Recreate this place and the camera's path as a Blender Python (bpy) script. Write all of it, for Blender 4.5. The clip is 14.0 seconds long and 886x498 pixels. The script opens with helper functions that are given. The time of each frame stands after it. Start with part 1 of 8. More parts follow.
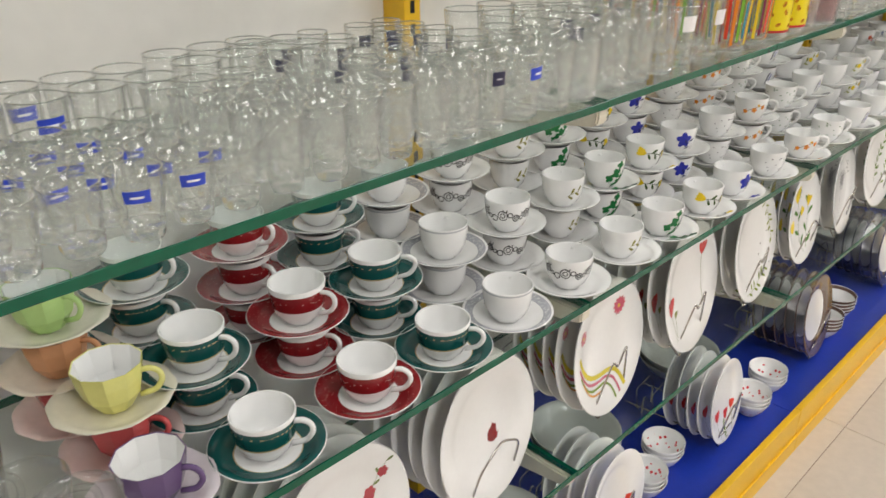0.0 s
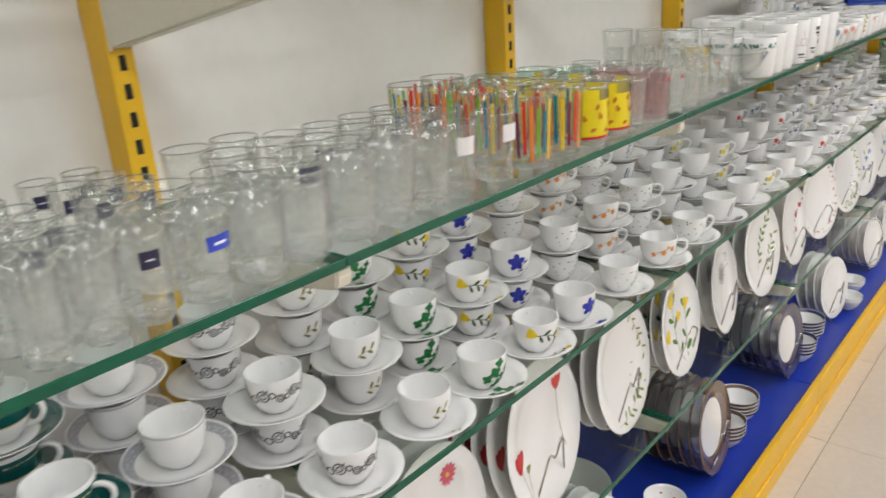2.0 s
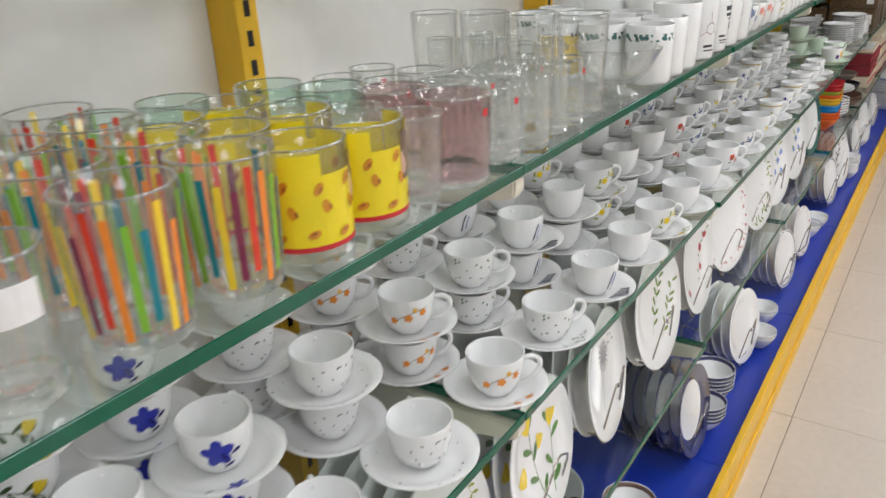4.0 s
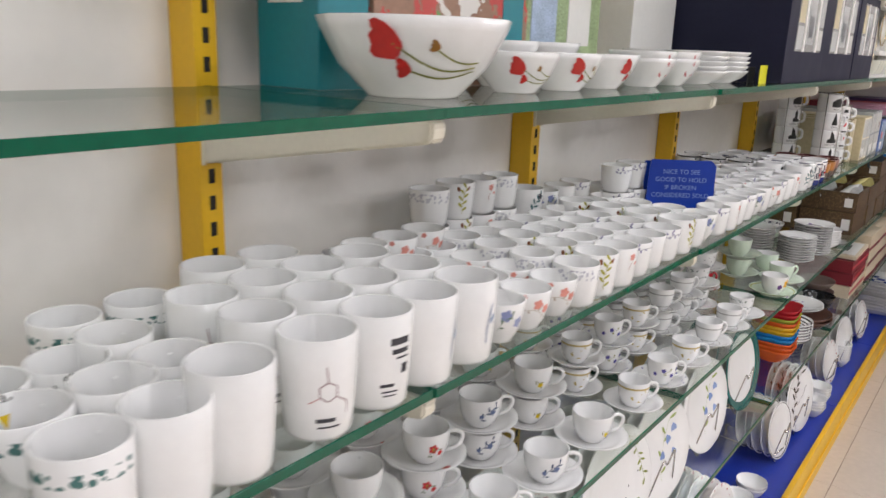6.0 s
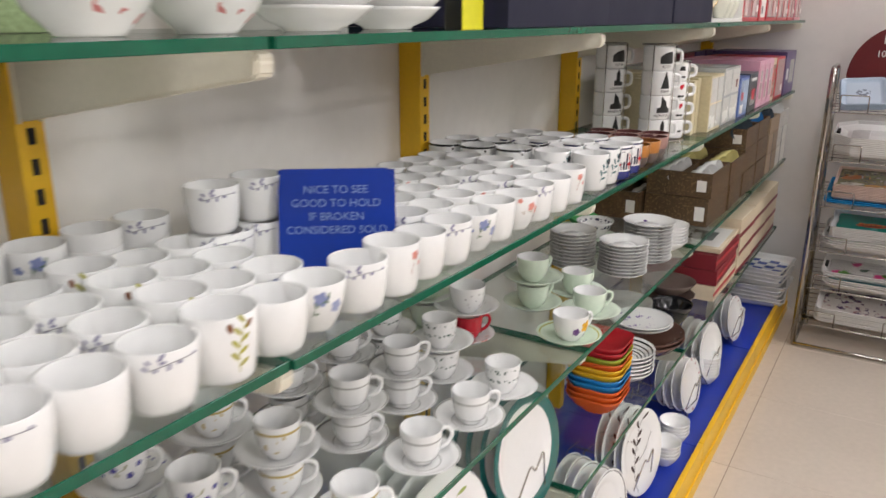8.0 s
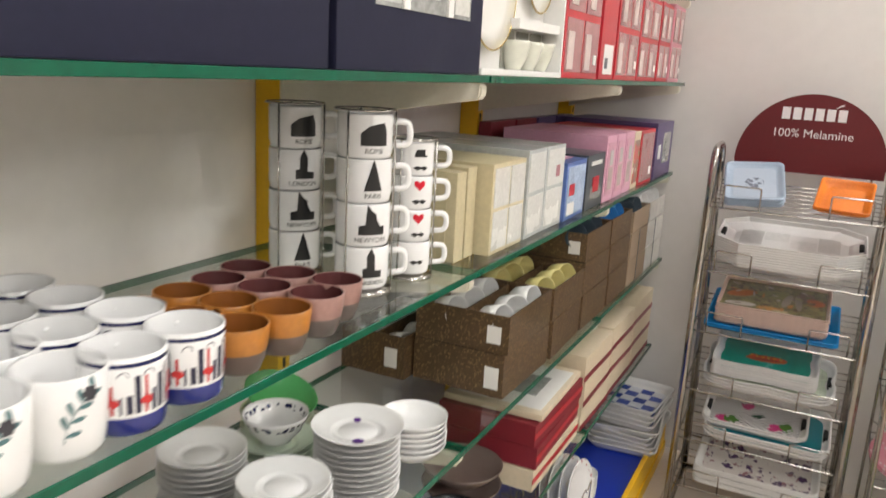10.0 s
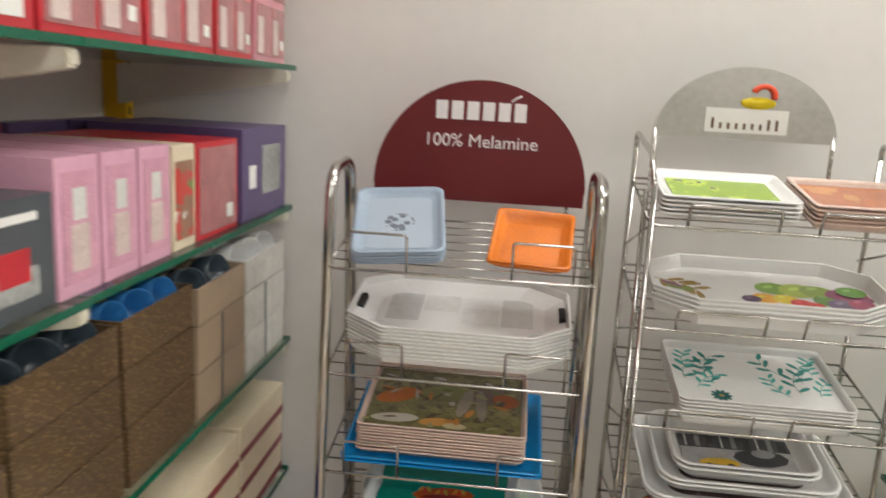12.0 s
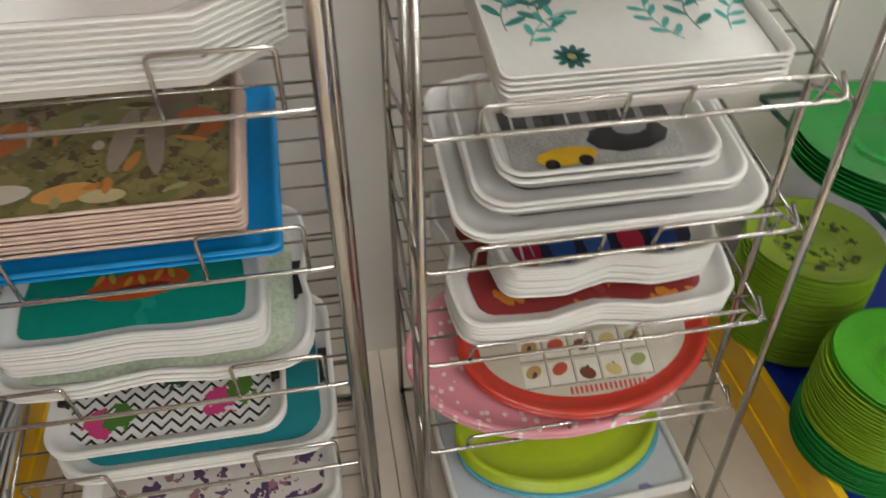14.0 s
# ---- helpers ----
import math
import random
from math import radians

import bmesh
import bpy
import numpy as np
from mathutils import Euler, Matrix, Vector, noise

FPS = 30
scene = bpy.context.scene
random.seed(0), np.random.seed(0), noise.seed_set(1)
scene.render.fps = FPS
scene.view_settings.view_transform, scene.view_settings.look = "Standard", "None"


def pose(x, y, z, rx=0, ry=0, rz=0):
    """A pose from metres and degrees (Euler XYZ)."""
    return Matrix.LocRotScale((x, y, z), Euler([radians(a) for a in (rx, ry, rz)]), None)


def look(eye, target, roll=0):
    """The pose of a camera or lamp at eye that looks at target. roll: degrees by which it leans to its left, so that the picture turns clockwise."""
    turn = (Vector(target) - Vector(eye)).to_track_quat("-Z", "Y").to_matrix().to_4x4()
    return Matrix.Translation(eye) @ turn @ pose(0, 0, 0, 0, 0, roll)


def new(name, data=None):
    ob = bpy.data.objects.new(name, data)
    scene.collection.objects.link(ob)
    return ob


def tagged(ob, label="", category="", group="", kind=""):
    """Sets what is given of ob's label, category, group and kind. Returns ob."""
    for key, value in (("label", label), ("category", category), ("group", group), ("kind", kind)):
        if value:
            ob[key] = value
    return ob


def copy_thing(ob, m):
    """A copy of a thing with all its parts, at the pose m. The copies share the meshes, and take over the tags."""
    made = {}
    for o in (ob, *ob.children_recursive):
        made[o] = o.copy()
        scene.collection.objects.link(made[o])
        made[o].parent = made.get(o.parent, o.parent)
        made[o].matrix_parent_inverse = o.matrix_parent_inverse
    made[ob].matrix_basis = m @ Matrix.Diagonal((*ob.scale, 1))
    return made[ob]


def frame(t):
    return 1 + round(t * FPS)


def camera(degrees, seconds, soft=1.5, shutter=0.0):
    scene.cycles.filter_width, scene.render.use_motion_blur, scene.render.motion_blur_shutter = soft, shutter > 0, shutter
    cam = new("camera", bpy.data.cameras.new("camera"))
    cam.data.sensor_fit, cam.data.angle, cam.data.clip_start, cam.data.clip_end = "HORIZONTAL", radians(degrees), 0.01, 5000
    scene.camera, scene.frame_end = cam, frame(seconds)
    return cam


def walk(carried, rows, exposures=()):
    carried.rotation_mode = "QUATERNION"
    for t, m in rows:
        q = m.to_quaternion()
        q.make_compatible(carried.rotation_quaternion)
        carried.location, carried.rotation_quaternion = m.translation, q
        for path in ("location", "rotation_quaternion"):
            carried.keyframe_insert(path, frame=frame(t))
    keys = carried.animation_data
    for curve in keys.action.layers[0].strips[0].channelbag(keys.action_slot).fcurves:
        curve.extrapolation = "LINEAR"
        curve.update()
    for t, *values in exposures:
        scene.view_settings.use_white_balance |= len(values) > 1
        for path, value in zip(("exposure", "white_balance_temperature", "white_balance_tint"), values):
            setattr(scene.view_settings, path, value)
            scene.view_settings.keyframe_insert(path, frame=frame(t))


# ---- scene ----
cam = camera(60.1, 14.0, shutter=0.3)
PATH = [
    (0, (0.063, 0.064, 1.449), (-1.224, 1.315, 0.567), -0.5),
    (0.5, (0.04, 0.109, 1.447), (-1.194, 1.437, 0.602), -0.4),
    (1, (0.027, 0.223, 1.457), (-1.229, 1.57, 0.678), -1.1),
    (1.5, (0.065, 0.343, 1.461), (-1.223, 1.693, 0.739), -2.2),
    (2, (0.071, 0.46, 1.45), (-1.172, 1.869, 0.765), -3.9),
    (2.2, (0.052, 0.527, 1.44), (-1.141, 1.976, 0.75), -4.4),
    (4.3, (-0.191, 1.307, 1.407), (-1.204, 2.841, 0.619), -1.9),
    (4.5, (-0.207, 1.408, 1.432), (-1.23, 2.944, 0.66), -0.1),
    (5, (-0.183, 1.678, 1.508), (-1.23, 3.271, 0.906), 0.0),
    (5.5, (-0.182, 1.931, 1.526), (-1.227, 3.546, 0.979), 2.1),
    (6, (-0.041, 2.163, 1.551), (-1.199, 3.71, 1.038), 2.0),
    (6.5, (-0.002, 2.398, 1.486), (-1.188, 3.903, 0.914), -1.4),
    (7, (-0.063, 2.678, 1.486), (-1.134, 4.247, 0.86), -1.9),
    (7.5, (-0.044, 2.914, 1.49), (-1.029, 4.544, 0.88), -0.2),
    (7.7, (-0.02, 3.025, 1.502), (-1.027, 4.648, 0.907), -0.1),
    (9.8, (-0.021, 4.304, 1.508), (-0.86, 6.049, 1.008), 2.4),
    (10, (-0.031, 4.405, 1.495), (-0.89, 6.151, 1.033), 3.1),
    (10.5, (-0.072, 4.722, 1.523), (-0.836, 6.539, 1.187), 3.7),
    (11, (-0.061, 5.043, 1.512), (-0.639, 6.937, 1.232), 3.7),
    (11.3, (0.003, 5.218, 1.519), (-0.513, 7.131, 1.244), 3.6),
    (11.5, (-0.008, 5.324, 1.513), (-0.45, 7.253, 1.227), 3.4),
    (12, (0.003, 5.593, 1.44), (-0.184, 7.544, 1.041), 3.1),
    (12.5, (0.005, 5.855, 1.395), (0.09, 7.784, 0.874), 3.4),
    (13, (0.043, 6.038, 1.345), (0.218, 7.836, 0.488), 4.6),
    (13.5, (0.114, 6.205, 1.297), (0.266, 7.882, 0.219), 3.5),
    (14, (0.153, 6.323, 1.274), (0.417, 7.816, -0.029), -0.1),
]
walk(cam, [(t, look(eye, target, roll)) for t, eye, target, roll in PATH], exposures=[(0.0, -0.18, 6500, 10), (2.0, -0.24, 6300, 10), (4.5, -0.24, 6050, 10), (5.5, -0.26, 6150, 14), (6.5, -0.30, 6200, 15), (7.5, -0.20, 6300, 14), (10.0, 0.14, 6550, 10), (12.5, 0.02, 6500, 6), (14.0, 0.16, 6500, 6)])

# ---- world and lights ----
world = bpy.data.worlds.new("world")
scene.world = world
scene.cycles.transparent_max_bounces, scene.cycles.max_bounces, scene.cycles.transmission_bounces = 48, 16, 16
world.use_nodes = True
world.node_tree.nodes["Background"].inputs[0].default_value = (0.9, 0.95, 1.0, 1)
world.node_tree.nodes["Background"].inputs[1].default_value = 0.02

CEIL = 2.9
XB, XF, YW, XE = -1.031, -0.55, 7.47, 6.6   # back panel, shelf fronts, end wall, unseen far side set wide for added lamps
BAY, Y0 = 0.92, 1.0                        # bay width, first upright seen
S1, S2, S3, T2, T3, DECK = 1.15, 0.81, 0.45, 1.485, 1.79, 0.12


# ---- materials ----
def mat(name, color, rough=0.5, metal=0.0, vary=0.06, scale=6.0, bump=0.0, bscale=120.0, spec=0.5, coat=0.0):
    m = bpy.data.materials.new(name)
    m.use_nodes = True
    nt = m.node_tree
    b = nt.nodes["Principled BSDF"]
    b.inputs["Roughness"].default_value, b.inputs["Metallic"].default_value = rough, metal
    b.inputs["Specular IOR Level"].default_value, b.inputs["Coat Weight"].default_value = spec, coat
    tc = nt.nodes.new("ShaderNodeTexCoord")
    n1, n2 = nt.nodes.new("ShaderNodeTexNoise"), nt.nodes.new("ShaderNodeTexNoise")
    n1.inputs["Scale"].default_value, n2.inputs["Scale"].default_value = scale, scale * 14
    n1.inputs["Detail"].default_value = 4
    nt.links.new(tc.outputs["Object"], n1.inputs["Vector"])
    nt.links.new(tc.outputs["Object"], n2.inputs["Vector"])
    add = nt.nodes.new("ShaderNodeMath")
    add.operation = "ADD"
    nt.links.new(n1.outputs["Fac"], add.inputs[0])
    nt.links.new(n2.outputs["Fac"], add.inputs[1])
    ramp = nt.nodes.new("ShaderNodeMapRange")
    ramp.inputs[1].default_value, ramp.inputs[2].default_value = 0.6, 1.4
    ramp.inputs[3].default_value, ramp.inputs[4].default_value = 1 - vary, 1 + vary
    nt.links.new(add.outputs[0], ramp.inputs[0])
    mul = nt.nodes.new("ShaderNodeVectorMath")
    mul.operation = "SCALE"
    mul.inputs[0].default_value = color
    nt.links.new(ramp.outputs[0], mul.inputs["Scale"])
    nt.links.new(mul.outputs[0], b.inputs["Base Color"])
    rr = nt.nodes.new("ShaderNodeMapRange")
    rr.inputs[3].default_value, rr.inputs[4].default_value = max(0.02, rough * 0.8), min(1, rough * 1.25)
    nt.links.new(n1.outputs["Fac"], rr.inputs[0])
    nt.links.new(rr.outputs[0], b.inputs["Roughness"])
    if bump:
        n3, bp = nt.nodes.new("ShaderNodeTexNoise"), nt.nodes.new("ShaderNodeBump")
        n3.inputs["Scale"].default_value = bscale
        bp.inputs["Strength"].default_value, bp.inputs["Distance"].default_value = bump, 0.002
        nt.links.new(tc.outputs["Object"], n3.inputs["Vector"])
        nt.links.new(n3.outputs["Fac"], bp.inputs["Height"])
        nt.links.new(bp.outputs[0], b.inputs["Normal"])
    return m


def printed(name, base, marks, rough=0.12, vary=0.02):
    """Glazed ware with printed marks. A mark: ("spot", centre, radius, colour, noise scale, cut) or ("band", low, high, colour) in z,
    or ("ring", inner, outer, colour) in distance from the axis, or ("speck", centre, radius, colour, cell scale, cell size)."""
    m = mat(name, base, rough, vary=vary, coat=0.3)
    nt = m.node_tree
    b = nt.nodes["Principled BSDF"]
    src = b.inputs["Base Color"].links[0].from_socket
    tc = nt.nodes.new("ShaderNodeTexCoord")

    def math_node(op, a, c):
        n = nt.nodes.new("ShaderNodeMath")
        n.operation = op
        for k, v in enumerate((a, c)):
            if v is None:
                continue
            if isinstance(v, (int, float)):
                n.inputs[k].default_value = v
            else:
                nt.links.new(v, n.inputs[k])
        return n.outputs[0]

    sep = nt.nodes.new("ShaderNodeSeparateXYZ")
    nt.links.new(tc.outputs["Object"], sep.inputs[0])
    for mk in marks:
        kind = mk[0]
        if kind in ("band", "ring"):
            if kind == "band":
                v = sep.outputs[2]
            else:
                v = math_node("SQRT", math_node("ADD", math_node("MULTIPLY", sep.outputs[0], sep.outputs[0]),
                                                math_node("MULTIPLY", sep.outputs[1], sep.outputs[1])), None)
            fac = math_node("MULTIPLY", math_node("GREATER_THAN", v, mk[1]), math_node("LESS_THAN", v, mk[2]))
            if len(mk) > 4:
                w = nt.nodes.new("ShaderNodeTexVoronoi")
                w.inputs["Scale"].default_value = mk[4]
                nt.links.new(tc.outputs["Object"], w.inputs["Vector"])
                fac = math_node("MULTIPLY", fac, math_node("LESS_THAN", w.outputs["Distance"], mk[5]))
        else:
            dist = nt.nodes.new("ShaderNodeVectorMath")
            dist.operation = "DISTANCE"
            nt.links.new(tc.outputs["Object"], dist.inputs[0])
            dist.inputs[1].default_value = mk[1]
            d = dist.outputs["Value"]
            if kind == "spot":
                n = nt.nodes.new("ShaderNodeTexNoise")
                n.inputs["Scale"].default_value, n.inputs["Detail"].default_value = mk[4], 3
                nt.links.new(tc.outputs["Object"], n.inputs["Vector"])
                d = math_node("ADD", d, math_node("MULTIPLY", math_node("SUBTRACT", n.outputs["Fac"], 0.5), mk[2] * mk[5]))
                fac = math_node("LESS_THAN", d, mk[2])
                if mk[5] >= 1.8:
                    # sprays: break the patch into leaf-shaped pieces
                    fac = math_node("LESS_THAN", d, mk[2] * 1.45)
                    sc = nt.nodes.new("ShaderNodeVectorMath")
                    sc.operation, sc.inputs[1].default_value = "MULTIPLY", (1.0, 1.6, 0.7) if abs(mk[1][2]) > 0.008 else (0.75, 1.5, 1.0)
                    nt.links.new(tc.outputs["Object"], sc.inputs[0])
                    bend = nt.nodes.new("ShaderNodeVectorMath")
                    bend.operation, bend.inputs[1].default_value = "MULTIPLY_ADD", (mk[2] * 0.5,) * 3
                    nt.links.new(n.outputs["Color"], bend.inputs[0])
                    nt.links.new(sc.outputs[0], bend.inputs[2])
                    w = nt.nodes.new("ShaderNodeTexVoronoi")
                    w.inputs["Scale"].default_value = 2.3 / mk[2]
                    nt.links.new(bend.outputs[0], w.inputs["Vector"])
                    fac = math_node("MULTIPLY", fac, math_node("LESS_THAN", w.outputs["Distance"], 0.43))
            else:
                w = nt.nodes.new("ShaderNodeTexVoronoi")
                w.inputs["Scale"].default_value = mk[4]
                n = nt.nodes.new("ShaderNodeTexNoise")
                n.inputs["Scale"].default_value, n.inputs["Detail"].default_value = mk[4] * 2.2, 2
                nt.links.new(tc.outputs["Object"], n.inputs["Vector"])
                off = nt.nodes.new("ShaderNodeVectorMath")
                off.operation, off.inputs[1].default_value, off.inputs[2].default_value = "MULTIPLY_ADD", (1.3 / mk[4],) * 3, (-0.65 / mk[4],) * 3
                nt.links.new(n.outputs["Color"], off.inputs[0])
                mov = nt.nodes.new("ShaderNodeVectorMath")
                nt.links.new(tc.outputs["Object"], mov.inputs[0])
                nt.links.new(off.outputs[0] if len(mk) < 7 else tc.outputs["Object"], mov.inputs[1])
                nt.links.new(mov.outputs[0], w.inputs["Vector"])
                fac = math_node("MULTIPLY", math_node("LESS_THAN", d, mk[2]), math_node("LESS_THAN", w.outputs["Distance"], mk[5]))
        mx = nt.nodes.new("ShaderNodeMix")
        mx.data_type = "RGBA"
        nt.links.new(fac, mx.inputs["Factor"])
        nt.links.new(src, mx.inputs["A"])
        mx.inputs["B"].default_value = (*mk[3], 1)
        src = mx.outputs["Result"]
    nt.links.new(src, b.inputs["Base Color"])
    return m


def clear_glass(name, tint, rough=0.02, ior=1.5, power=4.0, haze=0.0):
    """Thin clear glass: what passes through keeps its way, the gloss follows Fresnel."""
    m = bpy.data.materials.new(name)
    m.use_nodes = True
    nt = m.node_tree
    nt.nodes.remove(nt.nodes["Principled BSDF"])
    tr, gl, lw, mx = (nt.nodes.new("ShaderNode" + k) for k in ("BsdfTransparent", "BsdfGlossy", "LayerWeight", "MixShader"))
    pw, fr = nt.nodes.new("ShaderNodeMath"), nt.nodes.new("ShaderNodeMapRange")
    pw.operation, pw.inputs[1].default_value, lw.inputs["Blend"].default_value = "POWER", power, 0.5
    fr.inputs[3].default_value, fr.inputs[4].default_value = ((ior - 1) / (ior + 1)) ** 2, 0.9
    nt.links.new(lw.outputs["Facing"], pw.inputs[0])
    nt.links.new(pw.outputs[0], fr.inputs[0])
    tr.inputs[0].default_value = (*tint, 1)
    gl.inputs["Roughness"].default_value = rough
    nt.links.new(fr.outputs[0], mx.inputs[0])
    nt.links.new(tr.outputs[0], mx.inputs[1])
    nt.links.new(gl.outputs[0], mx.inputs[2])
    out = mx.outputs[0]
    # Pale diffuse mix that paints milky haze and brightness into the glass
    if haze:
        df, mx2 = nt.nodes.new("ShaderNodeBsdfTranslucent"), nt.nodes.new("ShaderNodeMixShader")
        df2, mx3 = nt.nodes.new("ShaderNodeBsdfDiffuse"), nt.nodes.new("ShaderNodeMixShader")
        df.inputs[0].default_value = df2.inputs[0].default_value = (0.9, 0.9, 0.88, 1)
        nt.links.new(df.outputs[0], mx3.inputs[1])
        nt.links.new(df2.outputs[0], mx3.inputs[2])
        mx2.inputs[0].default_value = haze
        nt.links.new(out, mx2.inputs[1])
        nt.links.new(mx3.outputs[0], mx2.inputs[2])
        out = mx2.outputs[0]
    nt.links.new(out, nt.nodes["Material Output"].inputs[0])
    return m


def solid_glass(name, color):
    m = bpy.data.materials.new(name)
    m.use_nodes = True
    b = m.node_tree.nodes["Principled BSDF"]
    b.inputs["Base Color"].default_value = (*color, 1)
    b.inputs["Transmission Weight"].default_value, b.inputs["Roughness"].default_value, b.inputs["IOR"].default_value = 1.0, 0.02, 1.5
    return m


M_WALL = mat("painted wall", (0.74, 0.71, 0.68), 0.6, vary=0.03, scale=1.5, bump=0.12, bscale=160)
M_PANEL = mat("back panel paint", (0.80, 0.775, 0.735), 0.4, vary=0.035, scale=2.0, bump=0.05)
M_TILE = mat("polished vitrified tile", (0.62, 0.545, 0.465), 0.13, vary=0.06, scale=3.0)
M_GROUT = mat("tile joint", (0.32, 0.25, 0.19), 0.8)
M_YEL = mat("yellow powder coat", (0.80, 0.47, 0.01), 0.38, vary=0.05, scale=9, bump=0.05)
# Black paints the shade inside upright slots and tray grip holes
M_HOLE_SHADE = mat("hole shade black", (0.015, 0.013, 0.012), 0.8)
M_BLUE = mat("blue deck paint", (0.006, 0.032, 0.36), 0.35, vary=0.1, scale=8, bump=0.05)
M_CREAM = mat("cream bracket paint", (0.74, 0.70, 0.58), 0.4, vary=0.05, scale=9)
M_SHEET = clear_glass("shelf glass sheet", (0.93, 0.965, 0.945), 0.02, 1.5)
M_GEDGE = mat("green glass edge", (0.002, 0.100, 0.052), 0.2, vary=0.18, scale=5, spec=0.4)
M_GLASS = clear_glass("tumbler glass", (0.992, 0.996, 0.993), 0.03, 1.5, 3.0, 0.04)
M_RIM = clear_glass("tumbler rim glass", (0.80, 0.83, 0.81), 0.03, 2.4, 1.2, 0.06)
M_FOOT = clear_glass("thick tumbler foot", (0.95, 0.965, 0.955), 0.02, 2.0, 1.2, 0.14)
M_CHROME = mat("chrome wire", (0.50, 0.48, 0.45), 0.16, 1.0, vary=0.1, scale=20)
M_STEEL = mat("brushed steel plate", (0.50, 0.49, 0.46), 0.35, 1.0, vary=0.12, scale=4)
M_WHITE = mat("white glazed ware", (0.86, 0.86, 0.85), 0.10, vary=0.02, coat=0.3)
M_FAR = mat("stocked far wall tone", (0.34, 0.32, 0.29), 0.7, vary=0.3, scale=1.2)
M_CEIL = mat("ceiling board", (0.68, 0.68, 0.67), 0.8, vary=0.02)


# ---- mesh helpers ----
def link_bm(name, bm, material, parent=None, smooth=True, label=""):
    me = bpy.data.meshes.new(name)
    bmesh.ops.recalc_face_normals(bm, faces=bm.faces)
    bm.to_mesh(me)
    bm.free()
    for k in (material if isinstance(material, (list, tuple)) else [material]):
        me.materials.append(k)
    for p in me.polygons:
        p.use_smooth = smooth
    ob = new(name, me)
    if parent:
        ob.parent = parent
    if label:
        ob["label"] = label
    return ob


def part(name, bm, material, parent, label="", smooth=True):
    return link_bm(name, bm, material, parent, smooth, label)


def box_bm(x0, y0, z0, x1, y1, z1, bevel=0.0, seg=2):
    bm = bmesh.new()
    r = bmesh.ops.create_cube(bm, size=1)
    for v in r["verts"]:
        v.co = Vector(((x0 + x1) / 2 + v.co.x * (x1 - x0), (y0 + y1) / 2 + v.co.y * (y1 - y0), (z0 + z1) / 2 + v.co.z * (z1 - z0)))
    if bevel:
        bmesh.ops.bevel(bm, geom=bm.edges[:], offset=bevel, segments=seg, affect="EDGES", profile=0.7)
    return bm


def box(name, x0, y0, z0, x1, y1, z1, material, bevel=0.0, parent=None, label=""):
    return link_bm(name, box_bm(x0, y0, z0, x1, y1, z1, bevel), material, parent, False, label)


def lathe_bm(profile, segs=28, sx=1.0, sy=1.0, bm=None, wave=0, amp=0.0):
    """Turned body from (radius, height) pairs; wave, amp: a fluted rim, strongest where the radius is largest."""
    bm = bm or bmesh.new()
    rmax = max(p[0] for p in profile)
    rings = []
    for r, z in profile:
        if r < 1e-6:
            rings.append([bm.verts.new((0, 0, z))])
            continue
        ring = []
        for i in range(segs):
            a = 2 * math.pi * i / segs
            k = r * (1 + amp * (r / rmax) ** 3 * math.cos(wave * a))
            ring.append(bm.verts.new((k * math.cos(a) * sx, k * math.sin(a) * sy, z)))
        rings.append(ring)
    for a, c in zip(rings, rings[1:]):
        for i in range(segs):
            j = (i + 1) % segs
            if len(a) == 1 and len(c) == 1:
                continue
            if len(a) == 1:
                bm.faces.new((a[0], c[j], c[i]))
            elif len(c) == 1:
                bm.faces.new((a[i], a[j], c[0]))
            else:
                bm.faces.new((a[i], a[j], c[j], c[i]))
    return bm


def tube_bm(points, radius, segs=8, closed=False, bm=None):
    """A round bar along the points."""
    bm = bm or bmesh.new()
    pts = [Vector(p) for p in points]
    n = len(pts)
    rings, up = [], None
    for i, p in enumerate(pts):
        a = pts[i - 1] if (i or closed) else p
        c = pts[(i + 1) % n] if (i < n - 1 or closed) else p
        d = (c - a).normalized()
        if up is None:
            up = d.orthogonal().normalized()
        up = (up - d * up.dot(d))
        up = up.normalized() if up.length > 1e-5 else d.orthogonal().normalized()
        side = d.cross(up)
        rings.append([bm.verts.new(p + radius * (math.cos(2 * math.pi * k / segs) * up + math.sin(2 * math.pi * k / segs) * side)) for k in range(segs)])
    pairs = list(zip(rings, rings[1:])) + ([(rings[-1], rings[0])] if closed else [])
    for a, c in pairs:
        for k in range(segs):
            bm.faces.new((a[k], a[(k + 1) % segs], c[(k + 1) % segs], c[k]))
    if not closed:
        bm.faces.new(rings[0][::-1])
        bm.faces.new(rings[-1])
    return bm


def rounded(points, r=0.015, n=4):
    """Points with their inner corners rounded."""
    pts = [Vector(p) for p in points]
    out = [pts[0]]
    for a, p, c in zip(pts, pts[1:], pts[2:]):
        u, v = (a - p), (c - p)
        k = min(r, u.length * 0.45, v.length * 0.45)
        s, e = p + u.normalized() * k, p + v.normalized() * k
        for i in range(n + 1):
            t = i / n
            out.append(s * (1 - t) ** 2 + p * 2 * t * (1 - t) + e * t * t)
    out.append(pts[-1])
    return out


def thing(name, label, category, group="", kind="", at=(0, 0, 0)):
    ob = new(name)
    ob.empty_display_size = 0.02
    ob.location = at
    return tagged(ob, label, category, group, kind)


# ---- setting ----
def slab(name, *args, kind="structure"):
    return tagged(box(name, *args), kind=kind)


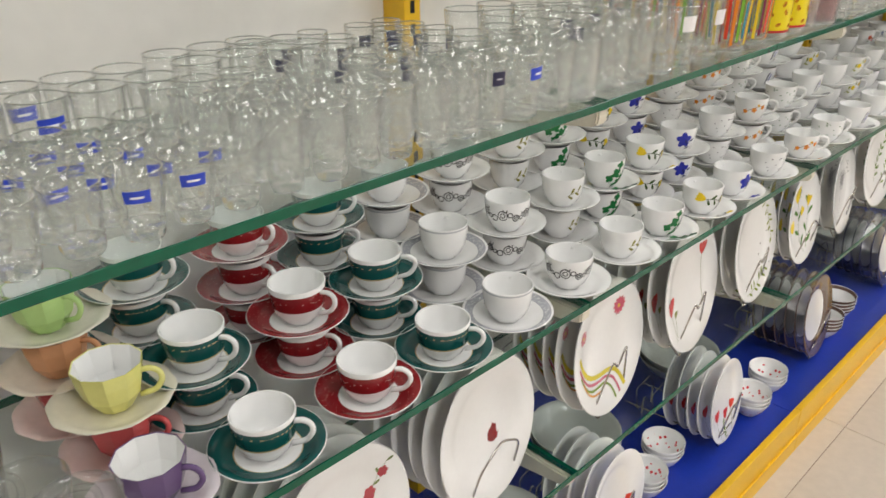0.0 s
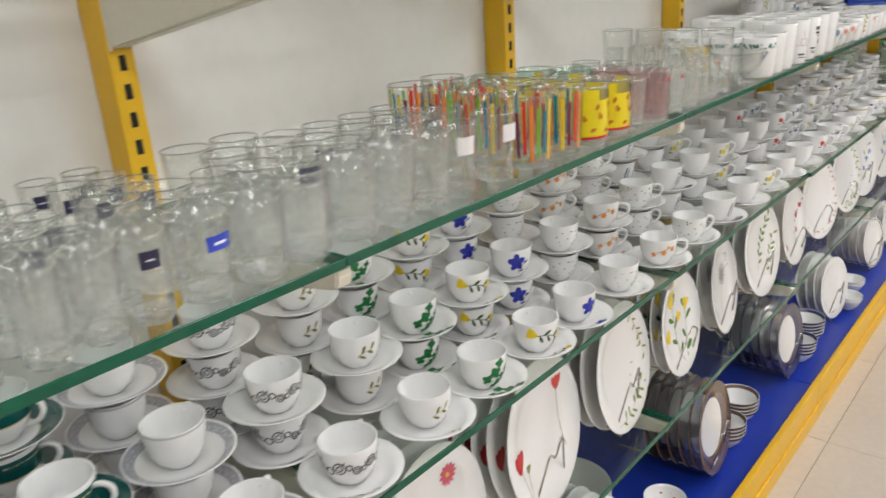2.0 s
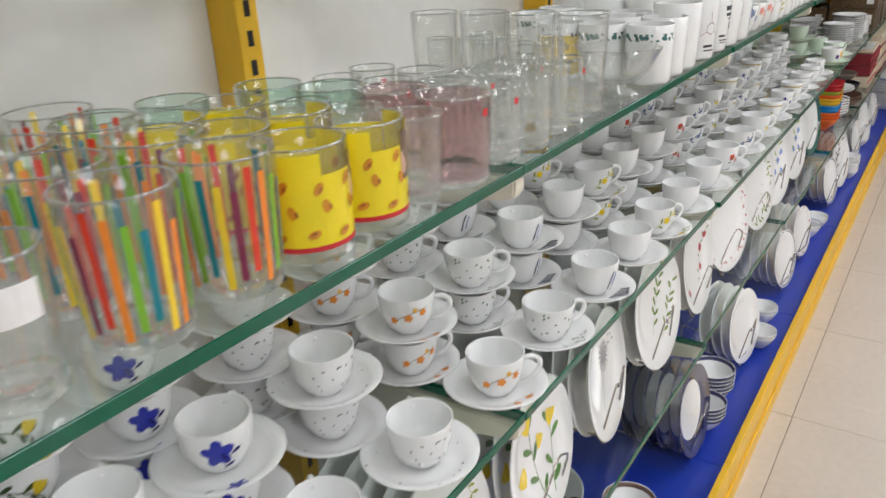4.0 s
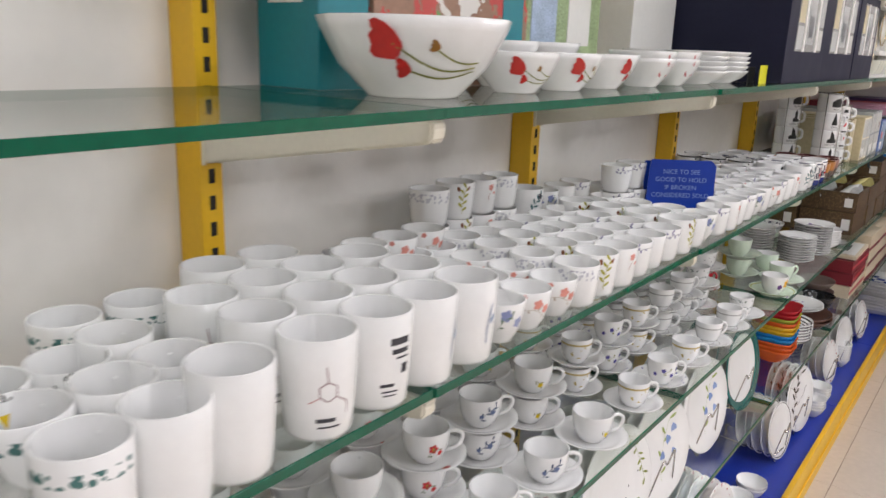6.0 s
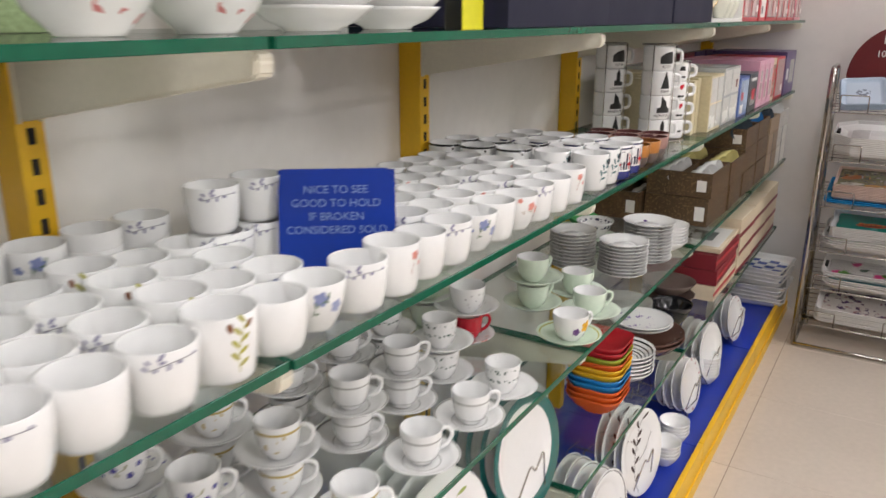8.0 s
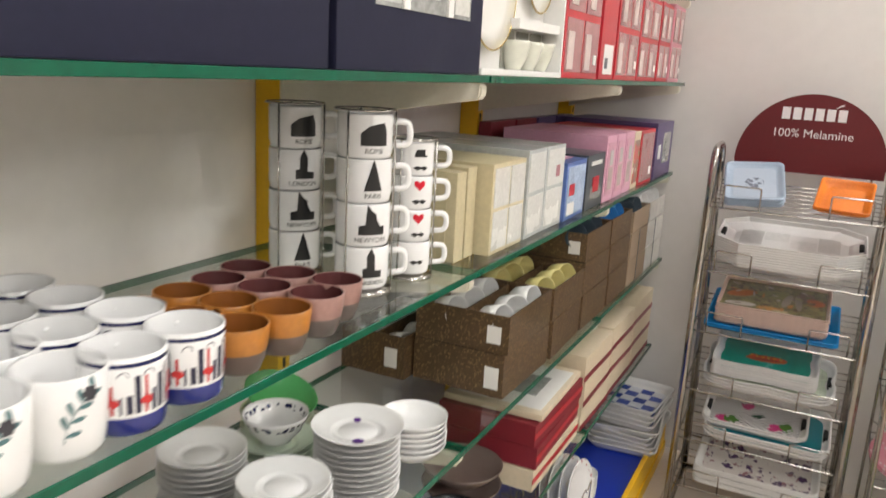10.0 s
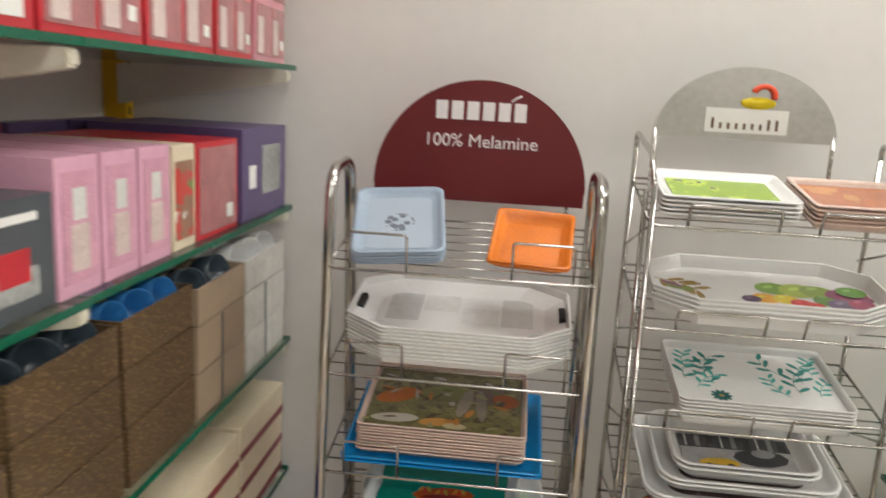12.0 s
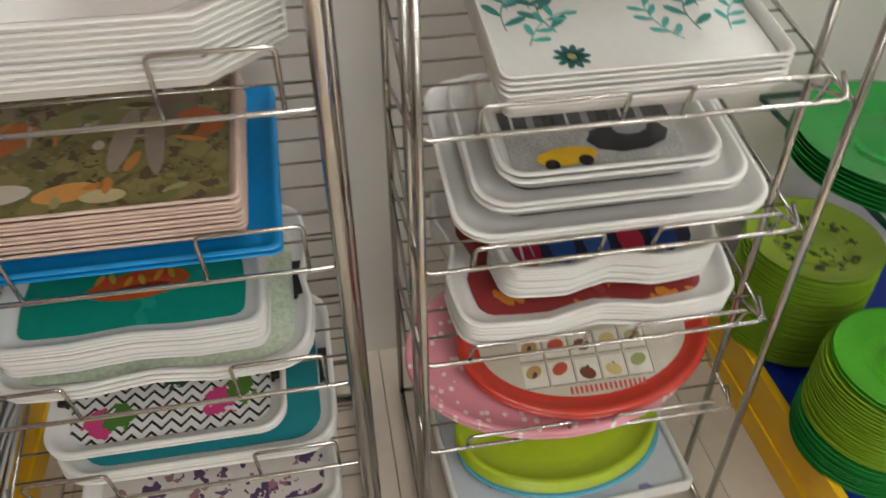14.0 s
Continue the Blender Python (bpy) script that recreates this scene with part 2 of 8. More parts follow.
slab("wall_west", XB - 0.12, -2.5, 0, XB, YW, CEIL, M_PANEL)
slab("wall_north", XB - 0.12, YW, 0, XE, YW + 0.12, CEIL, M_WALL)
slab("wall_south", XB - 0.12, -2.62, 0, XE, -2.5, CEIL, M_FAR)
slab("wall_east", XE, -2.62, 0, XE + 0.12, YW + 0.12, CEIL, M_FAR)
slab("ceiling", XB - 0.12, -2.62, CEIL, XE + 0.12, YW + 0.12, CEIL + 0.1, M_CEIL)
floor = slab("floor", XB - 0.12, -2.62, -0.1, XE + 0.12, YW + 0.12, -0.003, M_GROUT)

# ceiling light panels over the aisle, out of view
M_LAMP = bpy.data.materials.new("lit diffuser")
M_LAMP.use_nodes = True
_b = M_LAMP.node_tree.nodes["Principled BSDF"]
_b.inputs["Emission Color"].default_value, _b.inputs["Emission Strength"].default_value = (1.0, 0.985, 0.97, 1), 6.0


def unseen_ceiling_light(y, x, watts):
    ob = thing("unseen_ceiling_light", "square white recessed ceiling light panel, added out of view", "ceiling light", "ceiling lights", at=(x, y, CEIL))
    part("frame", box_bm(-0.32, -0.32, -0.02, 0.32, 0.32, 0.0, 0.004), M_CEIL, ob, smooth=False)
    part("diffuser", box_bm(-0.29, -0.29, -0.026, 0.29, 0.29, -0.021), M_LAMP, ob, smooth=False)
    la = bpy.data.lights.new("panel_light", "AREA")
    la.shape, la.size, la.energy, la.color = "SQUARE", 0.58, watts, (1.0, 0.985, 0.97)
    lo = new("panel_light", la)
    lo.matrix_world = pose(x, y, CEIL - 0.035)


for k in range(6):
    unseen_ceiling_light(-1.4 + 1.7 * k, 0.35, 5.5)
# Added unseen columns that brighten the back panel under the upper shelves
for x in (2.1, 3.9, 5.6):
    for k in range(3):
        unseen_ceiling_light(0.3 + 3.4 * k, x, 27.0)


# ---- shelving ----
def upright(y, k):
    ob = thing("upright", "yellow slotted steel shelving upright against the back panel", "shelf upright", "shelving uprights", at=(XB, y, 0))
    part("post", box_bm(0.002, -0.019, 0.0, 0.059, 0.019, 2.2, 0.002), M_YEL, ob, smooth=False)
    for z in np.arange(0.24, 2.15, 0.0395):
        s = part("slot", box_bm(0.0575, -0.005, 0, 0.0598, 0.005, 0.021), M_HOLE_SHADE, ob, smooth=False) if not upright.slot else new("slot", upright.slot)
        upright.slot = s.data
        s.parent = ob
        s.location = (0, 0, float(z))


upright.slot = None


def bracket(y, z, deep):
    """A tapered cantilever bracket with rounded nose; z is the underside of the glass."""
    bm = bmesh.new()
    x0, x1 = XB + 0.060, XF - 0.022 + deep
    prof = [(x0, z - 0.001), (x1 + 0.012, z - 0.001), (x1 + 0.014, z - 0.010), (x1 + 0.012, z - 0.024), (x1 + 0.004, z - 0.028), (x0, z - 0.096)]
    rows = [[bm.verts.new((px, y + s, pz)) for px, pz in prof] for s in (-0.013, 0.013)]
    n = len(prof)
    for i in range(n):
        bm.faces.new((rows[0][i], rows[0][(i + 1) % n], rows[1][(i + 1) % n], rows[1][i]))
    bm.faces.new(rows[0][::-1])
    bm.faces.new(rows[1])
    bmesh.ops.bevel(bm, geom=bm.edges[:], offset=0.003, segments=2, affect="EDGES")
    ob = thing("shelf_bracket", "cream painted steel cantilever bracket under a glass shelf", "shelf bracket", "shelf brackets", at=(x0, y, z))
    bm.transform(Matrix.Translation((-x0, -y, -z)))
    part("arm", bm, M_CREAM, ob, smooth=False)
    part("hook_plate", box_bm(-0.006, -0.016, -0.098, 0.006, -0.0135, -0.004, 0.0008), M_CREAM, ob, smooth=False)
    part("hook_plate", box_bm(-0.006, 0.0135, -0.098, 0.006, 0.016, -0.004, 0.0008), M_CREAM, ob, smooth=False)


def glass_shelf(y0, y1, z, xf=XF, xb=XB + 0.066):
    """z is the top of the sheet. Edges carry the green of the thick glass."""
    ob = thing("glass_shelf", "thick clear glass shelf with green polished edges on brackets", "glass shelf", "glass shelves", at=(xf, y0, z))
    w, d = xf - xb, y1 - y0
    sheet = part("sheet", box_bm(-w + 0.003, 0.004, -0.012, -0.0032, d - 0.004, 0.0), M_SHEET, ob, "clear glass sheet", smooth=False)
    sheet.visible_shadow = False
    part("front_edge", box_bm(-0.003, 0.0015, -0.012, 0.0, d - 0.0015, 0.0, 0.0007, 1), M_GEDGE, ob, "green polished edge", smooth=False)
    part("back_edge", box_bm(-w, 0.0015, -0.012, -w + 0.0028, d - 0.0015, 0.0), M_GEDGE, ob, smooth=False)
    part("side_edge", box_bm(-w + 0.003, 0.0015, -0.012, -0.0032, 0.0038, 0.0), M_GEDGE, ob, smooth=False)
    part("side_edge", box_bm(-w + 0.003, d - 0.0038, -0.012, -0.0032, d - 0.0015, 0.0), M_GEDGE, ob, smooth=False)
    return ob


BAYS = [Y0 + BAY * k for k in range(-3, 8)]
for k, y in enumerate(BAYS):
    upright(y if y < 7.4 else 7.43, k)
jit = random.Random(4)
for z in (S1, S2, S3, T2, T3):
    for k, (a, c) in enumerate(zip(BAYS, BAYS[1:])):
        glass_shelf(a, min(c, 7.425), z, XF + jit.uniform(-0.004, 0.004))
    for y in BAYS:
        bracket(y if y < 7.4 else 7.40, z - 0.013, 0.0)


def plinth(x0, x1, y0, y1, front):
    """Blue deck with a yellow folded front rail; front: +1 when the rail is on the +x side."""
    xr = x1 if front > 0 else x0
    ob = thing("base_plinth", "blue steel base deck with a yellow front rail", "shelf base")
    a, c = (x0, xr - 0.018) if front > 0 else (xr + 0.018, x1)
    n = max(1, round((y1 - y0) / BAY))
    for k in range(n):
        u, v = y0 + (y1 - y0) * k / n, y0 + (y1 - y0) * (k + 1) / n
        part("deck", box_bm(a, u + 0.001, 0.09, c, v - 0.001, DECK, 0.002), M_BLUE, ob, "blue painted deck", smooth=False)
        r0, r1 = sorted((xr, xr - 0.018 * front))
        part("front_rail", box_bm(r0, u + 0.001, 0.0, r1, v - 0.001, 0.138, 0.004), M_YEL, ob, "yellow painted front rail", smooth=False)
        part("kick_strip", box_bm(min(xr, xr + 0.006 * front), u + 0.001, 0.0, max(xr, xr + 0.006 * front), v - 0.001, 0.055, 0.002), M_YEL, ob, smooth=False)
    return ob


plinth(XB + 0.002, -0.455, Y0 - 3 * BAY, 7.42, 1)
plinth(0.915, 1.40, 6.35, 7.46, -1)

# floor tiles
def floor_tiles():
    me = box_bm(-0.299, -0.299, -0.008, 0.299, 0.299, 0.0, 0.0012, 1)
    first = part("tile", me, M_TILE, floor, smooth=False)
    first.location = (-0.39 + 0.3, 2.12 + 0.3, 0)
    for i in range(-1, 12):
        for j in range(-8, 10):
            x, y = -0.39 + 0.6 * i + 0.3, 2.12 + 0.6 * j + 0.3
            if (i, j) == (0, 0) or x > 6.4 or y > 7.8 or y < -2.8:
                continue
            o = new("tile", first.data)
            o.parent, o.location = floor, (x, y, 0)


# ---- things ----
# THINGS-BEGIN
CACHE = {}


def place(key, builder, m):
    """The first call builds the thing, later ones copy it."""
    if key not in CACHE:
        CACHE[key] = builder()
        CACHE[key].matrix_basis = m
        return CACHE[key]
    return copy_thing(CACHE[key], m)


# ---- transfer prints: leaves, petals, rings and stems laid on the glaze ----
INKS = {}


def ink(color):
    if color not in INKS:
        INKS[color] = mat("printed ink", color, 0.2, vary=0.12, scale=60)
    return INKS[color]


def blob(u, v, a, length, width, color, point=1.0, n=10):
    """A petal or leaf that starts at (u, v) and runs along the angle a."""
    ca, sa = math.cos(radians(a)), math.sin(radians(a))
    pts = []
    for i in range(n):
        t = 2 * math.pi * i / n
        x, y = length * (0.5 - 0.5 * math.cos(t)), width * 0.5 * math.sin(t) * abs(math.sin(t * 0.5)) ** (point - 1)
        pts.append((u + x * ca - y * sa, v + x * sa + y * ca))
    c = (u + length * 0.5 * ca, v + length * 0.5 * sa)
    return [(color, [c, pts[i], pts[(i + 1) % n]]) for i in range(n)]


def strip(points, width, color):
    out = []
    for (u0, v0), (u1, v1) in zip(points, points[1:]):
        d = math.hypot(u1 - u0, v1 - v0) or 1
        nx, ny = -(v1 - v0) / d * width / 2, (u1 - u0) / d * width / 2
        n = max(1, math.ceil(d / 0.006))
        for i in range(n):
            a, b, c, e = u0 + (u1 - u0) * i / n, v0 + (v1 - v0) * i / n, u0 + (u1 - u0) * (i + 1) / n, v0 + (v1 - v0) * (i + 1) / n
            out.append((color, [(a - nx, b - ny), (c - nx, e - ny), (c + nx, e + ny), (a + nx, b + ny)]))
    return out


def bow(u0, v0, u1, v1, sag, n=7):
    d = math.hypot(u1 - u0, v1 - v0)
    nx, ny = -(v1 - v0) / d, (u1 - u0) / d
    return [(u0 + (u1 - u0) * i / n + nx * sag * math.sin(math.pi * i / n), v0 + (v1 - v0) * i / n + ny * sag * math.sin(math.pi * i / n)) for i in range(n + 1)]


def hoop(u, v, r, width, color, a0=0, a1=360, n=16):
    return strip([(u + r * math.cos(radians(a0 + (a1 - a0) * i / n)), v + r * math.sin(radians(a0 + (a1 - a0) * i / n))) for i in range(n + 1)], width, color)


def bloom(u, v, r, petals, color, heart=None, turn=0.0, fat=0.8):
    out = []
    for i in range(petals):
        out += blob(u, v, turn + 360 * i / petals, r, r * fat, color, 1.0, 8)
    if heart:
        out += blob(u - r * 0.25, v, 0, r * 0.5, r * 0.5, heart, 1.0, 8)
    return out


def trumpet(u, v, a, s, color):
    """A bud or tulip seen from the side."""
    return blob(u, v, a - 22, s, s * 0.45, color, 1.4) + blob(u, v, a, s * 0.95, s * 0.5, color, 1.2) + blob(u, v, a + 22, s, s * 0.45, color, 1.4)


def twig_of(u0, v0, u1, v1, sag, leaves, size, color, stem=None, width=0.0008):
    pts = bow(u0, v0, u1, v1, sag, 8)
    out = strip(pts, width, stem or color)
    a = math.degrees(math.atan2(v1 - v0, u1 - u0))
    for i in range(leaves):
        p = pts[min(8, 1 + round(7 * i / max(1, leaves - 1)))]
        out += blob(p[0], p[1], a + (48 if i % 2 else -48), size, size * 0.42, color, 1.5, 8)
    return out


def transfer(items, surface, parent, name="print"):
    """Lays flat pieces on a surface; a later piece lies a hair above the former."""
    bm, colors = bmesh.new(), []
    for color, pts in items:
        if color not in colors:
            colors.append(color)
        lift = 0.0005 + 0.00012 * colors.index(color)
        f = bm.faces.new([bm.verts.new(surface(u, v, lift)) for u, v in pts])
        f.material_index = colors.index(color)
    return part(name, bm, [ink(c) for c in colors], parent, smooth=False)


def round_side(profile, turn=0.0):
    """Surface of a turned body: u round it, v up. profile: (radius, height) rows, from the foot up."""
    zs, rs = [p[1] for p in profile], [p[0] for p in profile]

    def at(u, v, lift):
        r = float(np.interp(v, zs, rs)) + lift
        a = radians(turn) + u / max(rs)
        return (r * math.cos(a), r * math.sin(a), v)
    return at


def dish_face(profile, turn=0.0):
    """Surface of a dish: (u, v) lie flat on it, turned by so many degrees. profile: (radius, height) rows, from the middle out."""
    rs, zs = [p[0] for p in profile], [p[1] for p in profile]
    c, s_ = math.cos(radians(turn)), math.sin(radians(turn))

    def at(u, v, lift):
        return (u * c - v * s_, u * s_ + v * c, float(np.interp(math.hypot(u, v), rs, zs)) + lift)
    return at


RND = random.Random(11)
WHITE = (0.86, 0.86, 0.85)
P = (0.037, -0.006, 0.034)       # where a print sits on a cup's side


def cup_print(name, marks, base=WHITE):
    return printed("ware " + name, base, marks)


RED, DRED, GREEN, TEAL, BLUE, NAVY = (0.55, 0.02, 0.03), (0.24, 0.012, 0.016), (0.015, 0.19, 0.05), (0.006, 0.075, 0.07), (0.02, 0.04, 0.42), (0.012, 0.015, 0.07)
YELL, ORNG, BLACK, GREY, LIME, PINK = (0.85, 0.62, 0.02), (0.80, 0.28, 0.04), (0.02, 0.02, 0.02), (0.42, 0.43, 0.47), (0.32, 0.50, 0.03), (0.75, 0.25, 0.38)
OLIVE, BROWN, PURP = (0.25, 0.24, 0.03), (0.16, 0.075, 0.045), (0.16, 0.07, 0.24)

CUPS = {
    "teal": ("white cup with a dark teal and gilt band", cup_print("teal band", [("band", 0.027, 0.054, TEAL), ("band", 0.0265, 0.0285, (0.5, 0.4, 0.2)), ("band", 0.046, 0.048, (0.5, 0.4, 0.2), 260, 0.5)]),
             "dark teal rimmed white saucer", printed("saucer teal", WHITE, [("ring", 0.041, 0.071, TEAL), ("ring", 0.041, 0.0425, (0.55, 0.45, 0.25))])),
    "red": ("white cup with a dark red dotted band", cup_print("red band", [("band", 0.027, 0.052, DRED), ("band", 0.038, 0.043, (0.75, 0.5, 0.45), 230, 0.22)]),
            "dark red saucer with a white well", printed("saucer red", WHITE, [("ring", 0.041, 0.071, DRED), ("ring", 0.046, 0.068, (0.55, 0.2, 0.18), 210, 0.17)])),
    "lace": ("white cup with a grey lace rim", cup_print("lace", [("band", 0.0555, 0.0585, (0.52, 0.53, 0.56))]),
             "white saucer with a grey lace rim", printed("saucer lace", WHITE, [("ring", 0.056, 0.0685, (0.40, 0.41, 0.45)), ("ring", 0.058, 0.066, (0.66, 0.66, 0.68), 240, 0.36)])),
    "scroll": ("white cup with black scroll rings", cup_print("scroll", [("speck", P, 0.031, BLACK, 42, 0.40, 1), ("speck", P, 0.033, WHITE, 42, 0.27, 1), ("speck", P, 0.03, BLACK, 42, 0.13, 1)]),
               "white saucer with black scrollwork on the rim", printed("saucer scroll", WHITE, [("speck", (0.055, -0.01, 0.012), 0.03, BLACK, 42, 0.40, 1), ("speck", (0.055, -0.01, 0.012), 0.032, WHITE, 42, 0.27, 1)])),
    "twig": ("white cup with a small olive twig", cup_print("twig", [("spot", P, 0.012, OLIVE, 160, 2.6)]), "plain white saucer", printed("saucer twig", WHITE, [("spot", (0.055, 0.01, 0.012), 0.008, OLIVE, 160, 2.4)])),
    "clover": ("white cup with green leaves", cup_print("clover", [("spot", P, 0.016, GREEN, 110, 1.9), ("spot", (0.038, 0.008, 0.022), 0.010, GREEN, 120, 1.6)]),
               "white saucer with green leaves", printed("saucer clover", WHITE, [("spot", (0.055, 0.012, 0.012), 0.018, GREEN, 100, 1.8)])),
    "yellow_flower": ("white cup with yellow flowers and green leaves", cup_print("yellow flower", [("spot", P, 0.013, OLIVE, 120, 2.6), ("spot", (0.036, -0.018, 0.04), 0.011, YELL, 110, 1.3), ("spot", (0.038, 0.012, 0.02), 0.009, YELL, 120, 1.3)]),
                      "white saucer with a yellow flower", printed("saucer yellow flower", WHITE, [("spot", (0.05, 0.02, 0.011), 0.012, YELL, 120, 1.5), ("spot", (0.055, 0.0, 0.012), 0.008, BLACK, 120, 2.4)])),
    "blue_flower": ("white cup with a royal blue flower", cup_print("blue flower", [("spot", P, 0.015, BLUE, 110, 2.0)]),
                    "white saucer with blue sprigs", printed("saucer blue flower", WHITE, [("spot", (0.055, 0.012, 0.012), 0.012, BLUE, 140, 2.2)])),
    "dots": ("white cup with tiny dark sprigs", cup_print("dots", [("speck", P, 0.032, (0.15, 0.1, 0.14), 75, 0.17)]),
             "white saucer with tiny dark sprigs", printed("saucer dots", WHITE, [("ring", 0.05, 0.07, (0.15, 0.1, 0.14), 70, 0.12)])),
    "branch": ("white cup with an orange blossom branch", cup_print("branch", [("spot", P, 0.013, (0.3, 0.15, 0.06), 150, 2.8), ("speck", P, 0.028, (0.85, 0.45, 0.06), 85, 0.3)]),
               "white saucer with orange blossoms", printed("saucer branch", WHITE, [("speck", (0.05, -0.02, 0.012), 0.035, (0.85, 0.5, 0.08), 85, 0.3)])),
    "sprig": ("white cup with small green dots", cup_print("sprig", [("speck", P, 0.032, (0.1, 0.22, 0.08), 85, 0.2)]),
              "white saucer with small green dots", printed("saucer sprig", WHITE, [("ring", 0.045, 0.07, (0.1, 0.22, 0.08), 75, 0.14)])),
    "stripe": ("white cup with navy brush stripes", cup_print("stripe", [("spot", P, 0.010, NAVY, 90, 3.2)]),
               "white saucer with navy brush stripes", printed("saucer stripe", WHITE, [("speck", (0.05, 0.015, 0.012), 0.02, BLUE, 190, 0.33)])),
    "vine": ("white cup with a yellow flowering vine", M_WHITE, "white saucer with a yellow flowering vine", M_WHITE),
    "slate": ("white cup with slate blue sprigs", M_WHITE, "plain white saucer", M_WHITE),
    "twig_yellow": ("white cup with a small yellow blossom", M_WHITE, "plain white saucer", M_WHITE),
    "silver": ("small white cup with a silver line", printed("ware silver", WHITE, [("band", 0.044, 0.047, (0.40, 0.40, 0.38)), ("band", 0.010, 0.012, (0.40, 0.40, 0.38))]), "white saucer with a silver line", printed("saucer silver", WHITE, [("ring", 0.060, 0.063, (0.40, 0.40, 0.38)), ("ring", 0.030, 0.032, (0.45, 0.45, 0.43))])),
    "plain": ("plain white cup", M_WHITE, "plain white saucer", M_WHITE),
    "red_flower": ("white cup with red flowers", cup_print("red flower", [("speck", P, 0.026, (0.7, 0.08, 0.06), 70, 0.34)]),
                   "white saucer with red flowers", printed("saucer red flower", WHITE, [("speck", (0.05, 0.01, 0.012), 0.028, (0.7, 0.08, 0.06), 80, 0.3)])),
    "violet": ("small white cup with violet flowers", cup_print("violet", [("speck", P, 0.03, (0.13, 0.12, 0.40), 70, 0.3), ("speck", P, 0.02, OLIVE, 120, 0.25)]),
               "white saucer with violet flowers", printed("saucer violet", WHITE, [("ring", 0.05, 0.071, (0.18, 0.18, 0.42), 75, 0.2)])),
    "gold": ("small white cup with gold trim", cup_print("gold", [("band", 0.046, 0.05, (0.5, 0.38, 0.12)), ("speck", P, 0.02, (0.55, 0.42, 0.12), 80, 0.3)]),
             "white saucer with a gold line", printed("saucer gold", WHITE, [("ring", 0.066, 0.069, (0.5, 0.38, 0.12))])),
    "checks": ("small white cup with dark green checked bands", cup_print("checks", [("band", 0.028, 0.034, (0.03, 0.09, 0.06), 180, 0.4), ("band", 0.046, 0.054, (0.03, 0.09, 0.06), 180, 0.42)]), "plain white saucer", M_WHITE),
    "poppy": ("white cup with an orange and purple flower", cup_print("poppy", [("spot", P, 0.016, (0.9, 0.5, 0.03), 70, 1.0), ("spot", (0.034, -0.022, 0.028), 0.011, PURP, 70, 1.2)]),
              "pale green saucer with a gilt line", printed("saucer pale", (0.66, 0.78, 0.62), [("ring", 0.064, 0.067, (0.45, 0.45, 0.12))])),
    "mint": ("pale mint green cup", mat("mint glaze", (0.70, 0.80, 0.67), 0.12), "pale mint green saucer", mat("mint saucer glaze", (0.72, 0.81, 0.69), 0.12)),
    "scarlet": ("small red tapered cup", mat("scarlet glaze", (0.5, 0.015, 0.03), 0.12), "white saucer with poppies", printed("saucer poppies", WHITE, [("speck", (0.04, 0.0, 0.01), 0.05, (0.6, 0.1, 0.05), 40, 0.3)])),
    "purple": ("purple faceted cup, white inside", mat("purple glaze", (0.14, 0.085, 0.20), 0.14), "pale lilac scalloped saucer", mat("lilac glaze", (0.70, 0.64, 0.68), 0.14)),
    "lemon": ("lemon yellow faceted cup", mat("lemon glaze", (0.78, 0.76, 0.26), 0.14), "cream scalloped saucer", mat("cream glaze", (0.78, 0.74, 0.62), 0.14)),
    "coral": ("coral red faceted cup", mat("coral glaze", (0.62, 0.10, 0.10), 0.14), "pale pink scalloped saucer", mat("pink glaze", (0.76, 0.60, 0.57), 0.14)),
    "apricot": ("apricot faceted cup", mat("apricot glaze", (0.75, 0.38, 0.20), 0.14), "cream scalloped saucer", mat("cream glaze two", (0.78, 0.72, 0.62), 0.14)),
    "pistachio": ("pistachio green faceted cup", mat("pistachio glaze", (0.45, 0.66, 0.25), 0.14), "cream scalloped saucer", mat("cream glaze three", (0.78, 0.74, 0.64), 0.14)),
}
FACETED = {"purple", "lemon", "coral", "apricot", "pistachio"}
HIDDEN = {"scroll", "twig", "clover", "yellow_flower", "blue_flower", "lace", "dots", "stripe", "plain", "checks"}
SMALL = {"violet", "gold", "checks", "scarlet", "silver"}


CUP_OUT = [(0.022, 0.003), (0.030, 0.010), (0.0365, 0.026), (0.039, 0.042), (0.0405, 0.0595)]
SAUCER_UP = [(0.0, 0.0045), (0.026, 0.0055), (0.040, 0.006), (0.056, 0.0115), (0.0718, 0.0195)]
LEAFG, DLEAF, VIOL = (0.015, 0.17, 0.045), (0.05, 0.09, 0.025), (0.10, 0.09, 0.34)


def dots_of(n, u0, u1, v0, v1, size, color, seed):
    rd, out = random.Random(seed), []
    for _ in range(n):
        out += blob(rd.uniform(u0, u1), rd.uniform(v0, v1), rd.uniform(0, 360), size * rd.uniform(0.7, 1.3), size * 0.7, color, 1.2, 6)
    return out


def clovers(u, v, s, color):
    out = []
    for k, (du, dv, q) in enumerate(((0, 0, 1.0), (-1.3, -0.9, 0.85), (0.7, 1.4, 0.8))):
        out += bloom(u + du * s, v + dv * s, s * q, 4, color, None, 30 + 25 * k, 0.9)
    return out + strip(bow(u - s * 1.2, v - s * 2.0, u + s * 0.8, v + s * 1.5, s * 0.3), 0.0009, color)


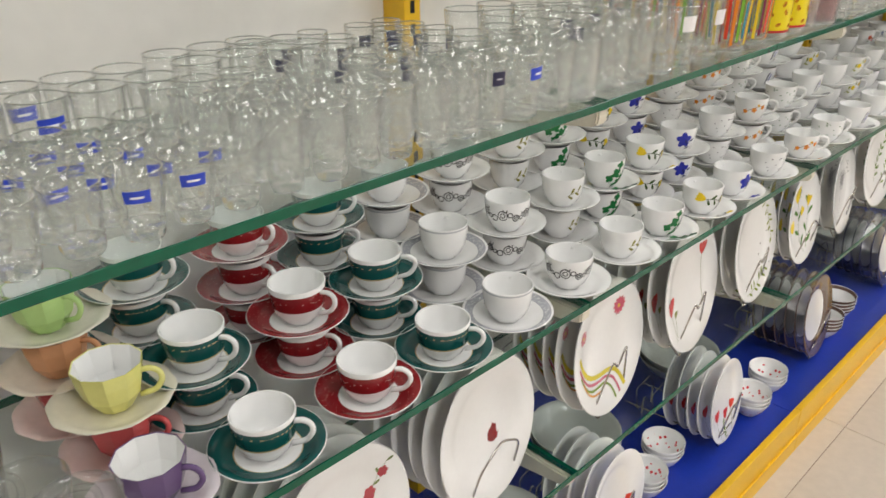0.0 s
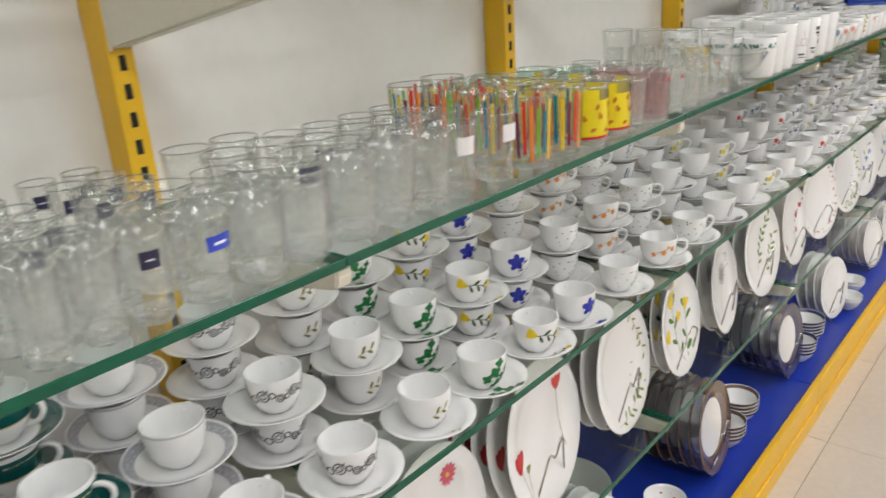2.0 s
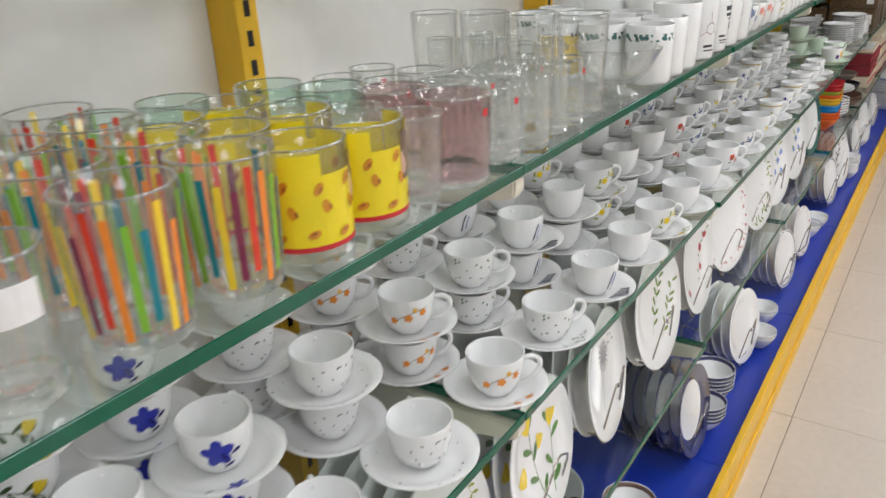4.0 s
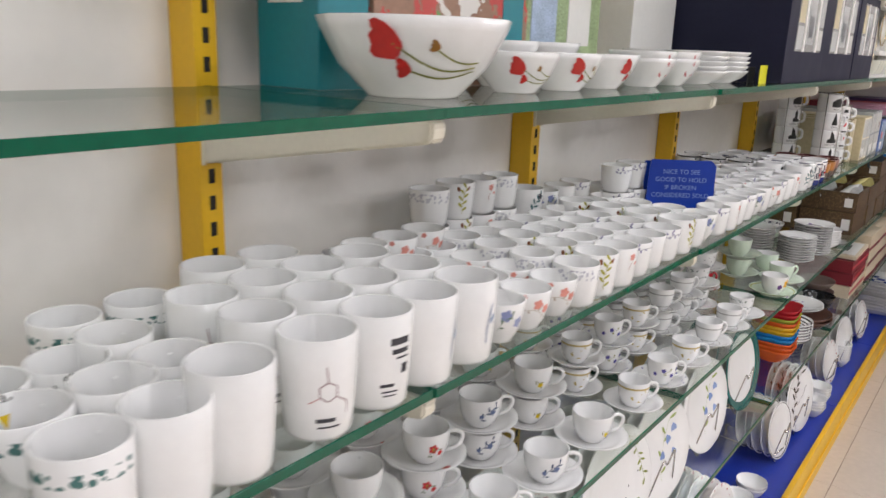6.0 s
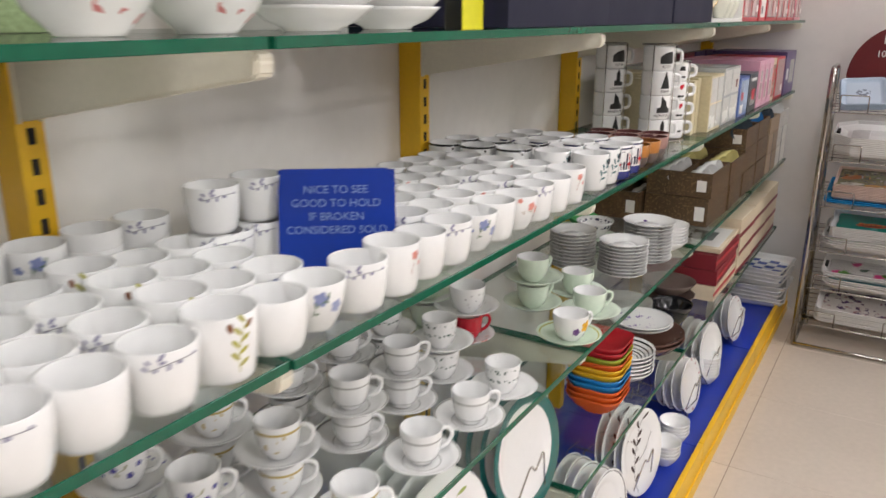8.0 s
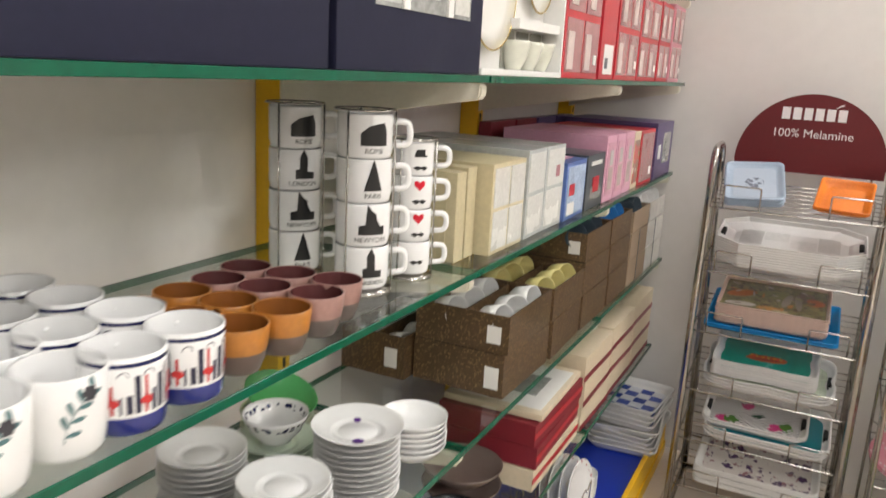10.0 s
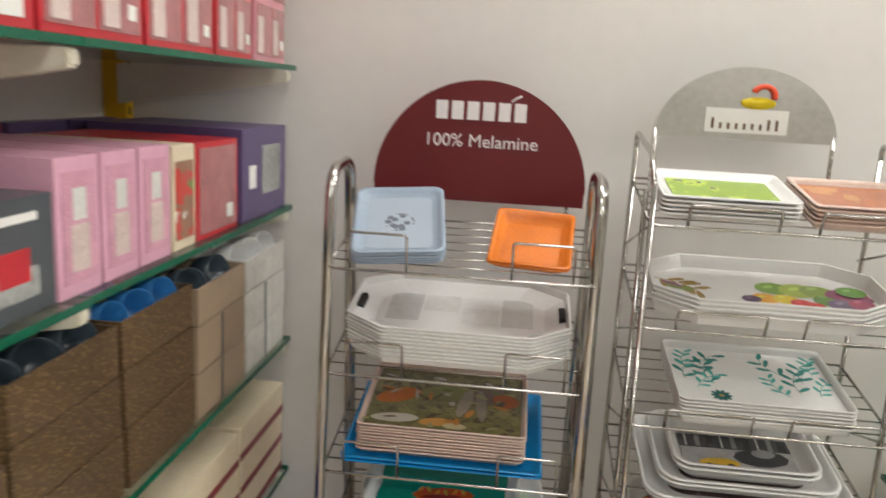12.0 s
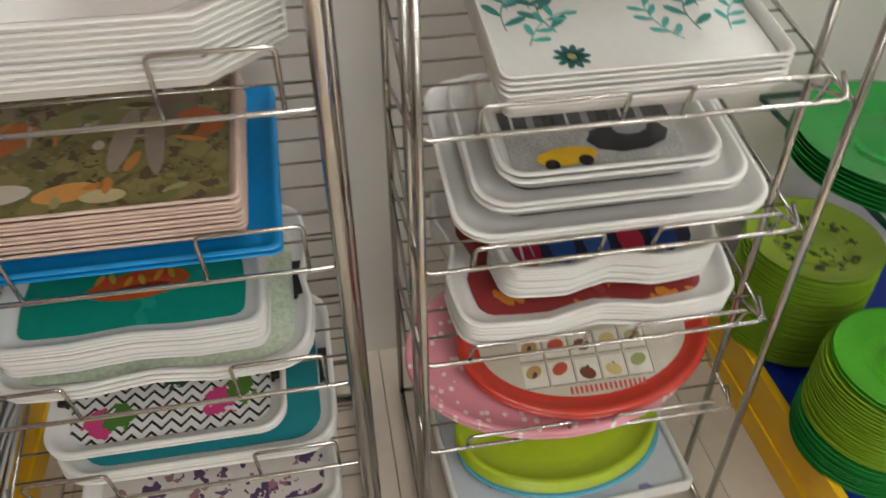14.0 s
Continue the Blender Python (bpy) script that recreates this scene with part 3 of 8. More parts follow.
def ring_band():
    out, u = [], -0.052
    for k, r in enumerate((0.0035, 0.005, 0.003, 0.0045, 0.007, 0.0035, 0.0048, 0.003, 0.006, 0.004, 0.0032, 0.005)):
        r *= 1.35
        u += r
        v = 0.036 + 0.004 * math.sin(k * 1.7)
        out += hoop(u, v, r * 0.92, 0.0017, BLACK)
        if r > 0.0062:
            out += hoop(u, v, r * 0.45, 0.0016, BLACK, n=10)
        if k % 3 == 1:
            out += hoop(u + 0.004, v + 0.010, 0.0036, 0.0014, BLACK, 160, 380, 10)
        u += r * 0.95
    return out


CUP_PRINTS = {
    "scroll": ring_band(),
    "twig": twig_of(0.006, 0.026, 0.030, 0.034, 0.003, 4, 0.014, (0.24, 0.22, 0.03)),
    "clover": clovers(0.018, 0.036, 0.0115, LEAFG) + clovers(0.038, 0.022, 0.009, LEAFG) + clovers(0.026, 0.016, 0.008, LEAFG),
    "yellow_flower": twig_of(-0.014, 0.040, 0.040, 0.020, 0.008, 7, 0.016, DLEAF, width=0.0014) + trumpet(-0.010, 0.040, 160, 0.022, YELL) + trumpet(0.034, 0.026, 60, 0.018, YELL),
    "blue_flower": bloom(0.016, 0.036, 0.019, 5, (0.03, 0.04, 0.40), None, 20, 0.7) + twig_of(0.022, 0.012, 0.030, 0.032, 0.002, 3, 0.013, (0.02, 0.02, 0.14)),
    "dots": dots_of(16, -0.04, 0.05, 0.018, 0.052, 0.0035, (0.13, 0.09, 0.12), 3),
    "branch": strip(bow(-0.024, 0.022, 0.034, 0.046, 0.005), 0.0010, (0.25, 0.14, 0.06)) + bloom(-0.016, 0.030, 0.006, 5, ORNG) + bloom(0.006, 0.034, 0.007, 5, ORNG) + bloom(0.028, 0.040, 0.006, 5, ORNG) + bloom(0.016, 0.046, 0.004, 5, (0.85, 0.50, 0.10)),
    "sprig": dots_of(20, -0.045, 0.05, 0.016, 0.054, 0.0045, (0.10, 0.20, 0.07), 5),
    "stripe": strip(bow(0.012, 0.016, 0.020, 0.048, 0.002), 0.0028, NAVY) + strip(bow(0.020, 0.020, 0.026, 0.044, 0.001), 0.0018, BLUE),
    "red_flower": bloom(0.010, 0.036, 0.009, 5, (0.65, 0.06, 0.06), (0.7, 0.4, 0.05)) + bloom(0.024, 0.026, 0.006, 5, (0.65, 0.06, 0.06)) + twig_of(0.0, 0.020, 0.020, 0.034, 0.003, 3, 0.008, (0.12, 0.2, 0.06)),
    "violet": bloom(-0.004, 0.040, 0.006, 5, VIOL) + bloom(0.018, 0.028, 0.006, 5, VIOL) + bloom(0.032, 0.042, 0.005, 5, VIOL) + bloom(-0.024, 0.030, 0.005, 5, VIOL) + twig_of(-0.004, 0.030, 0.012, 0.040, 0.002, 2, 0.007, OLIVE),
    "vine": twig_of(-0.020, 0.018, 0.034, 0.050, 0.006, 7, 0.013, (0.34, 0.36, 0.06)) + bloom(0.004, 0.036, 0.008, 5, YELL) + bloom(0.026, 0.046, 0.006, 5, YELL),
    "slate": twig_of(-0.012, 0.018, 0.020, 0.048, 0.004, 6, 0.011, (0.12, 0.15, 0.22)) + bloom(0.014, 0.038, 0.007, 5, (0.16, 0.20, 0.34)) + bloom(-0.008, 0.030, 0.005, 5, (0.16, 0.20, 0.34)),
    "twig_yellow": bloom(0.020, 0.024, 0.007, 5, YELL) + twig_of(0.006, 0.034, 0.024, 0.022, 0.003, 3, 0.008, (0.36, 0.34, 0.22)),
    "poppy": bloom(0.010, 0.038, 0.015, 5, (0.85, 0.45, 0.03), (0.6, 0.2, 0.02)) + bloom(-0.016, 0.028, 0.010, 5, PURP),
}
DISH_PRINTS = {
    "scroll": [(c, [(u + 0.056, v) for u, v in p]) for c, p in hoop(0, 0, 0.006, 0.0011, BLACK) + hoop(0.001, 0.013, 0.004, 0.001, BLACK) + hoop(0.0, -0.012, 0.005, 0.001, BLACK) + hoop(0.0, -0.012, 0.002, 0.001, BLACK) + hoop(-0.004, 0.023, 0.005, 0.001, BLACK) + hoop(-0.005, -0.023, 0.004, 0.001, BLACK) + hoop(0, 0, 0.0028, 0.001, BLACK)],
    "twig": twig_of(0.050, 0.006, 0.062, 0.012, 0.002, 3, 0.008, (0.24, 0.22, 0.03)),
    "clover": clovers(0.050, 0.014, 0.011, LEAFG) + clovers(0.054, -0.006, 0.008, LEAFG),
    "yellow_flower": trumpet(0.052, 0.018, 60, 0.014, YELL) + twig_of(0.052, -0.016, 0.054, 0.014, 0.003, 4, 0.010, DLEAF),
    "blue_flower": bloom(0.054, 0.010, 0.012, 5, (0.03, 0.04, 0.40), None, 0, 0.6) + blob(0.052, -0.014, -60, 0.010, 0.004, (0.02, 0.02, 0.14), 1.4),
    "branch": bloom(0.056, 0.0, 0.006, 5, ORNG) + bloom(0.050, 0.022, 0.006, 5, ORNG) + strip(bow(0.056, -0.02, 0.046, 0.03, 0.004), 0.001, (0.25, 0.14, 0.06)),
    "red_flower": bloom(0.056, 0.008, 0.008, 5, (0.65, 0.06, 0.06)) + twig_of(0.054, -0.014, 0.056, 0.004, 0.002, 2, 0.007, (0.12, 0.2, 0.06)),
    "stripe": [(c, [(0.97 * u - 0.24 * v, 0.24 * u + 0.97 * v) for u, v in p]) for q in range(6) for c, p in strip(bow(0.036 + 0.001 * q, -0.015 + 0.007 * q, 0.068 - 0.002 * q, -0.010 + 0.006 * q, 0.003), 0.0032, NAVY)],
    "vine": twig_of(0.050, -0.030, 0.050, 0.030, -0.010, 7, 0.012, (0.34, 0.36, 0.06)) + bloom(0.056, 0.004, 0.007, 5, YELL),
    "sprig": dots_of(16, 0.040, 0.064, -0.034, 0.034, 0.0045, (0.10, 0.20, 0.07), 8),
}
PLAIN_GLAZE = set(CUP_PRINTS)


def cup(style):
    label, m, _, _ = CUPS[style]
    ob = thing("tea_cup", label + " on a saucer", "cup", "tea cups on the glass shelf")
    k = 0.86 if style in SMALL else 1.0
    facet = style in FACETED
    outer = [(0.0, 0.0), (0.021, 0.0), (0.022, 0.003), (0.030, 0.010), (0.0365, 0.026), (0.039, 0.042), (0.0405, 0.0595), (0.0402, 0.0605), (0.0385, 0.0598)]
    inner = [(0.0365, 0.042), (0.034, 0.026), (0.027, 0.011), (0.0, 0.0075)]
    if facet:
        outer = [(0.0, 0.0), (0.020, 0.0), (0.0225, 0.004), (0.033, 0.020), (0.0385, 0.042), (0.041, 0.0605), (0.0395, 0.060)]
    segs = 10 if facet else 30
    body = part("body", lathe_bm([(r * k, z) for r, z in outer], segs), M_WHITE if style in PLAIN_GLAZE else m, ob, smooth=not facet)
    if style in CUP_PRINTS:
        transfer(CUP_PRINTS[style], round_side([(r * k, z) for r, z in CUP_OUT], -12), body)
    part("lining", lathe_bm([(r * k, z) for r, z in outer[-1:] + inner], segs), M_WHITE, body, "white glazed inside", smooth=not facet)
    hp = [(0.037 * k, 0, 0.049), (0.050 * k, 0, 0.0525), (0.0605 * k, 0, 0.047), (0.0615 * k, 0, 0.036), (0.053 * k, 0, 0.022), (0.033 * k, 0, 0.015)]
    hb = tube_bm(rounded(hp, 0.012), 0.0036, 8)
    bmesh.ops.rotate(hb, verts=hb.verts, cent=(0, 0, 0), matrix=Matrix.Rotation(radians(168 if style in HIDDEN else 75), 3, "Z"))
    part("handle", hb, m if style in FACETED | {"scarlet", "mint"} else M_WHITE, ob)
    return ob


def saucer(style):
    _, _, label, m = CUPS[style]
    ob = thing("saucer", label + " under a cup", "saucer", "saucers on the glass shelf")
    k = 0.88 if style in SMALL else 1.0
    prof = [(0.0, 0.001), (0.034, 0.001), (0.035, 0.0), (0.038, 0.0), (0.0385, 0.003), (0.056, 0.0085), (0.070, 0.0165), (0.0725, 0.0185), (0.0718, 0.0195), (0.056, 0.0115), (0.040, 0.006), (0.026, 0.0055), (0.0245, 0.0045), (0.0, 0.0045)]
    wav = (10, 0.018) if style in FACETED else (0, 0)
    dish = part("dish", lathe_bm([(r * k, z) for r, z in prof], 40, wave=wav[0], amp=wav[1]), M_WHITE if style in DISH_PRINTS else m, ob)
    if style in DISH_PRINTS:
        transfer(DISH_PRINTS[style], dish_face(SAUCER_UP, -4), dish)
    return ob


def cup_stack(x, y, styles, z0=S2, turn=0.0):
    z = z0 + 0.0005
    for st in styles:
        a = turn + RND.uniform(-14, 14)
        place(("saucer", st), lambda: saucer(st), pose(x + RND.uniform(-.002, .002), y + RND.uniform(-.002, .002), z, 0, 0, a))
        place(("cup", st), lambda: cup(st), pose(x + RND.uniform(-.003, .003), y + RND.uniform(-.003, .003), z + 0.005, 0, 0, a - 20))
        z += 0.067


COLUMNS = [(0.42, "teal"), (0.58, "red"), (0.722, "teal"), (0.865, "lace"), (1.02, "scroll"), (1.18, "twig"), (1.315, "clover"), (1.465, "yellow_flower"), (1.60, "blue_flower"),
           (1.77, "dots"), (1.945, "branch"), (2.115, "sprig"), (2.29, "stripe"), (2.456, "plain"), (2.60, "vine"), (2.755, "plain"), (2.92, "plain"), (3.085, "red_flower"), (3.25, "slate"),
           (3.435, "twig_yellow"), (3.628, "gold"), (3.785, "violet"), (3.94, "gold"), (4.113, "silver"), (4.265, "silver"), (4.40, "checks")]
for y, st in COLUMNS:
    n3 = 3 if y < 2.6 else 2
    turn = {"red": -28}.get(st, -16)
    cup_stack(-0.615, y, [st], turn=turn)
    cup_stack(-0.748, y - 0.012, [st] * 2, turn=turn)
    cup_stack(-0.878, y - 0.02, [st] * n3, turn=turn)
cup_stack(-0.635, 0.285, ["purple"], turn=-20)
cup_stack(-0.742, 0.297, ["coral", "lemon"], turn=-20)
cup_stack(-0.858, 0.280, ["coral", "apricot", "pistachio"], turn=-20)
for y, st in ((4.58, "scarlet"), (4.60, "mint")):
    cup_stack(-0.80 if st == "scarlet" else -0.92, y, [st, "dots"] if st == "scarlet" else [st] * 3)
cup_stack(-0.605, 4.70, ["poppy"])
cup_stack(-0.62, 4.86, ["mint"])
cup_stack(-0.70, 4.98, ["mint"])
cup_stack(-0.76, 4.84, ["mint"] * 2)


# clear glass mugs and coloured bowls at the near end
def glass_mug():
    ob = thing("glass_mug", "clear glass mug with a looped handle on the shelf", "mug", "clear glass mugs")
    part("body", lathe_bm([(0.0, 0.004), (0.033, 0.004), (0.036, 0.012), (0.042, 0.06), (0.045, 0.085), (0.0435, 0.0855), (0.0405, 0.06), (0.034, 0.014), (0.0, 0.010)], 30), M_GLASS, ob)
    part("base", lathe_bm([(0.0, 0.0), (0.032, 0.0), (0.034, 0.003), (0.033, 0.0038), (0.0, 0.0038)], 30), M_FOOT, ob)
    part("handle", tube_bm(rounded([(0.041, 0, 0.07), (0.065, 0, 0.07), (0.068, 0, 0.04), (0.038, 0, 0.022)], 0.02), 0.004, 8), M_GLASS, ob)
    return ob


def bowl_thing(name, label, r, h, m, group="", n=1, wave=0, amp=0.0, category="bowl", prints=None):
    ob = thing(name, label, category, group)
    shell = part("shell", lathe_bm([(0.0, 0.002), (r * 0.42, 0.002), (r * 0.44, 0.0), (r * 0.48, 0.0), (r * 0.5, 0.003), (r * 0.78, h * 0.4), (r * 0.96, h * 0.85), (r, h), (r * 0.985, h * 1.01), (r * 0.93, h * 0.84), (r * 0.74, h * 0.42), (r * 0.45, h * 0.1), (0.0, h * 0.08)], 40, wave=wave, amp=amp), m, ob)
    if prints:
        transfer(prints, round_side([(r * 0.5, 0.003 - 0.002), (r * 0.79, h * 0.4), (r * 0.98, h * 0.85), (r * 1.02, h)], -20), shell)
    return ob


M_YBOWL, M_BBOWL = mat("mustard yellow plate", (0.72, 0.50, 0.03), 0.25), solid_glass("blue tinted glass", (0.35, 0.5, 0.75))
place(("gm",), glass_mug, pose(-0.66, 0.17, S2, 0, 0, 60))
place(("gm",), glass_mug, pose(-0.60, 0.20, S2, 0, 0, 30))
place(("gm",), glass_mug, pose(-0.75, 0.13, S2, 0, 0, 40))
for z in (0, 0.03):
    place(("bb",), lambda: bowl_thing("glass_bowl", "blue tinted glass bowl in a stack on the shelf", 0.07, 0.045, M_BBOWL, "tinted bowls"), pose(-0.70, 0.07, S2 + z))
place(("yb",), lambda: bowl_thing("bowl", "mustard yellow bowl stacked on blue glass", 0.08, 0.035, M_YBOWL, "tinted bowls"), pose(-0.70, 0.07, S2 + 0.065))


# ---- tumblers ----
M_LBLUE = printed("blue paper label", (0.02, 0.06, 0.55), [], 0.4)
M_LTEXT = mat("white label print", (0.85, 0.85, 0.9), 0.5)
M_LDARK = mat("dark navy label", (0.02, 0.02, 0.06), 0.4)
M_LWHITE = mat("white price label", (0.85, 0.83, 0.82), 0.5)


def patch_bm(r0, r1, h, z0, z1, a0, a1, off=0.0006, n=8):
    """A label bent round a tapered wall."""
    bm = bmesh.new()
    rows = []
    for z in (z0, z1):
        r = r0 + (r1 - r0) * z / h + off
        rows.append([bm.verts.new((r * math.cos(radians(a0 + (a1 - a0) * i / n)), r * math.sin(radians(a0 + (a1 - a0) * i / n)), z)) for i in range(n + 1)])
    for i in range(n):
        bm.faces.new((rows[0][i], rows[0][i + 1], rows[1][i + 1], rows[1][i]))
    return bm


def tumbler(label, r0, r1, h, bt, mark=None, glass=None, wave=0, amp=0.0, group="clear tumblers", stripes=None):
    glass = glass or M_GLASS
    ob = thing("tumbler", label, "tumbler", group)
    rr = lambda z: r0 + (r1 - r0) * z / h
    wt = lambda z: 0.0018 + 0.0016 * max(0.0, 1 - z / (h * 0.6))
    outer = [(rr(bt * 1.05), bt * 1.05), (rr(h * 0.5), h * 0.5), (rr(h * 0.98), h * 0.98), (r1 - 0.0004, h)]
    inner = [(r1 - 0.0016, h - 0.0004), (rr(h * 0.5) - wt(h * 0.5), h * 0.5), (rr(bt * 1.6) - wt(bt * 1.6), bt * 1.6), (rr(bt) * 0.8, bt * 1.1)]
    foot = [(0.0, 0.002), (r0 * 0.6, 0.0016), (r0 * 0.88, 0.0), (r0, 0.003), (rr(bt * 0.6), bt * 0.6), (rr(bt), bt), (rr(bt) * 0.78, bt * 1.04), (rr(bt) * 0.45, bt * 0.78), (0.0, bt * 0.7)]
    for nm, bm, gm in (("wall", lathe_bm(outer + inner, 32, wave=wave, amp=amp), glass), ("foot", lathe_bm(foot, 20, wave=wave, amp=amp), M_FOOT),
                       ("rim", tube_bm([(math.cos(i * math.pi / 16) * (r1 - 0.001), math.sin(i * math.pi / 16) * (r1 - 0.001), h) for i in range(32)], 0.0011, 6, True), M_RIM)):
        part(nm, bm, gm, ob, smooth=nm != "foot").visible_shadow = False
    if mark == "blue":
        lb = part("sticker", patch_bm(r0, r1, h, h * 0.62, h * 0.80, -28, 28), M_LBLUE, ob, "blue paper sticker")
        part("print", patch_bm(r0, r1, h, h * 0.69, h * 0.722, -14, 14, 0.0010), M_LTEXT, lb)
    elif mark == "dark":
        lb = part("sticker", patch_bm(r0, r1, h, h * 0.66, h * 0.86, -24, 24), M_LDARK, ob, "dark navy sticker")
        part("print", patch_bm(r0, r1, h, h * 0.75, h * 0.765, -9, 9, 0.0010), M_LTEXT, lb)
    elif mark == "white":
        part("sticker", patch_bm(r0, r1, h, h * 0.6, h * 0.85, -25, 25), M_LWHITE, ob, "white price sticker")
    elif mark == "red":
        part("sticker", patch_bm(r0, r1, h, h * 0.79, h * 0.87, -6, 6), M_PRED, ob, "small red sticker")
    if stripes:
        cols = stripes
        for i in range(22):
            a = i * 360 / 22
            part("stripe", patch_bm(r0, r1, h, h * (0.12 + 0.05 * (i % 3)), h * (0.80 + 0.05 * ((i * 7) % 4)), a, a + 8.5, 0.0005, 3), cols[i % len(cols)], ob)
    return ob


M_PRED = mat("red print", (0.6, 0.02, 0.03), 0.3)
STRIPES = [mat("stripe " + n, c, 0.25) for n, c in (("orange", (0.85, 0.25, 0.02)), ("green", (0.2, 0.45, 0.03)), ("teal", (0.01, 0.2, 0.25)), ("yellow", (0.85, 0.6, 0.02)), ("maroon", (0.2, 0.02, 0.06)), ("red", (0.7, 0.05, 0.02)))]
TYPES = {
    "shot": lambda m=None: tumbler("short clear tapered tumbler with a thick base" + (" and blue sticker" if m else ""), 0.0185, 0.0255, 0.066, 0.014, m),
    "flute": lambda m=None: tumbler("slim clear fluted tumbler with a thick base", 0.0175, 0.0225, 0.082, 0.015, m, wave=10, amp=0.03),
    "high": lambda m=None: tumbler("slim clear highball tumbler" + (" with a dark sticker" if m else ""), 0.0205, 0.0235, 0.088, 0.013, m),
    "old": lambda m=None: tumbler("clear straight water tumbler on the shelf" + (" with a dark sticker" if m == "dark" else ""), 0.027, 0.031, 0.088, 0.011, m),
    "six": lambda m=None: tumbler("clear ribbed water tumbler on the shelf", 0.0275, 0.0335, 0.100, 0.012, m, wave=6, amp=0.025),
    "tall": lambda m=None: tumbler("tall clear straight glass on the shelf", 0.030, 0.036, 0.138, 0.012, m),
}


def tumbler_rows(kind, y0, y1, step, xs, marks=lambda i, j: None):
    j = 0
    y = y0
    while y < y1:
        for i, x in enumerate(xs):
            mk = marks(i, j)
            a = RND.uniform(-25, 10)
            place((kind, mk), lambda: TYPES[kind](mk), pose(x + RND.uniform(-.003, .003), y + RND.uniform(-.003, .003) - 0.008 * i, S1 + 0.0005, 0, 0, a))
        y += step
        j += 1


tumbler_rows("shot", 0.05, 0.44, 0.0525, (-0.590, -0.644, -0.698, -0.752), lambda i, j: "blue" if (j in (5, 6) or (i > 0 and j > 1)) and j < 8 - i // 2 else None)
tumbler_rows("old", 0.06, 0.46, 0.064, (-0.815, -0.882), lambda i, j: "blue" if j % 3 != 2 and j < 5 else None)
tumbler_rows("flute", 0.472, 0.66, 0.0515, (-0.590, -0.640, -0.690, -0.740, -0.790))
tumbler_rows("old", 0.52, 0.66, 0.064, (-0.855, -0.922))
tumbler_rows("high", 0.68, 0.81, 0.0515, (-0.590, -0.642, -0.694, -0.746, -0.798, -0.850, -0.902), lambda i, j: "dark" if (i == 0 and j == 2) or (i > 1 and (i + j) % 2) else None)
tumbler_rows("old", 0.846, 0.98, 0.066, (-0.593, -0.662, -0.731), lambda i, j: "blue" if (i, j) == (0, 0) else None)
tumbler_rows("high", 0.84, 0.93, 0.052, (-0.795, -0.848, -0.900), lambda i, j: "dark")
tumbler_rows("six", 0.985, 1.22, 0.071, (-0.600, -0.672), lambda i, j: "dark" if (i, j) == (1, 1) else None)
tumbler_rows("six", 1.00, 1.09, 0.072, (-0.760, -0.836))
tumbler_rows("six", 1.265, 1.40, 0.090, (-0.605, -0.690), lambda i, j: "white" if i == 0 else None)
tumbler_rows("old", 1.16, 1.42, 0.075, (-0.770, -0.838), lambda i, j: "dark" if i == 0 or j == 3 else None)

M_YPRINT = mat("yellow printed sleeve", (0.84, 0.68, 0.01), 0.3, vary=0.05, scale=30)
M_DARKPHOTO = printed("dark figure print", (0.16, 0.10, 0.06), [("spot", (0.04, 0.012, 0.06), 0.012, (0.7, 0.45, 0.3), 80, 1.5)], 0.3)
M_PINKG, M_GREENG = clear_glass("pink tinted glass", (0.93, 0.82, 0.83), 0.04, 1.5, 2.6, 0.02), clear_glass("green tinted glass", (0.86, 0.94, 0.90), 0.04, 1.5, 2.6, 0.02)


def striped_glass():
    ob = tumbler("clear tumbler painted with coloured upright stripes", 0.035, 0.041, 0.112, 0.010, None, group="striped tumblers", stripes=STRIPES)
    return ob


def yellow_glass():
    ob = tumbler("clear tumbler with a yellow printed sleeve", 0.040, 0.041, 0.100, 0.013, None, group="yellow printed tumblers")
    for a0, z1 in ((-170, 0.084), (-95, 0.096), (-30, 0.078), (40, 0.098), (110, 0.086)):
        part("sleeve", patch_bm(0.040, 0.041, 0.1, 0.014, z1, a0, a0 + 68, 0.0006), M_YPRINT, ob, "yellow printed sleeve")
    part("figure", patch_bm(0.040, 0.041, 0.1, 0.045, 0.09, 18, 40, 0.0010), M_DARKPHOTO, ob)
    spots = []
    for q in range(26):
        spots += blob(-0.125 + 0.0098 * q, 0.024 + 0.019 * (q * 2 % 3) + 0.003 * (q % 2), 20 + 40 * (q % 3), 0.0125, 0.0075, (0.62, 0.27, 0.02), 1.0, 8) + blob(-0.122 + 0.0098 * q, 0.026 + 0.019 * (q * 2 % 3) + 0.003 * (q % 2), 20 + 40 * (q % 3), 0.006, 0.0030, (0.35, 0.10, 0.02), 1.0, 6)
    transfer(spots, round_side([(0.0412, 0.0), (0.0422, 0.1)]), ob)
    part("foot_band", patch_bm(0.040, 0.041, 0.1, 0.0135, 0.018, -180, 180, 0.0009, 32), M_PRED, ob)
    return ob


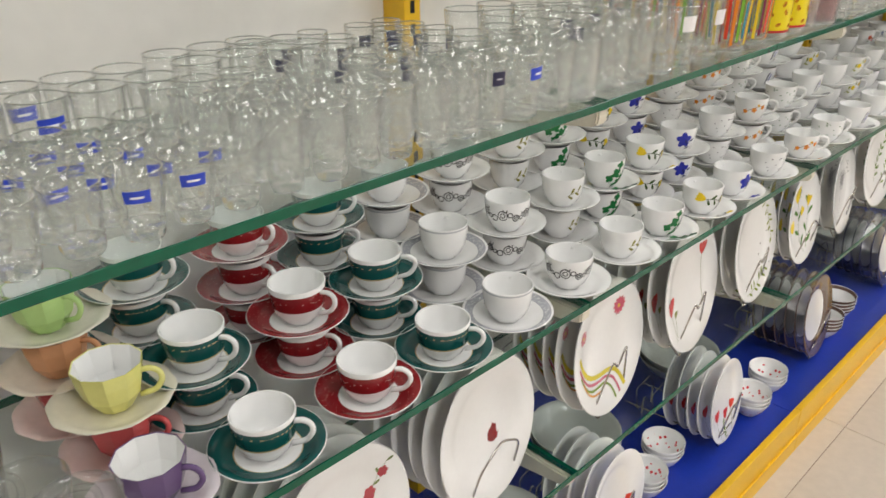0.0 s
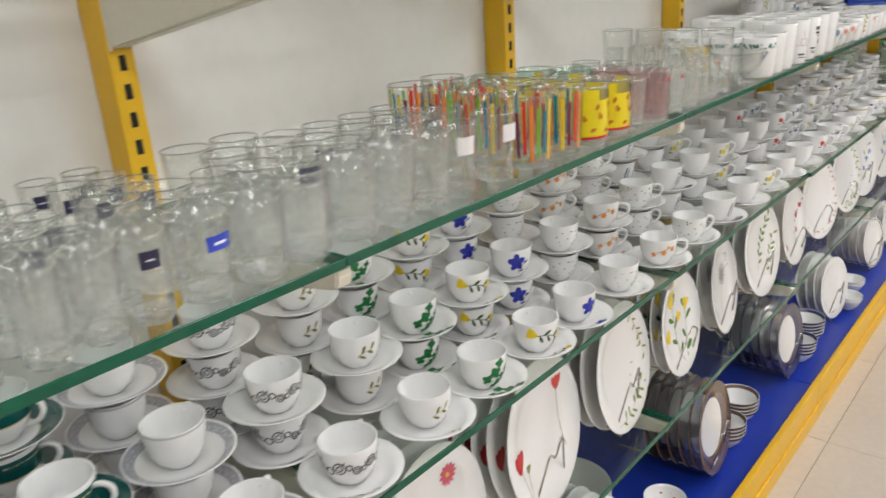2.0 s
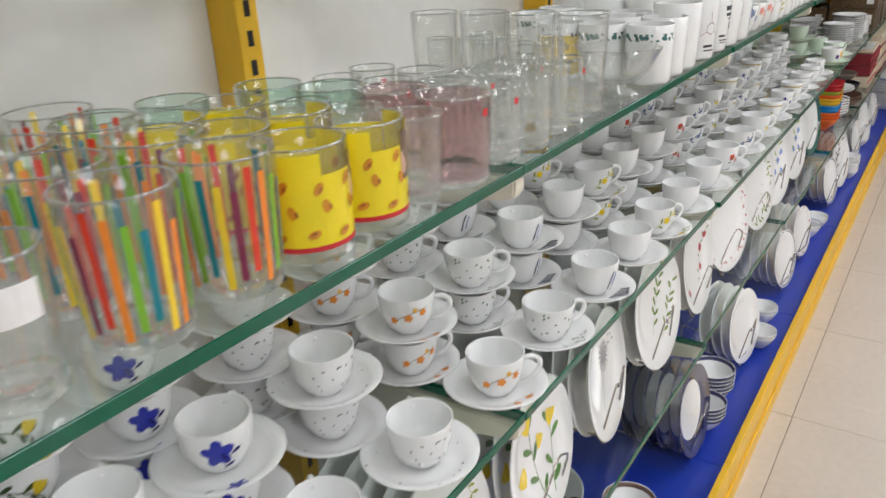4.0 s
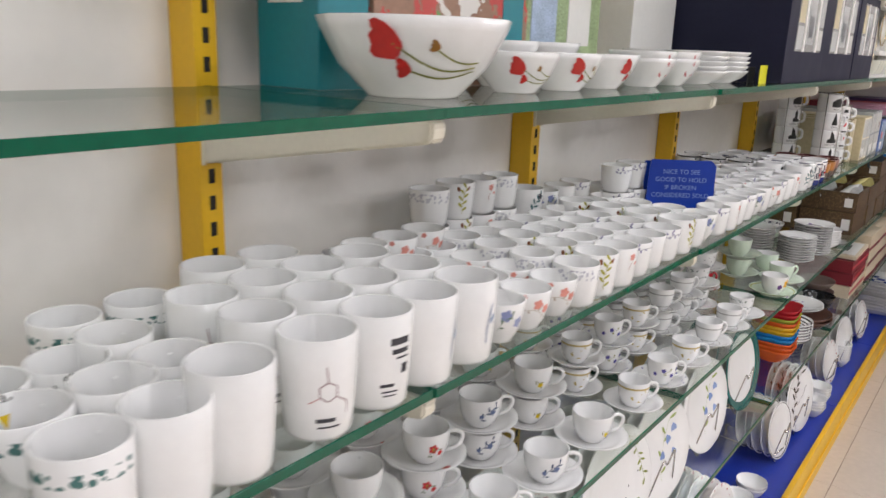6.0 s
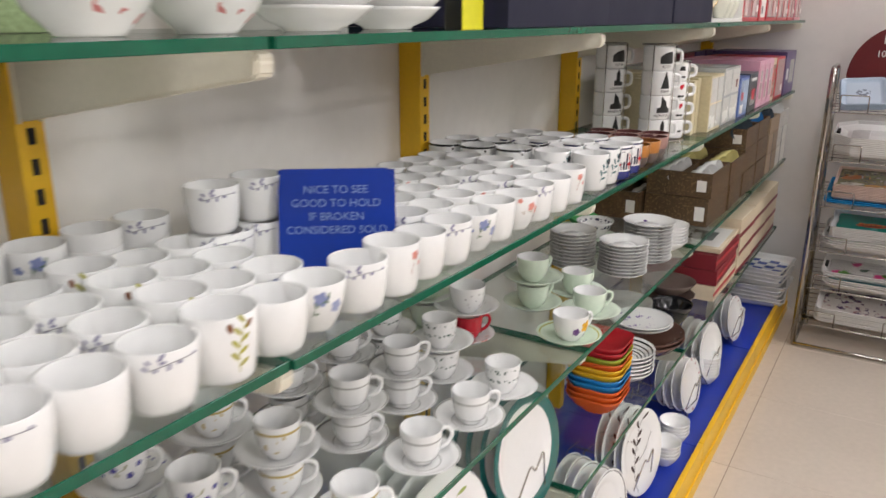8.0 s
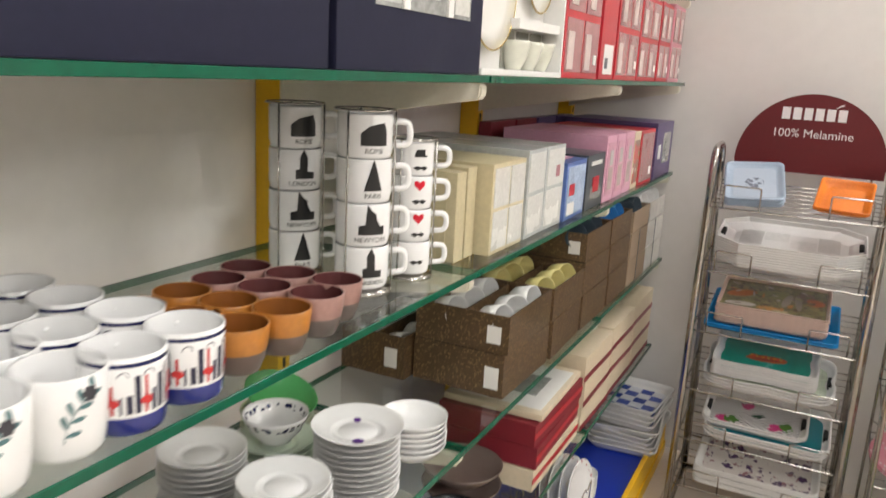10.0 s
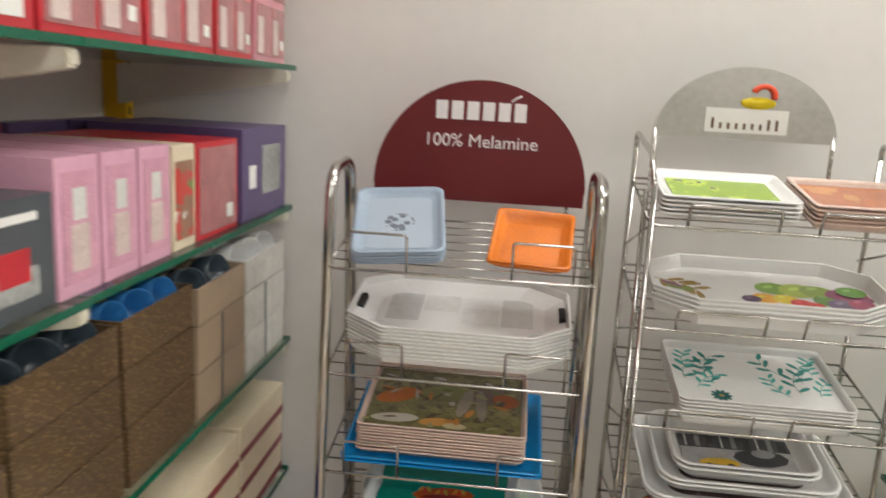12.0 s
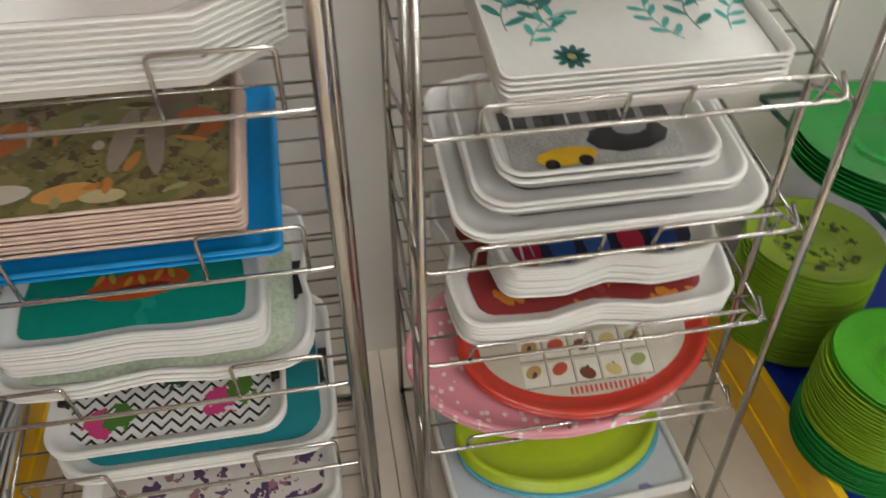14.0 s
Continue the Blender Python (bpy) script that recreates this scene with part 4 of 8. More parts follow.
for x in (-0.605, -0.695, -0.785, -0.875):
    for y in (1.445, 1.535):
        place(("striped",), striped_glass, pose(x, y - 0.1 * (x + 0.6), S1, 0, 0, RND.uniform(0, 90)))
for x in (-0.605, -0.695, -0.785):
    for y in (1.617, 1.698):
        place(("yellow",), yellow_glass, pose(x, y - 0.02 * (x + 0.6), S1, 0, 0, RND.uniform(-12, 5)))
for i, (x, y, g) in enumerate(((-0.595, 1.842, 1), (-0.675, 1.845, 1), (-0.755, 1.83, 0), (-0.835, 1.81, 0), (-0.87, 1.70, 0), (-0.88, 1.61, 0))):
    lab = "pink tinted bubbled tumbler" if g else "pale green tinted tumbler"
    place(("tint", g), lambda: tumbler(lab + " on the shelf", 0.037, 0.040, 0.095, 0.008, "red" if g else None, M_PINKG if g else M_GREENG, group="tinted tumblers"), pose(x, y, S1, 0, 0, RND.uniform(-30, 30)))
for x in (-0.600, -0.672, -0.745):
    place(("old", None), lambda: TYPES["old"](None), pose(x, 1.772, S1 + 0.0005))
tumbler_rows("old", 1.928, 2.02, 0.070, (-0.592, -0.662, -0.735, -0.808), lambda i, j: "red" if (i + j) % 2 == 0 else None)
tumbler_rows("high", 2.068, 2.13, 0.054, (-0.592, -0.646), lambda i, j: "red" if j else None)
tumbler_rows("tall", 2.185, 2.23, 0.078, (-0.598, -0.675, -0.752, -0.829), lambda i, j: None)


def fluted_dish():
    ob = thing("glass_dish", "clear fluted glass dessert dish with a wavy rim", "dish")
    part("bowl", lathe_bm([(0.0, 0.02), (0.03, 0.021), (0.05, 0.04), (0.065, 0.075), (0.0635, 0.0755), (0.048, 0.042), (0.028, 0.025), (0.0, 0.0235)], 36, wave=6, amp=0.09), M_GLASS, ob)
    part("foot", lathe_bm([(0.0, 0.0), (0.035, 0.0), (0.036, 0.004), (0.012, 0.009), (0.012, 0.0195), (0.0, 0.0195)], 30), M_FOOT, ob)
    return ob


place(("dish",), fluted_dish, pose(-0.600, 2.318, S1))
for x, y in ((-0.845, 2.288), (-0.789, 2.315), (-0.724, 2.338), (-0.738, 2.262), (-0.690, 2.268), (-0.900, 2.275), (-0.860, 2.345), (-0.800, 2.255)):
    place(("flute", None), lambda: TYPES["flute"](None), pose(x, y, S1 + 0.0005))

# ---- white mugs ----
def mug_mat(name, marks, base=WHITE):
    return printed("mug " + name, base, marks)


Q = (0.038, 0.006, 0.05)
MUGS = {
    "green_rim": ("white mug with a teal leaf band", mug_mat("green rim", [("band", 0.070, 0.082, (0.07, 0.17, 0.16), 130, 0.46)]), 0.036, 0.0395, 0.095),
    "bee": ("yellow mug with dark bees, white inside", mug_mat("bee", [("band", 0.010, 0.076, (0.78, 0.55, 0.03)), ("speck", (0.03, 0, 0.05), 0.06, BLACK, 52, 0.22)]), 0.036, 0.0395, 0.095),
    "mid": ("plain white straight mug", M_WHITE, 0.036, 0.0395, 0.098),
    "white": ("plain tall white mug", M_WHITE, 0.0365, 0.0425, 0.114),
    "name": ("tall white mug with red line drawing", mug_mat("name", [("speck", Q, 0.026, (0.6, 0.2, 0.22), 75, 0.16), ("spot", (0.039, 0.004, 0.026), 0.010, BLACK, 190, 2.6)]), 0.0365, 0.0425, 0.114),
    "block": ("tall white mug with black print", mug_mat("block", [("speck", (0.038, 0.008, 0.074), 0.016, BLACK, 62, 0.40), ("speck", (0.038, 0.0, 0.03), 0.012, (0.1, 0.1, 0.1), 150, 0.4)]), 0.0365, 0.0425, 0.114),
    "bluefig": ("tall white mug with pale blue print", mug_mat("bluefig", [("spot", (0.036, 0.016, 0.06), 0.028, (0.25, 0.35, 0.55), 80, 2.4)]), 0.0365, 0.0425, 0.114),
    "pansy": ("small white cup with blue flowers", mug_mat("pansy", [("speck", (0.036, 0.0, 0.045), 0.04, (0.15, 0.2, 0.55), 48, 0.34)]), 0.023, 0.039, 0.062),
    "rose": ("small white cup with coral flowers", mug_mat("rose", [("speck", (0.034, 0.012, 0.045), 0.034, (0.85, 0.28, 0.2), 48, 0.36)]), 0.023, 0.039, 0.062),
    "band": ("small white mug with a grey lace band", mug_mat("band", [("band", 0.046, 0.064, (0.5, 0.5, 0.56), 170, 0.45)]), 0.033, 0.039, 0.070),
    "leaf": ("small white mug with olive leaves", mug_mat("leaf", [("spot", (0.036, 0.004, 0.04), 0.026, (0.42, 0.42, 0.05), 75, 2.4), ("spot", (0.036, -0.008, 0.055), 0.012, (0.3, 0.2, 0.05), 90, 2.2)]), 0.033, 0.039, 0.074),
    "berry": ("small white mug with coral berries", mug_mat("berry", [("speck", (0.035, -0.004, 0.05), 0.032, (0.75, 0.2, 0.2), 60, 0.27)]), 0.033, 0.039, 0.071),
    "lav": ("small white cup with lavender flowers", mug_mat("lav", [("speck", (0.036, 0.006, 0.045), 0.034, (0.3, 0.28, 0.42), 85, 0.32)]), 0.031, 0.038, 0.066),
    "small": ("small plain white cup", M_WHITE, 0.031, 0.038, 0.065),
    "mono": ("white mug with a grey and teal sketch", mug_mat("mono", [("spot", (0.036, 0.0, 0.045), 0.030, (0.12, 0.26, 0.27), 70, 2.2), ("spot", (0.036, -0.004, 0.06), 0.012, BLACK, 100, 2.0)]), 0.034, 0.040, 0.078),
    "city": ("white mug printed with city emblems, navy base", mug_mat("city", [("band", 0.0, 0.020, (0.02, 0.03, 0.2)), ("band", 0.069, 0.073, NAVY)]), 0.037, 0.040, 0.078),
    "emblem": ("white mug with black tower prints", mug_mat("emblem", [("speck", (0.036, 0.0, 0.045), 0.035, BLACK, 45, 0.26), ("band", 0.072, 0.077, BLACK)]), 0.036, 0.040, 0.078),
    "amber": ("amber glazed cup with a rough grey foot", printed("amber cup glaze", (0.46, 0.18, 0.03), [("band", -0.01, 0.026, (0.13, 0.09, 0.075))], 0.3, 0.2), 0.026, 0.036, 0.056),
    "mauve": ("mauve glazed cup with a rough grey foot", printed("mauve cup glaze", (0.36, 0.20, 0.17), [("band", -0.01, 0.026, (0.13, 0.10, 0.09))], 0.3, 0.2), 0.026, 0.036, 0.056),
}
M_AMBERIN, M_MAUVEIN = mat("dark amber lining", (0.22, 0.075, 0.015), 0.25), mat("dark plum lining", (0.10, 0.03, 0.03), 0.25)


def skyline():
    """Towers, arches and a bus along a mug's side."""
    out, rd = [], random.Random(4)
    for q in range(17):
        u, hh = -0.062 + 0.0078 * q, rd.uniform(0.012, 0.042)
        col = ((0.03, 0.03, 0.06), (0.55, 0.05, 0.05), (0.10, 0.10, 0.13), (0.03, 0.03, 0.06))[q % 4]
        out += strip([(u, 0.024), (u, 0.024 + hh)], rd.uniform(0.002, 0.006), col)
        if q % 3 == 0:
            out += hoop(u + 0.003, 0.060, 0.005, 0.0010, (0.04, 0.04, 0.07), 0, 180, 8)
        if q % 4 == 1:
            out += blob(u - 0.006, 0.036, 0, 0.013, 0.009, (0.60, 0.04, 0.04))
    return out


CORAL, INKB = (0.74, 0.30, 0.25), (0.05, 0.05, 0.06)
MUG_PRINTS = {
    "pansy": bloom(0.002, 0.046, 0.010, 5, (0.24, 0.28, 0.50)) + bloom(0.024, 0.034, 0.009, 5, (0.34, 0.38, 0.58)) + bloom(-0.022, 0.038, 0.007, 5, (0.24, 0.28, 0.50)) + twig_of(-0.01, 0.024, 0.012, 0.046, 0.004, 4, 0.008, (0.13, 0.2, 0.12)),
    "rose": bloom(0.004, 0.044, 0.009, 5, CORAL) + bloom(0.020, 0.036, 0.008, 5, CORAL) + bloom(-0.020, 0.056, 0.005, 5, CORAL) + twig_of(-0.018, 0.036, 0.014, 0.028, 0.004, 3, 0.007, (0.5, 0.42, 0.35)),
    "leaf": twig_of(0.008, 0.014, 0.016, 0.066, 0.004, 8, 0.013, (0.42, 0.40, 0.05)) + blob(0.0, 0.058, 100, 0.011, 0.007, (0.25, 0.10, 0.05), 1.3) + blob(0.018, 0.060, 60, 0.010, 0.006, (0.25, 0.10, 0.05), 1.3),
    "berry": bloom(0.016, 0.056, 0.007, 5, CORAL) + bloom(0.026, 0.044, 0.004, 5, CORAL) + strip(bow(0.010, 0.030, 0.024, 0.060, 0.003), 0.0008, (0.4, 0.2, 0.15)),
    "lav": dots_of(9, -0.02, 0.03, 0.046, 0.062, 0.006, (0.28, 0.27, 0.40), 8) + strip(bow(-0.02, 0.05, 0.03, 0.056, 0.003), 0.0008, (0.2, 0.2, 0.24)),
    "name": hoop(0.012, 0.058, 0.011, 0.0011, (0.25, 0.12, 0.14), 90, 450, 6) + strip([(0.012, 0.069), (0.010, 0.086)], 0.0011, (0.25, 0.12, 0.14)) + strip([(0.021, 0.052), (0.034, 0.044), (0.036, 0.030)], 0.0011, (0.25, 0.12, 0.14)) + strip([(0.002, 0.052), (-0.010, 0.046)], 0.0011, (0.55, 0.25, 0.25))
    + strip([(-0.002, 0.026), (0.020, 0.026)], 0.0045, INKB) + strip([(0.0, 0.018), (0.026, 0.018)], 0.0022, INKB),
    "block": strip([(0.008, 0.084), (0.034, 0.084)], 0.0085, INKB) + strip([(0.010, 0.072), (0.034, 0.072)], 0.0060, INKB) + strip([(0.016, 0.064), (0.034, 0.064)], 0.0025, INKB) + strip([(0.024, 0.050), (0.034, 0.050)], 0.012, INKB)
    + strip([(-0.004, 0.032), (0.014, 0.032)], 0.0040, INKB) + strip([(-0.002, 0.024), (0.020, 0.024)], 0.0022, INKB) + strip([(0.0, 0.019), (0.018, 0.019)], 0.0018, INKB),
    "bluefig": strip(bow(0.020, 0.030, 0.028, 0.082, 0.003), 0.0022, (0.22, 0.28, 0.42)) + blob(0.026, 0.056, 60, 0.014, 0.007, (0.25, 0.32, 0.48)),
    "city": skyline(),
    "mono": twig_of(-0.012, 0.020, 0.016, 0.064, 0.006, 8, 0.014, (0.10, 0.20, 0.21)) + bloom(0.012, 0.062, 0.008, 6, INKB),
}


def mug(style):
    label, m, r0, r1, h = MUGS[style]
    ob = thing("mug" if h > 0.08 else "small_cup", label + " on the glass shelf", "mug" if h > 0.08 else "cup", "white mugs and cups")
    k = r1 - r0
    outer = [(0.0, 0.001), (r0 * 0.8, 0.001), (r0 * 0.86, 0.0), (r0 * 0.95, 0.001), (r0 + k * 0.05, 0.006), (r0 + k * 0.45, h * 0.28), (r0 + k * 0.8, h * 0.6), (r1, h - 0.001), (r1 - 0.0008, h), (r1 - 0.0022, h - 0.0008)]
    inner = [(r0 + k * 0.8 - 0.003, h * 0.6), (r0 + k * 0.45 - 0.003, h * 0.28), (r0 - 0.004, 0.010), (0.0, 0.007)]
    lin = {"amber": M_AMBERIN, "mauve": M_MAUVEIN}.get(style, M_WHITE)
    body = part("body", lathe_bm(outer, 32), M_WHITE if style in MUG_PRINTS and style != "city" else m, ob)
    if style in MUG_PRINTS:
        transfer(MUG_PRINTS[style], round_side(outer[4:8], 6), body)
    part("lining", lathe_bm(outer[-1:] + inner, 32), lin, body, "glazed inside")
    if style not in ("amber", "mauve"):
        hb = tube_bm(rounded([(r1 - 0.003, 0, h * 0.80), (r1 + 0.024, 0, h * 0.80), (r1 + 0.026, 0, h * 0.30), (r0 + 0.002, 0, h * 0.22)], 0.02), 0.0045, 8)
        bmesh.ops.rotate(hb, verts=hb.verts, cent=(0, 0, 0), matrix=Matrix.Rotation(radians(178), 3, "Z"))
        part("handle", hb, M_WHITE, ob)
    return ob


def mug_at(st, x, y, z=S1, a=None):
    place(("mug", st), lambda: mug(st), pose(x + RND.uniform(-.003, .003), y + RND.uniform(-.003, .003), z + 0.0005, 0, 0, RND.uniform(-55, -22) if a is None else a))


tall = [(2.43, ["green_rim", "green_rim", "bee"]), (2.507, ["mid", "mid", "bee"]), (2.575, ["white", "mid", "mid", "green_rim"]), (2.665, ["", "", "", "green_rim"]),
        (2.684, ["name", "name", "name"]), (2.775, ["block", "name", "block", "white"]), (2.858, ["bluefig", "white", "block", "white"]), (2.95, ["bluefig", "white", "white", "rose"])]
for y, row in tall:
    for i, st in enumerate(row):
        if st:
            mug_at(st, -0.590 - (0.077 if y < 2.6 and len(row) < 4 else 0.089) * i, y - 0.006 * i)
SMALLROW = ["pansy", "rose", "rose", "band", "leaf", "berry", "lav", "small", "lav", "leaf", "small", "pansy", "lav", "berry", "small", "lav", "pansy", "small", "rose", "lav", "small", "berry", "lav"]
y = 3.03
for j in range(22):
    st = SMALLROW[j % len(SMALLROW)]
    for i in range(5):
        s2 = st if i < 3 else ("small" if (i + j) % 3 else st)
        if (i == 4 and 3.15 < y < 3.95) or (i in (1, 2) and 3.92 < y < 4.13):
            continue
        mug_at(s2, -0.588 - 0.079 * i, y + 0.004 * i)
    y += 0.0745
# upper cups stacked at the back
for k in range(3):
    mug_at("rose", -0.862, 3.045 + 0.078 * k, S1 + 0.026)
for k, st in enumerate(("band", "leaf", "berry", "band")):
    mug_at(st, -0.918, 3.285 + 0.081 * k)
    mug_at(st, -0.916, 3.285 + 0.081 * k, S1 + 0.0715)
for k, st in enumerate(("mono", "pansy", "small", "lav")):
    mug_at("small", -0.915, 3.625 + 0.079 * k)
    mug_at(st, -0.913, 3.625 + 0.079 * k, S1 + 0.024)
for k in range(2):
    for z in (0.0, 0.0665):
        mug_at("lav", -0.83, 3.92 + 0.08 * k, S1 + z)
for j, y in enumerate((4.735, 4.815)):
    for i in range(5):
        mug_at("mono" if i < 2 else "emblem", -0.592 - 0.084 * i, y - 0.01 * i, a=-25)
for j, y in enumerate((4.875, 4.957)):
    for i in range(4):
        mug_at("city", -0.592 - 0.083 * i, y - 0.004 * i, a=-30 + 9 * i)
for x, y in ((-0.588, 5.035), (-0.588, 5.108), (-0.655, 5.022), (-0.655, 5.092), (-0.725, 5.085), (-0.728, 5.012)):
    mug_at("amber", x, y)
for x, y in ((-0.590, 5.178), (-0.606, 5.249), (-0.660, 5.162), (-0.676, 5.234), (-0.734, 5.156), (-0.746, 5.226)):
    mug_at("mauve", x, y)

# ---- writing ----
def text_bm(body, size, depth=0.0004, spacing=1.0):
    cu = bpy.data.curves.new("lettering", "FONT")
    cu.body, cu.size, cu.extrude, cu.align_x, cu.align_y, cu.resolution_u = body, size, depth, "CENTER", "CENTER", 3
    cu.space_character = spacing
    tmp = new("lettering", cu)
    me = bpy.data.meshes.new_from_object(tmp.evaluated_get(bpy.context.evaluated_depsgraph_get()))
    bpy.data.objects.remove(tmp)
    bm = bmesh.new()
    bm.from_mesh(me)
    bpy.data.meshes.remove(me)
    return bm


def lettering(body, size, m, material, parent, name="lettering"):
    bm = text_bm(body, size)
    bm.transform(m)
    return part(name, bm, material, parent, smooth=False)


# blue notice standing among the cups
M_NOTICE = mat("blue acrylic notice", (0.004, 0.040, 0.36), 0.3, vary=0.05)
M_NTEXT = mat("pale notice print", (0.24, 0.34, 0.64), 0.5)


def notice():
    ob = thing("notice", "blue folded notice standing on the cups", "sign", at=(-0.704, 4.030, S1 + 0.0005))
    ob.rotation_euler = (0, radians(-4), radians(-54))
    bm = bmesh.new()
    w, h = 0.0845, 0.146
    f = [(0, -w, 0), (0, w, 0), (0, w, h - 0.012), (0, w - 0.012, h), (0, -w + 0.008, h), (0, -w + 0.004, h * 0.8)]
    vs = [[bm.verts.new((x + dx, y, z)) for x, y, z in f] for dx in (0.0, -0.003)]
    bm.faces.new(vs[0])
    bm.faces.new(vs[1][::-1])
    for i in range(len(f)):
        bm.faces.new((vs[0][i], vs[1][i], vs[1][(i + 1) % 6], vs[0][(i + 1) % 6]))
    part("face", bm, M_NOTICE, ob, smooth=False)
    part("back", box_bm(-0.035, -w, -0.0, -0.032, w, h * 0.96), M_NOTICE, ob, smooth=False)
    base = Matrix.Translation((0.0006, 0, 0)) @ Matrix(((0, 0, 1, 0), (1, 0, 0, 0), (0, 1, 0, 0), (0, 0, 0, 1)))
    for k, line in enumerate(("NICE TO SEE", "GOOD TO HOLD", "IF BROKEN", "CONSIDERED SOLD")):
        lettering(line, 0.0162, base @ Matrix.Translation((0, 0.116 - 0.0195 * k, 0)), M_NTEXT, ob)


notice()

# ---- stacked mug towers in steel racks ----
M_TPRINT = mat("black city print", BLACK, 0.3)
M_HEART = mat("red heart print", (0.6, 0.01, 0.03), 0.3)


def emblem_bm(kind, r):
    """A small landmark silhouette bent on a mug's side, about the local x axis."""
    shapes = {
        "tower": [(-0.011, 0), (0.011, 0), (0.004, 0.012), (0.0022, 0.030), (0, 0.036), (-0.0022, 0.030), (-0.004, 0.012)],
        "arena": [(-0.016, 0), (0.016, 0), (0.016, 0.016), (0.012, 0.026), (-0.006, 0.022), (-0.016, 0.014)],
        "clock": [(-0.010, 0), (0.014, 0), (0.014, 0.008), (0.005, 0.009), (0.005, 0.026), (0, 0.036), (-0.005, 0.026), (-0.005, 0.012), (-0.010, 0.011)],
        "statue": [(-0.016, 0), (0.016, 0), (0.016, 0.010), (0.006, 0.010), (0.005, 0.024), (0.000, 0.028), (-0.006, 0.036), (-0.005, 0.024), (-0.008, 0.012), (-0.016, 0.010)],
        "heart": [(0, 0), (0.009, 0.009), (0.0095, 0.0145), (0.005, 0.017), (0, 0.013), (-0.005, 0.017), (-0.0095, 0.0145), (-0.009, 0.009)],
        "tash": [(-0.013, 0.006), (-0.006, 0.001), (0, 0.004), (0.006, 0.001), (0.013, 0.006), (0.006, 0.0085), (0, 0.007), (-0.006, 0.0085)],
        "hat": [(-0.011, 0), (0.011, 0), (0.011, 0.003), (0.007, 0.003), (0.007, 0.012), (-0.007, 0.012), (-0.007, 0.003), (-0.011, 0.003)],
    }
    bm = bmesh.new()
    grow = 1.0 if kind in ("heart", "tash", "hat") else 1.3
    f = bm.faces.new([bm.verts.new((0.0, p * grow, q * grow)) for p, q in shapes[kind]])
    bmesh.ops.triangulate(bm, faces=[f])
    for k in range(-9, 10):
        bmesh.ops.bisect_plane(bm, geom=bm.verts[:] + bm.edges[:] + bm.faces[:], plane_co=(0, 0.0026 * k + 0.0003, 0), plane_no=(0, 1, 0))
    for v in bm.verts:
        a = v.co.y / r
        v.co.x, v.co.y = r * math.cos(a), r * math.sin(a)
    return bm


def mug_tower(names, r, h, small=False):
    ob = thing("mug_tower", "small stack of white moustache and heart mugs in a wire rack" if small else "tall stack of four white city mugs in a steel rack", "mug stack", "mug towers")
    n = len(names)
    shell = [(0.0, 0.0), (r * 0.90, 0.0), (r * 0.95, 0.003), (r * 0.97, 0.008), (r, 0.014), (r, h - 0.003), (r * 0.985, h), (r * 0.95, h - 0.002), (r * 0.94, 0.01), (0.0, 0.006)]
    for k, nm in enumerate(names):
        bm = lathe_bm(shell, 32)
        mg = part("mug", bm, M_WHITE, ob, "white stacked mug")
        mg.location = (0, 0, 0.008 + k * h)
        hb = tube_bm(rounded([(r - 0.002, 0, h * 0.80), (r + 0.026, 0, h * 0.82), (r + 0.027, 0, h * 0.28), (r - 0.002, 0, h * 0.26)], 0.02, 5), 0.005, 8)
        bmesh.ops.rotate(hb, verts=hb.verts, cent=(0, 0, 0), matrix=Matrix.Rotation(radians(78), 3, "Z"))
        part("handle", hb, M_WHITE, mg)
        shapes = nm if isinstance(nm, tuple) else (nm,)
        for q, s in enumerate(shapes):
            eb = emblem_bm(s, r + 0.0008)
            eb.transform(Matrix.Translation((0, 0, h * (0.30 if len(shapes) == 1 else 0.16 + 0.42 * q))))
            part("emblem", eb, M_HEART if s == "heart" else M_TPRINT, mg, smooth=False)
        word = {"tower": "PARIS", "arena": "ROME", "clock": "LONDON", "statue": "NEWYORK"}.get(shapes[0])
        if word and not small:
            lb = text_bm(word, 0.0105, 0.0)
            lb.transform(Matrix(((0, 0, 1, r + 0.0009), (1, 0, 0, 0), (0, 1, 0, h * 0.18), (0, 0, 0, 1))))
            for v in lb.verts:
                a = v.co.y / r
                v.co.x, v.co.y = (r + 0.0009) * math.cos(a), (r + 0.0009) * math.sin(a)
            part("word", lb, M_TPRINT, mg, smooth=False)
    top = 0.008 + n * h
    for a in (-52, 60, 170):
        c, s = math.cos(radians(a)) * (r + 0.004), math.sin(radians(a)) * (r + 0.004)
        part("rack_bar", tube_bm([(c, s, 0.002), (c, s, top + 0.004)], 0.0016, 6), M_CHROME, ob)
    for z in (0.003, top + 0.004):
        part("rack_ring", tube_bm([(math.cos(i * math.pi / 16) * (r + 0.004), math.sin(i * math.pi / 16) * (r + 0.004), z) for i in range(32)], 0.0018, 6, True), M_CHROME, ob)
    part("rack_foot", lathe_bm([(0.0, 0.0), (r + 0.006, 0.0), (r + 0.006, 0.003), (0.0, 0.004)], 32), M_CHROME, ob)
    return ob


mug_tower(["clock", "statue", "tower", "arena"], 0.042, 0.0665).matrix_basis = pose(-0.655, 5.388, S1, 0, 0, -38)
mug_tower(["tower", "statue", "clock", "arena"], 0.042, 0.0665).matrix_basis = pose(-0.80, 5.408, S1, 0, 0, -34)
mug_tower([("tash",), ("tash", "heart"), ("tash", "heart"), ("tash", "hat")], 0.034, 0.0545, True).matrix_basis = pose(-0.635, 5.505, S1, 0, 0, -40)

# ---- gift boxes ----


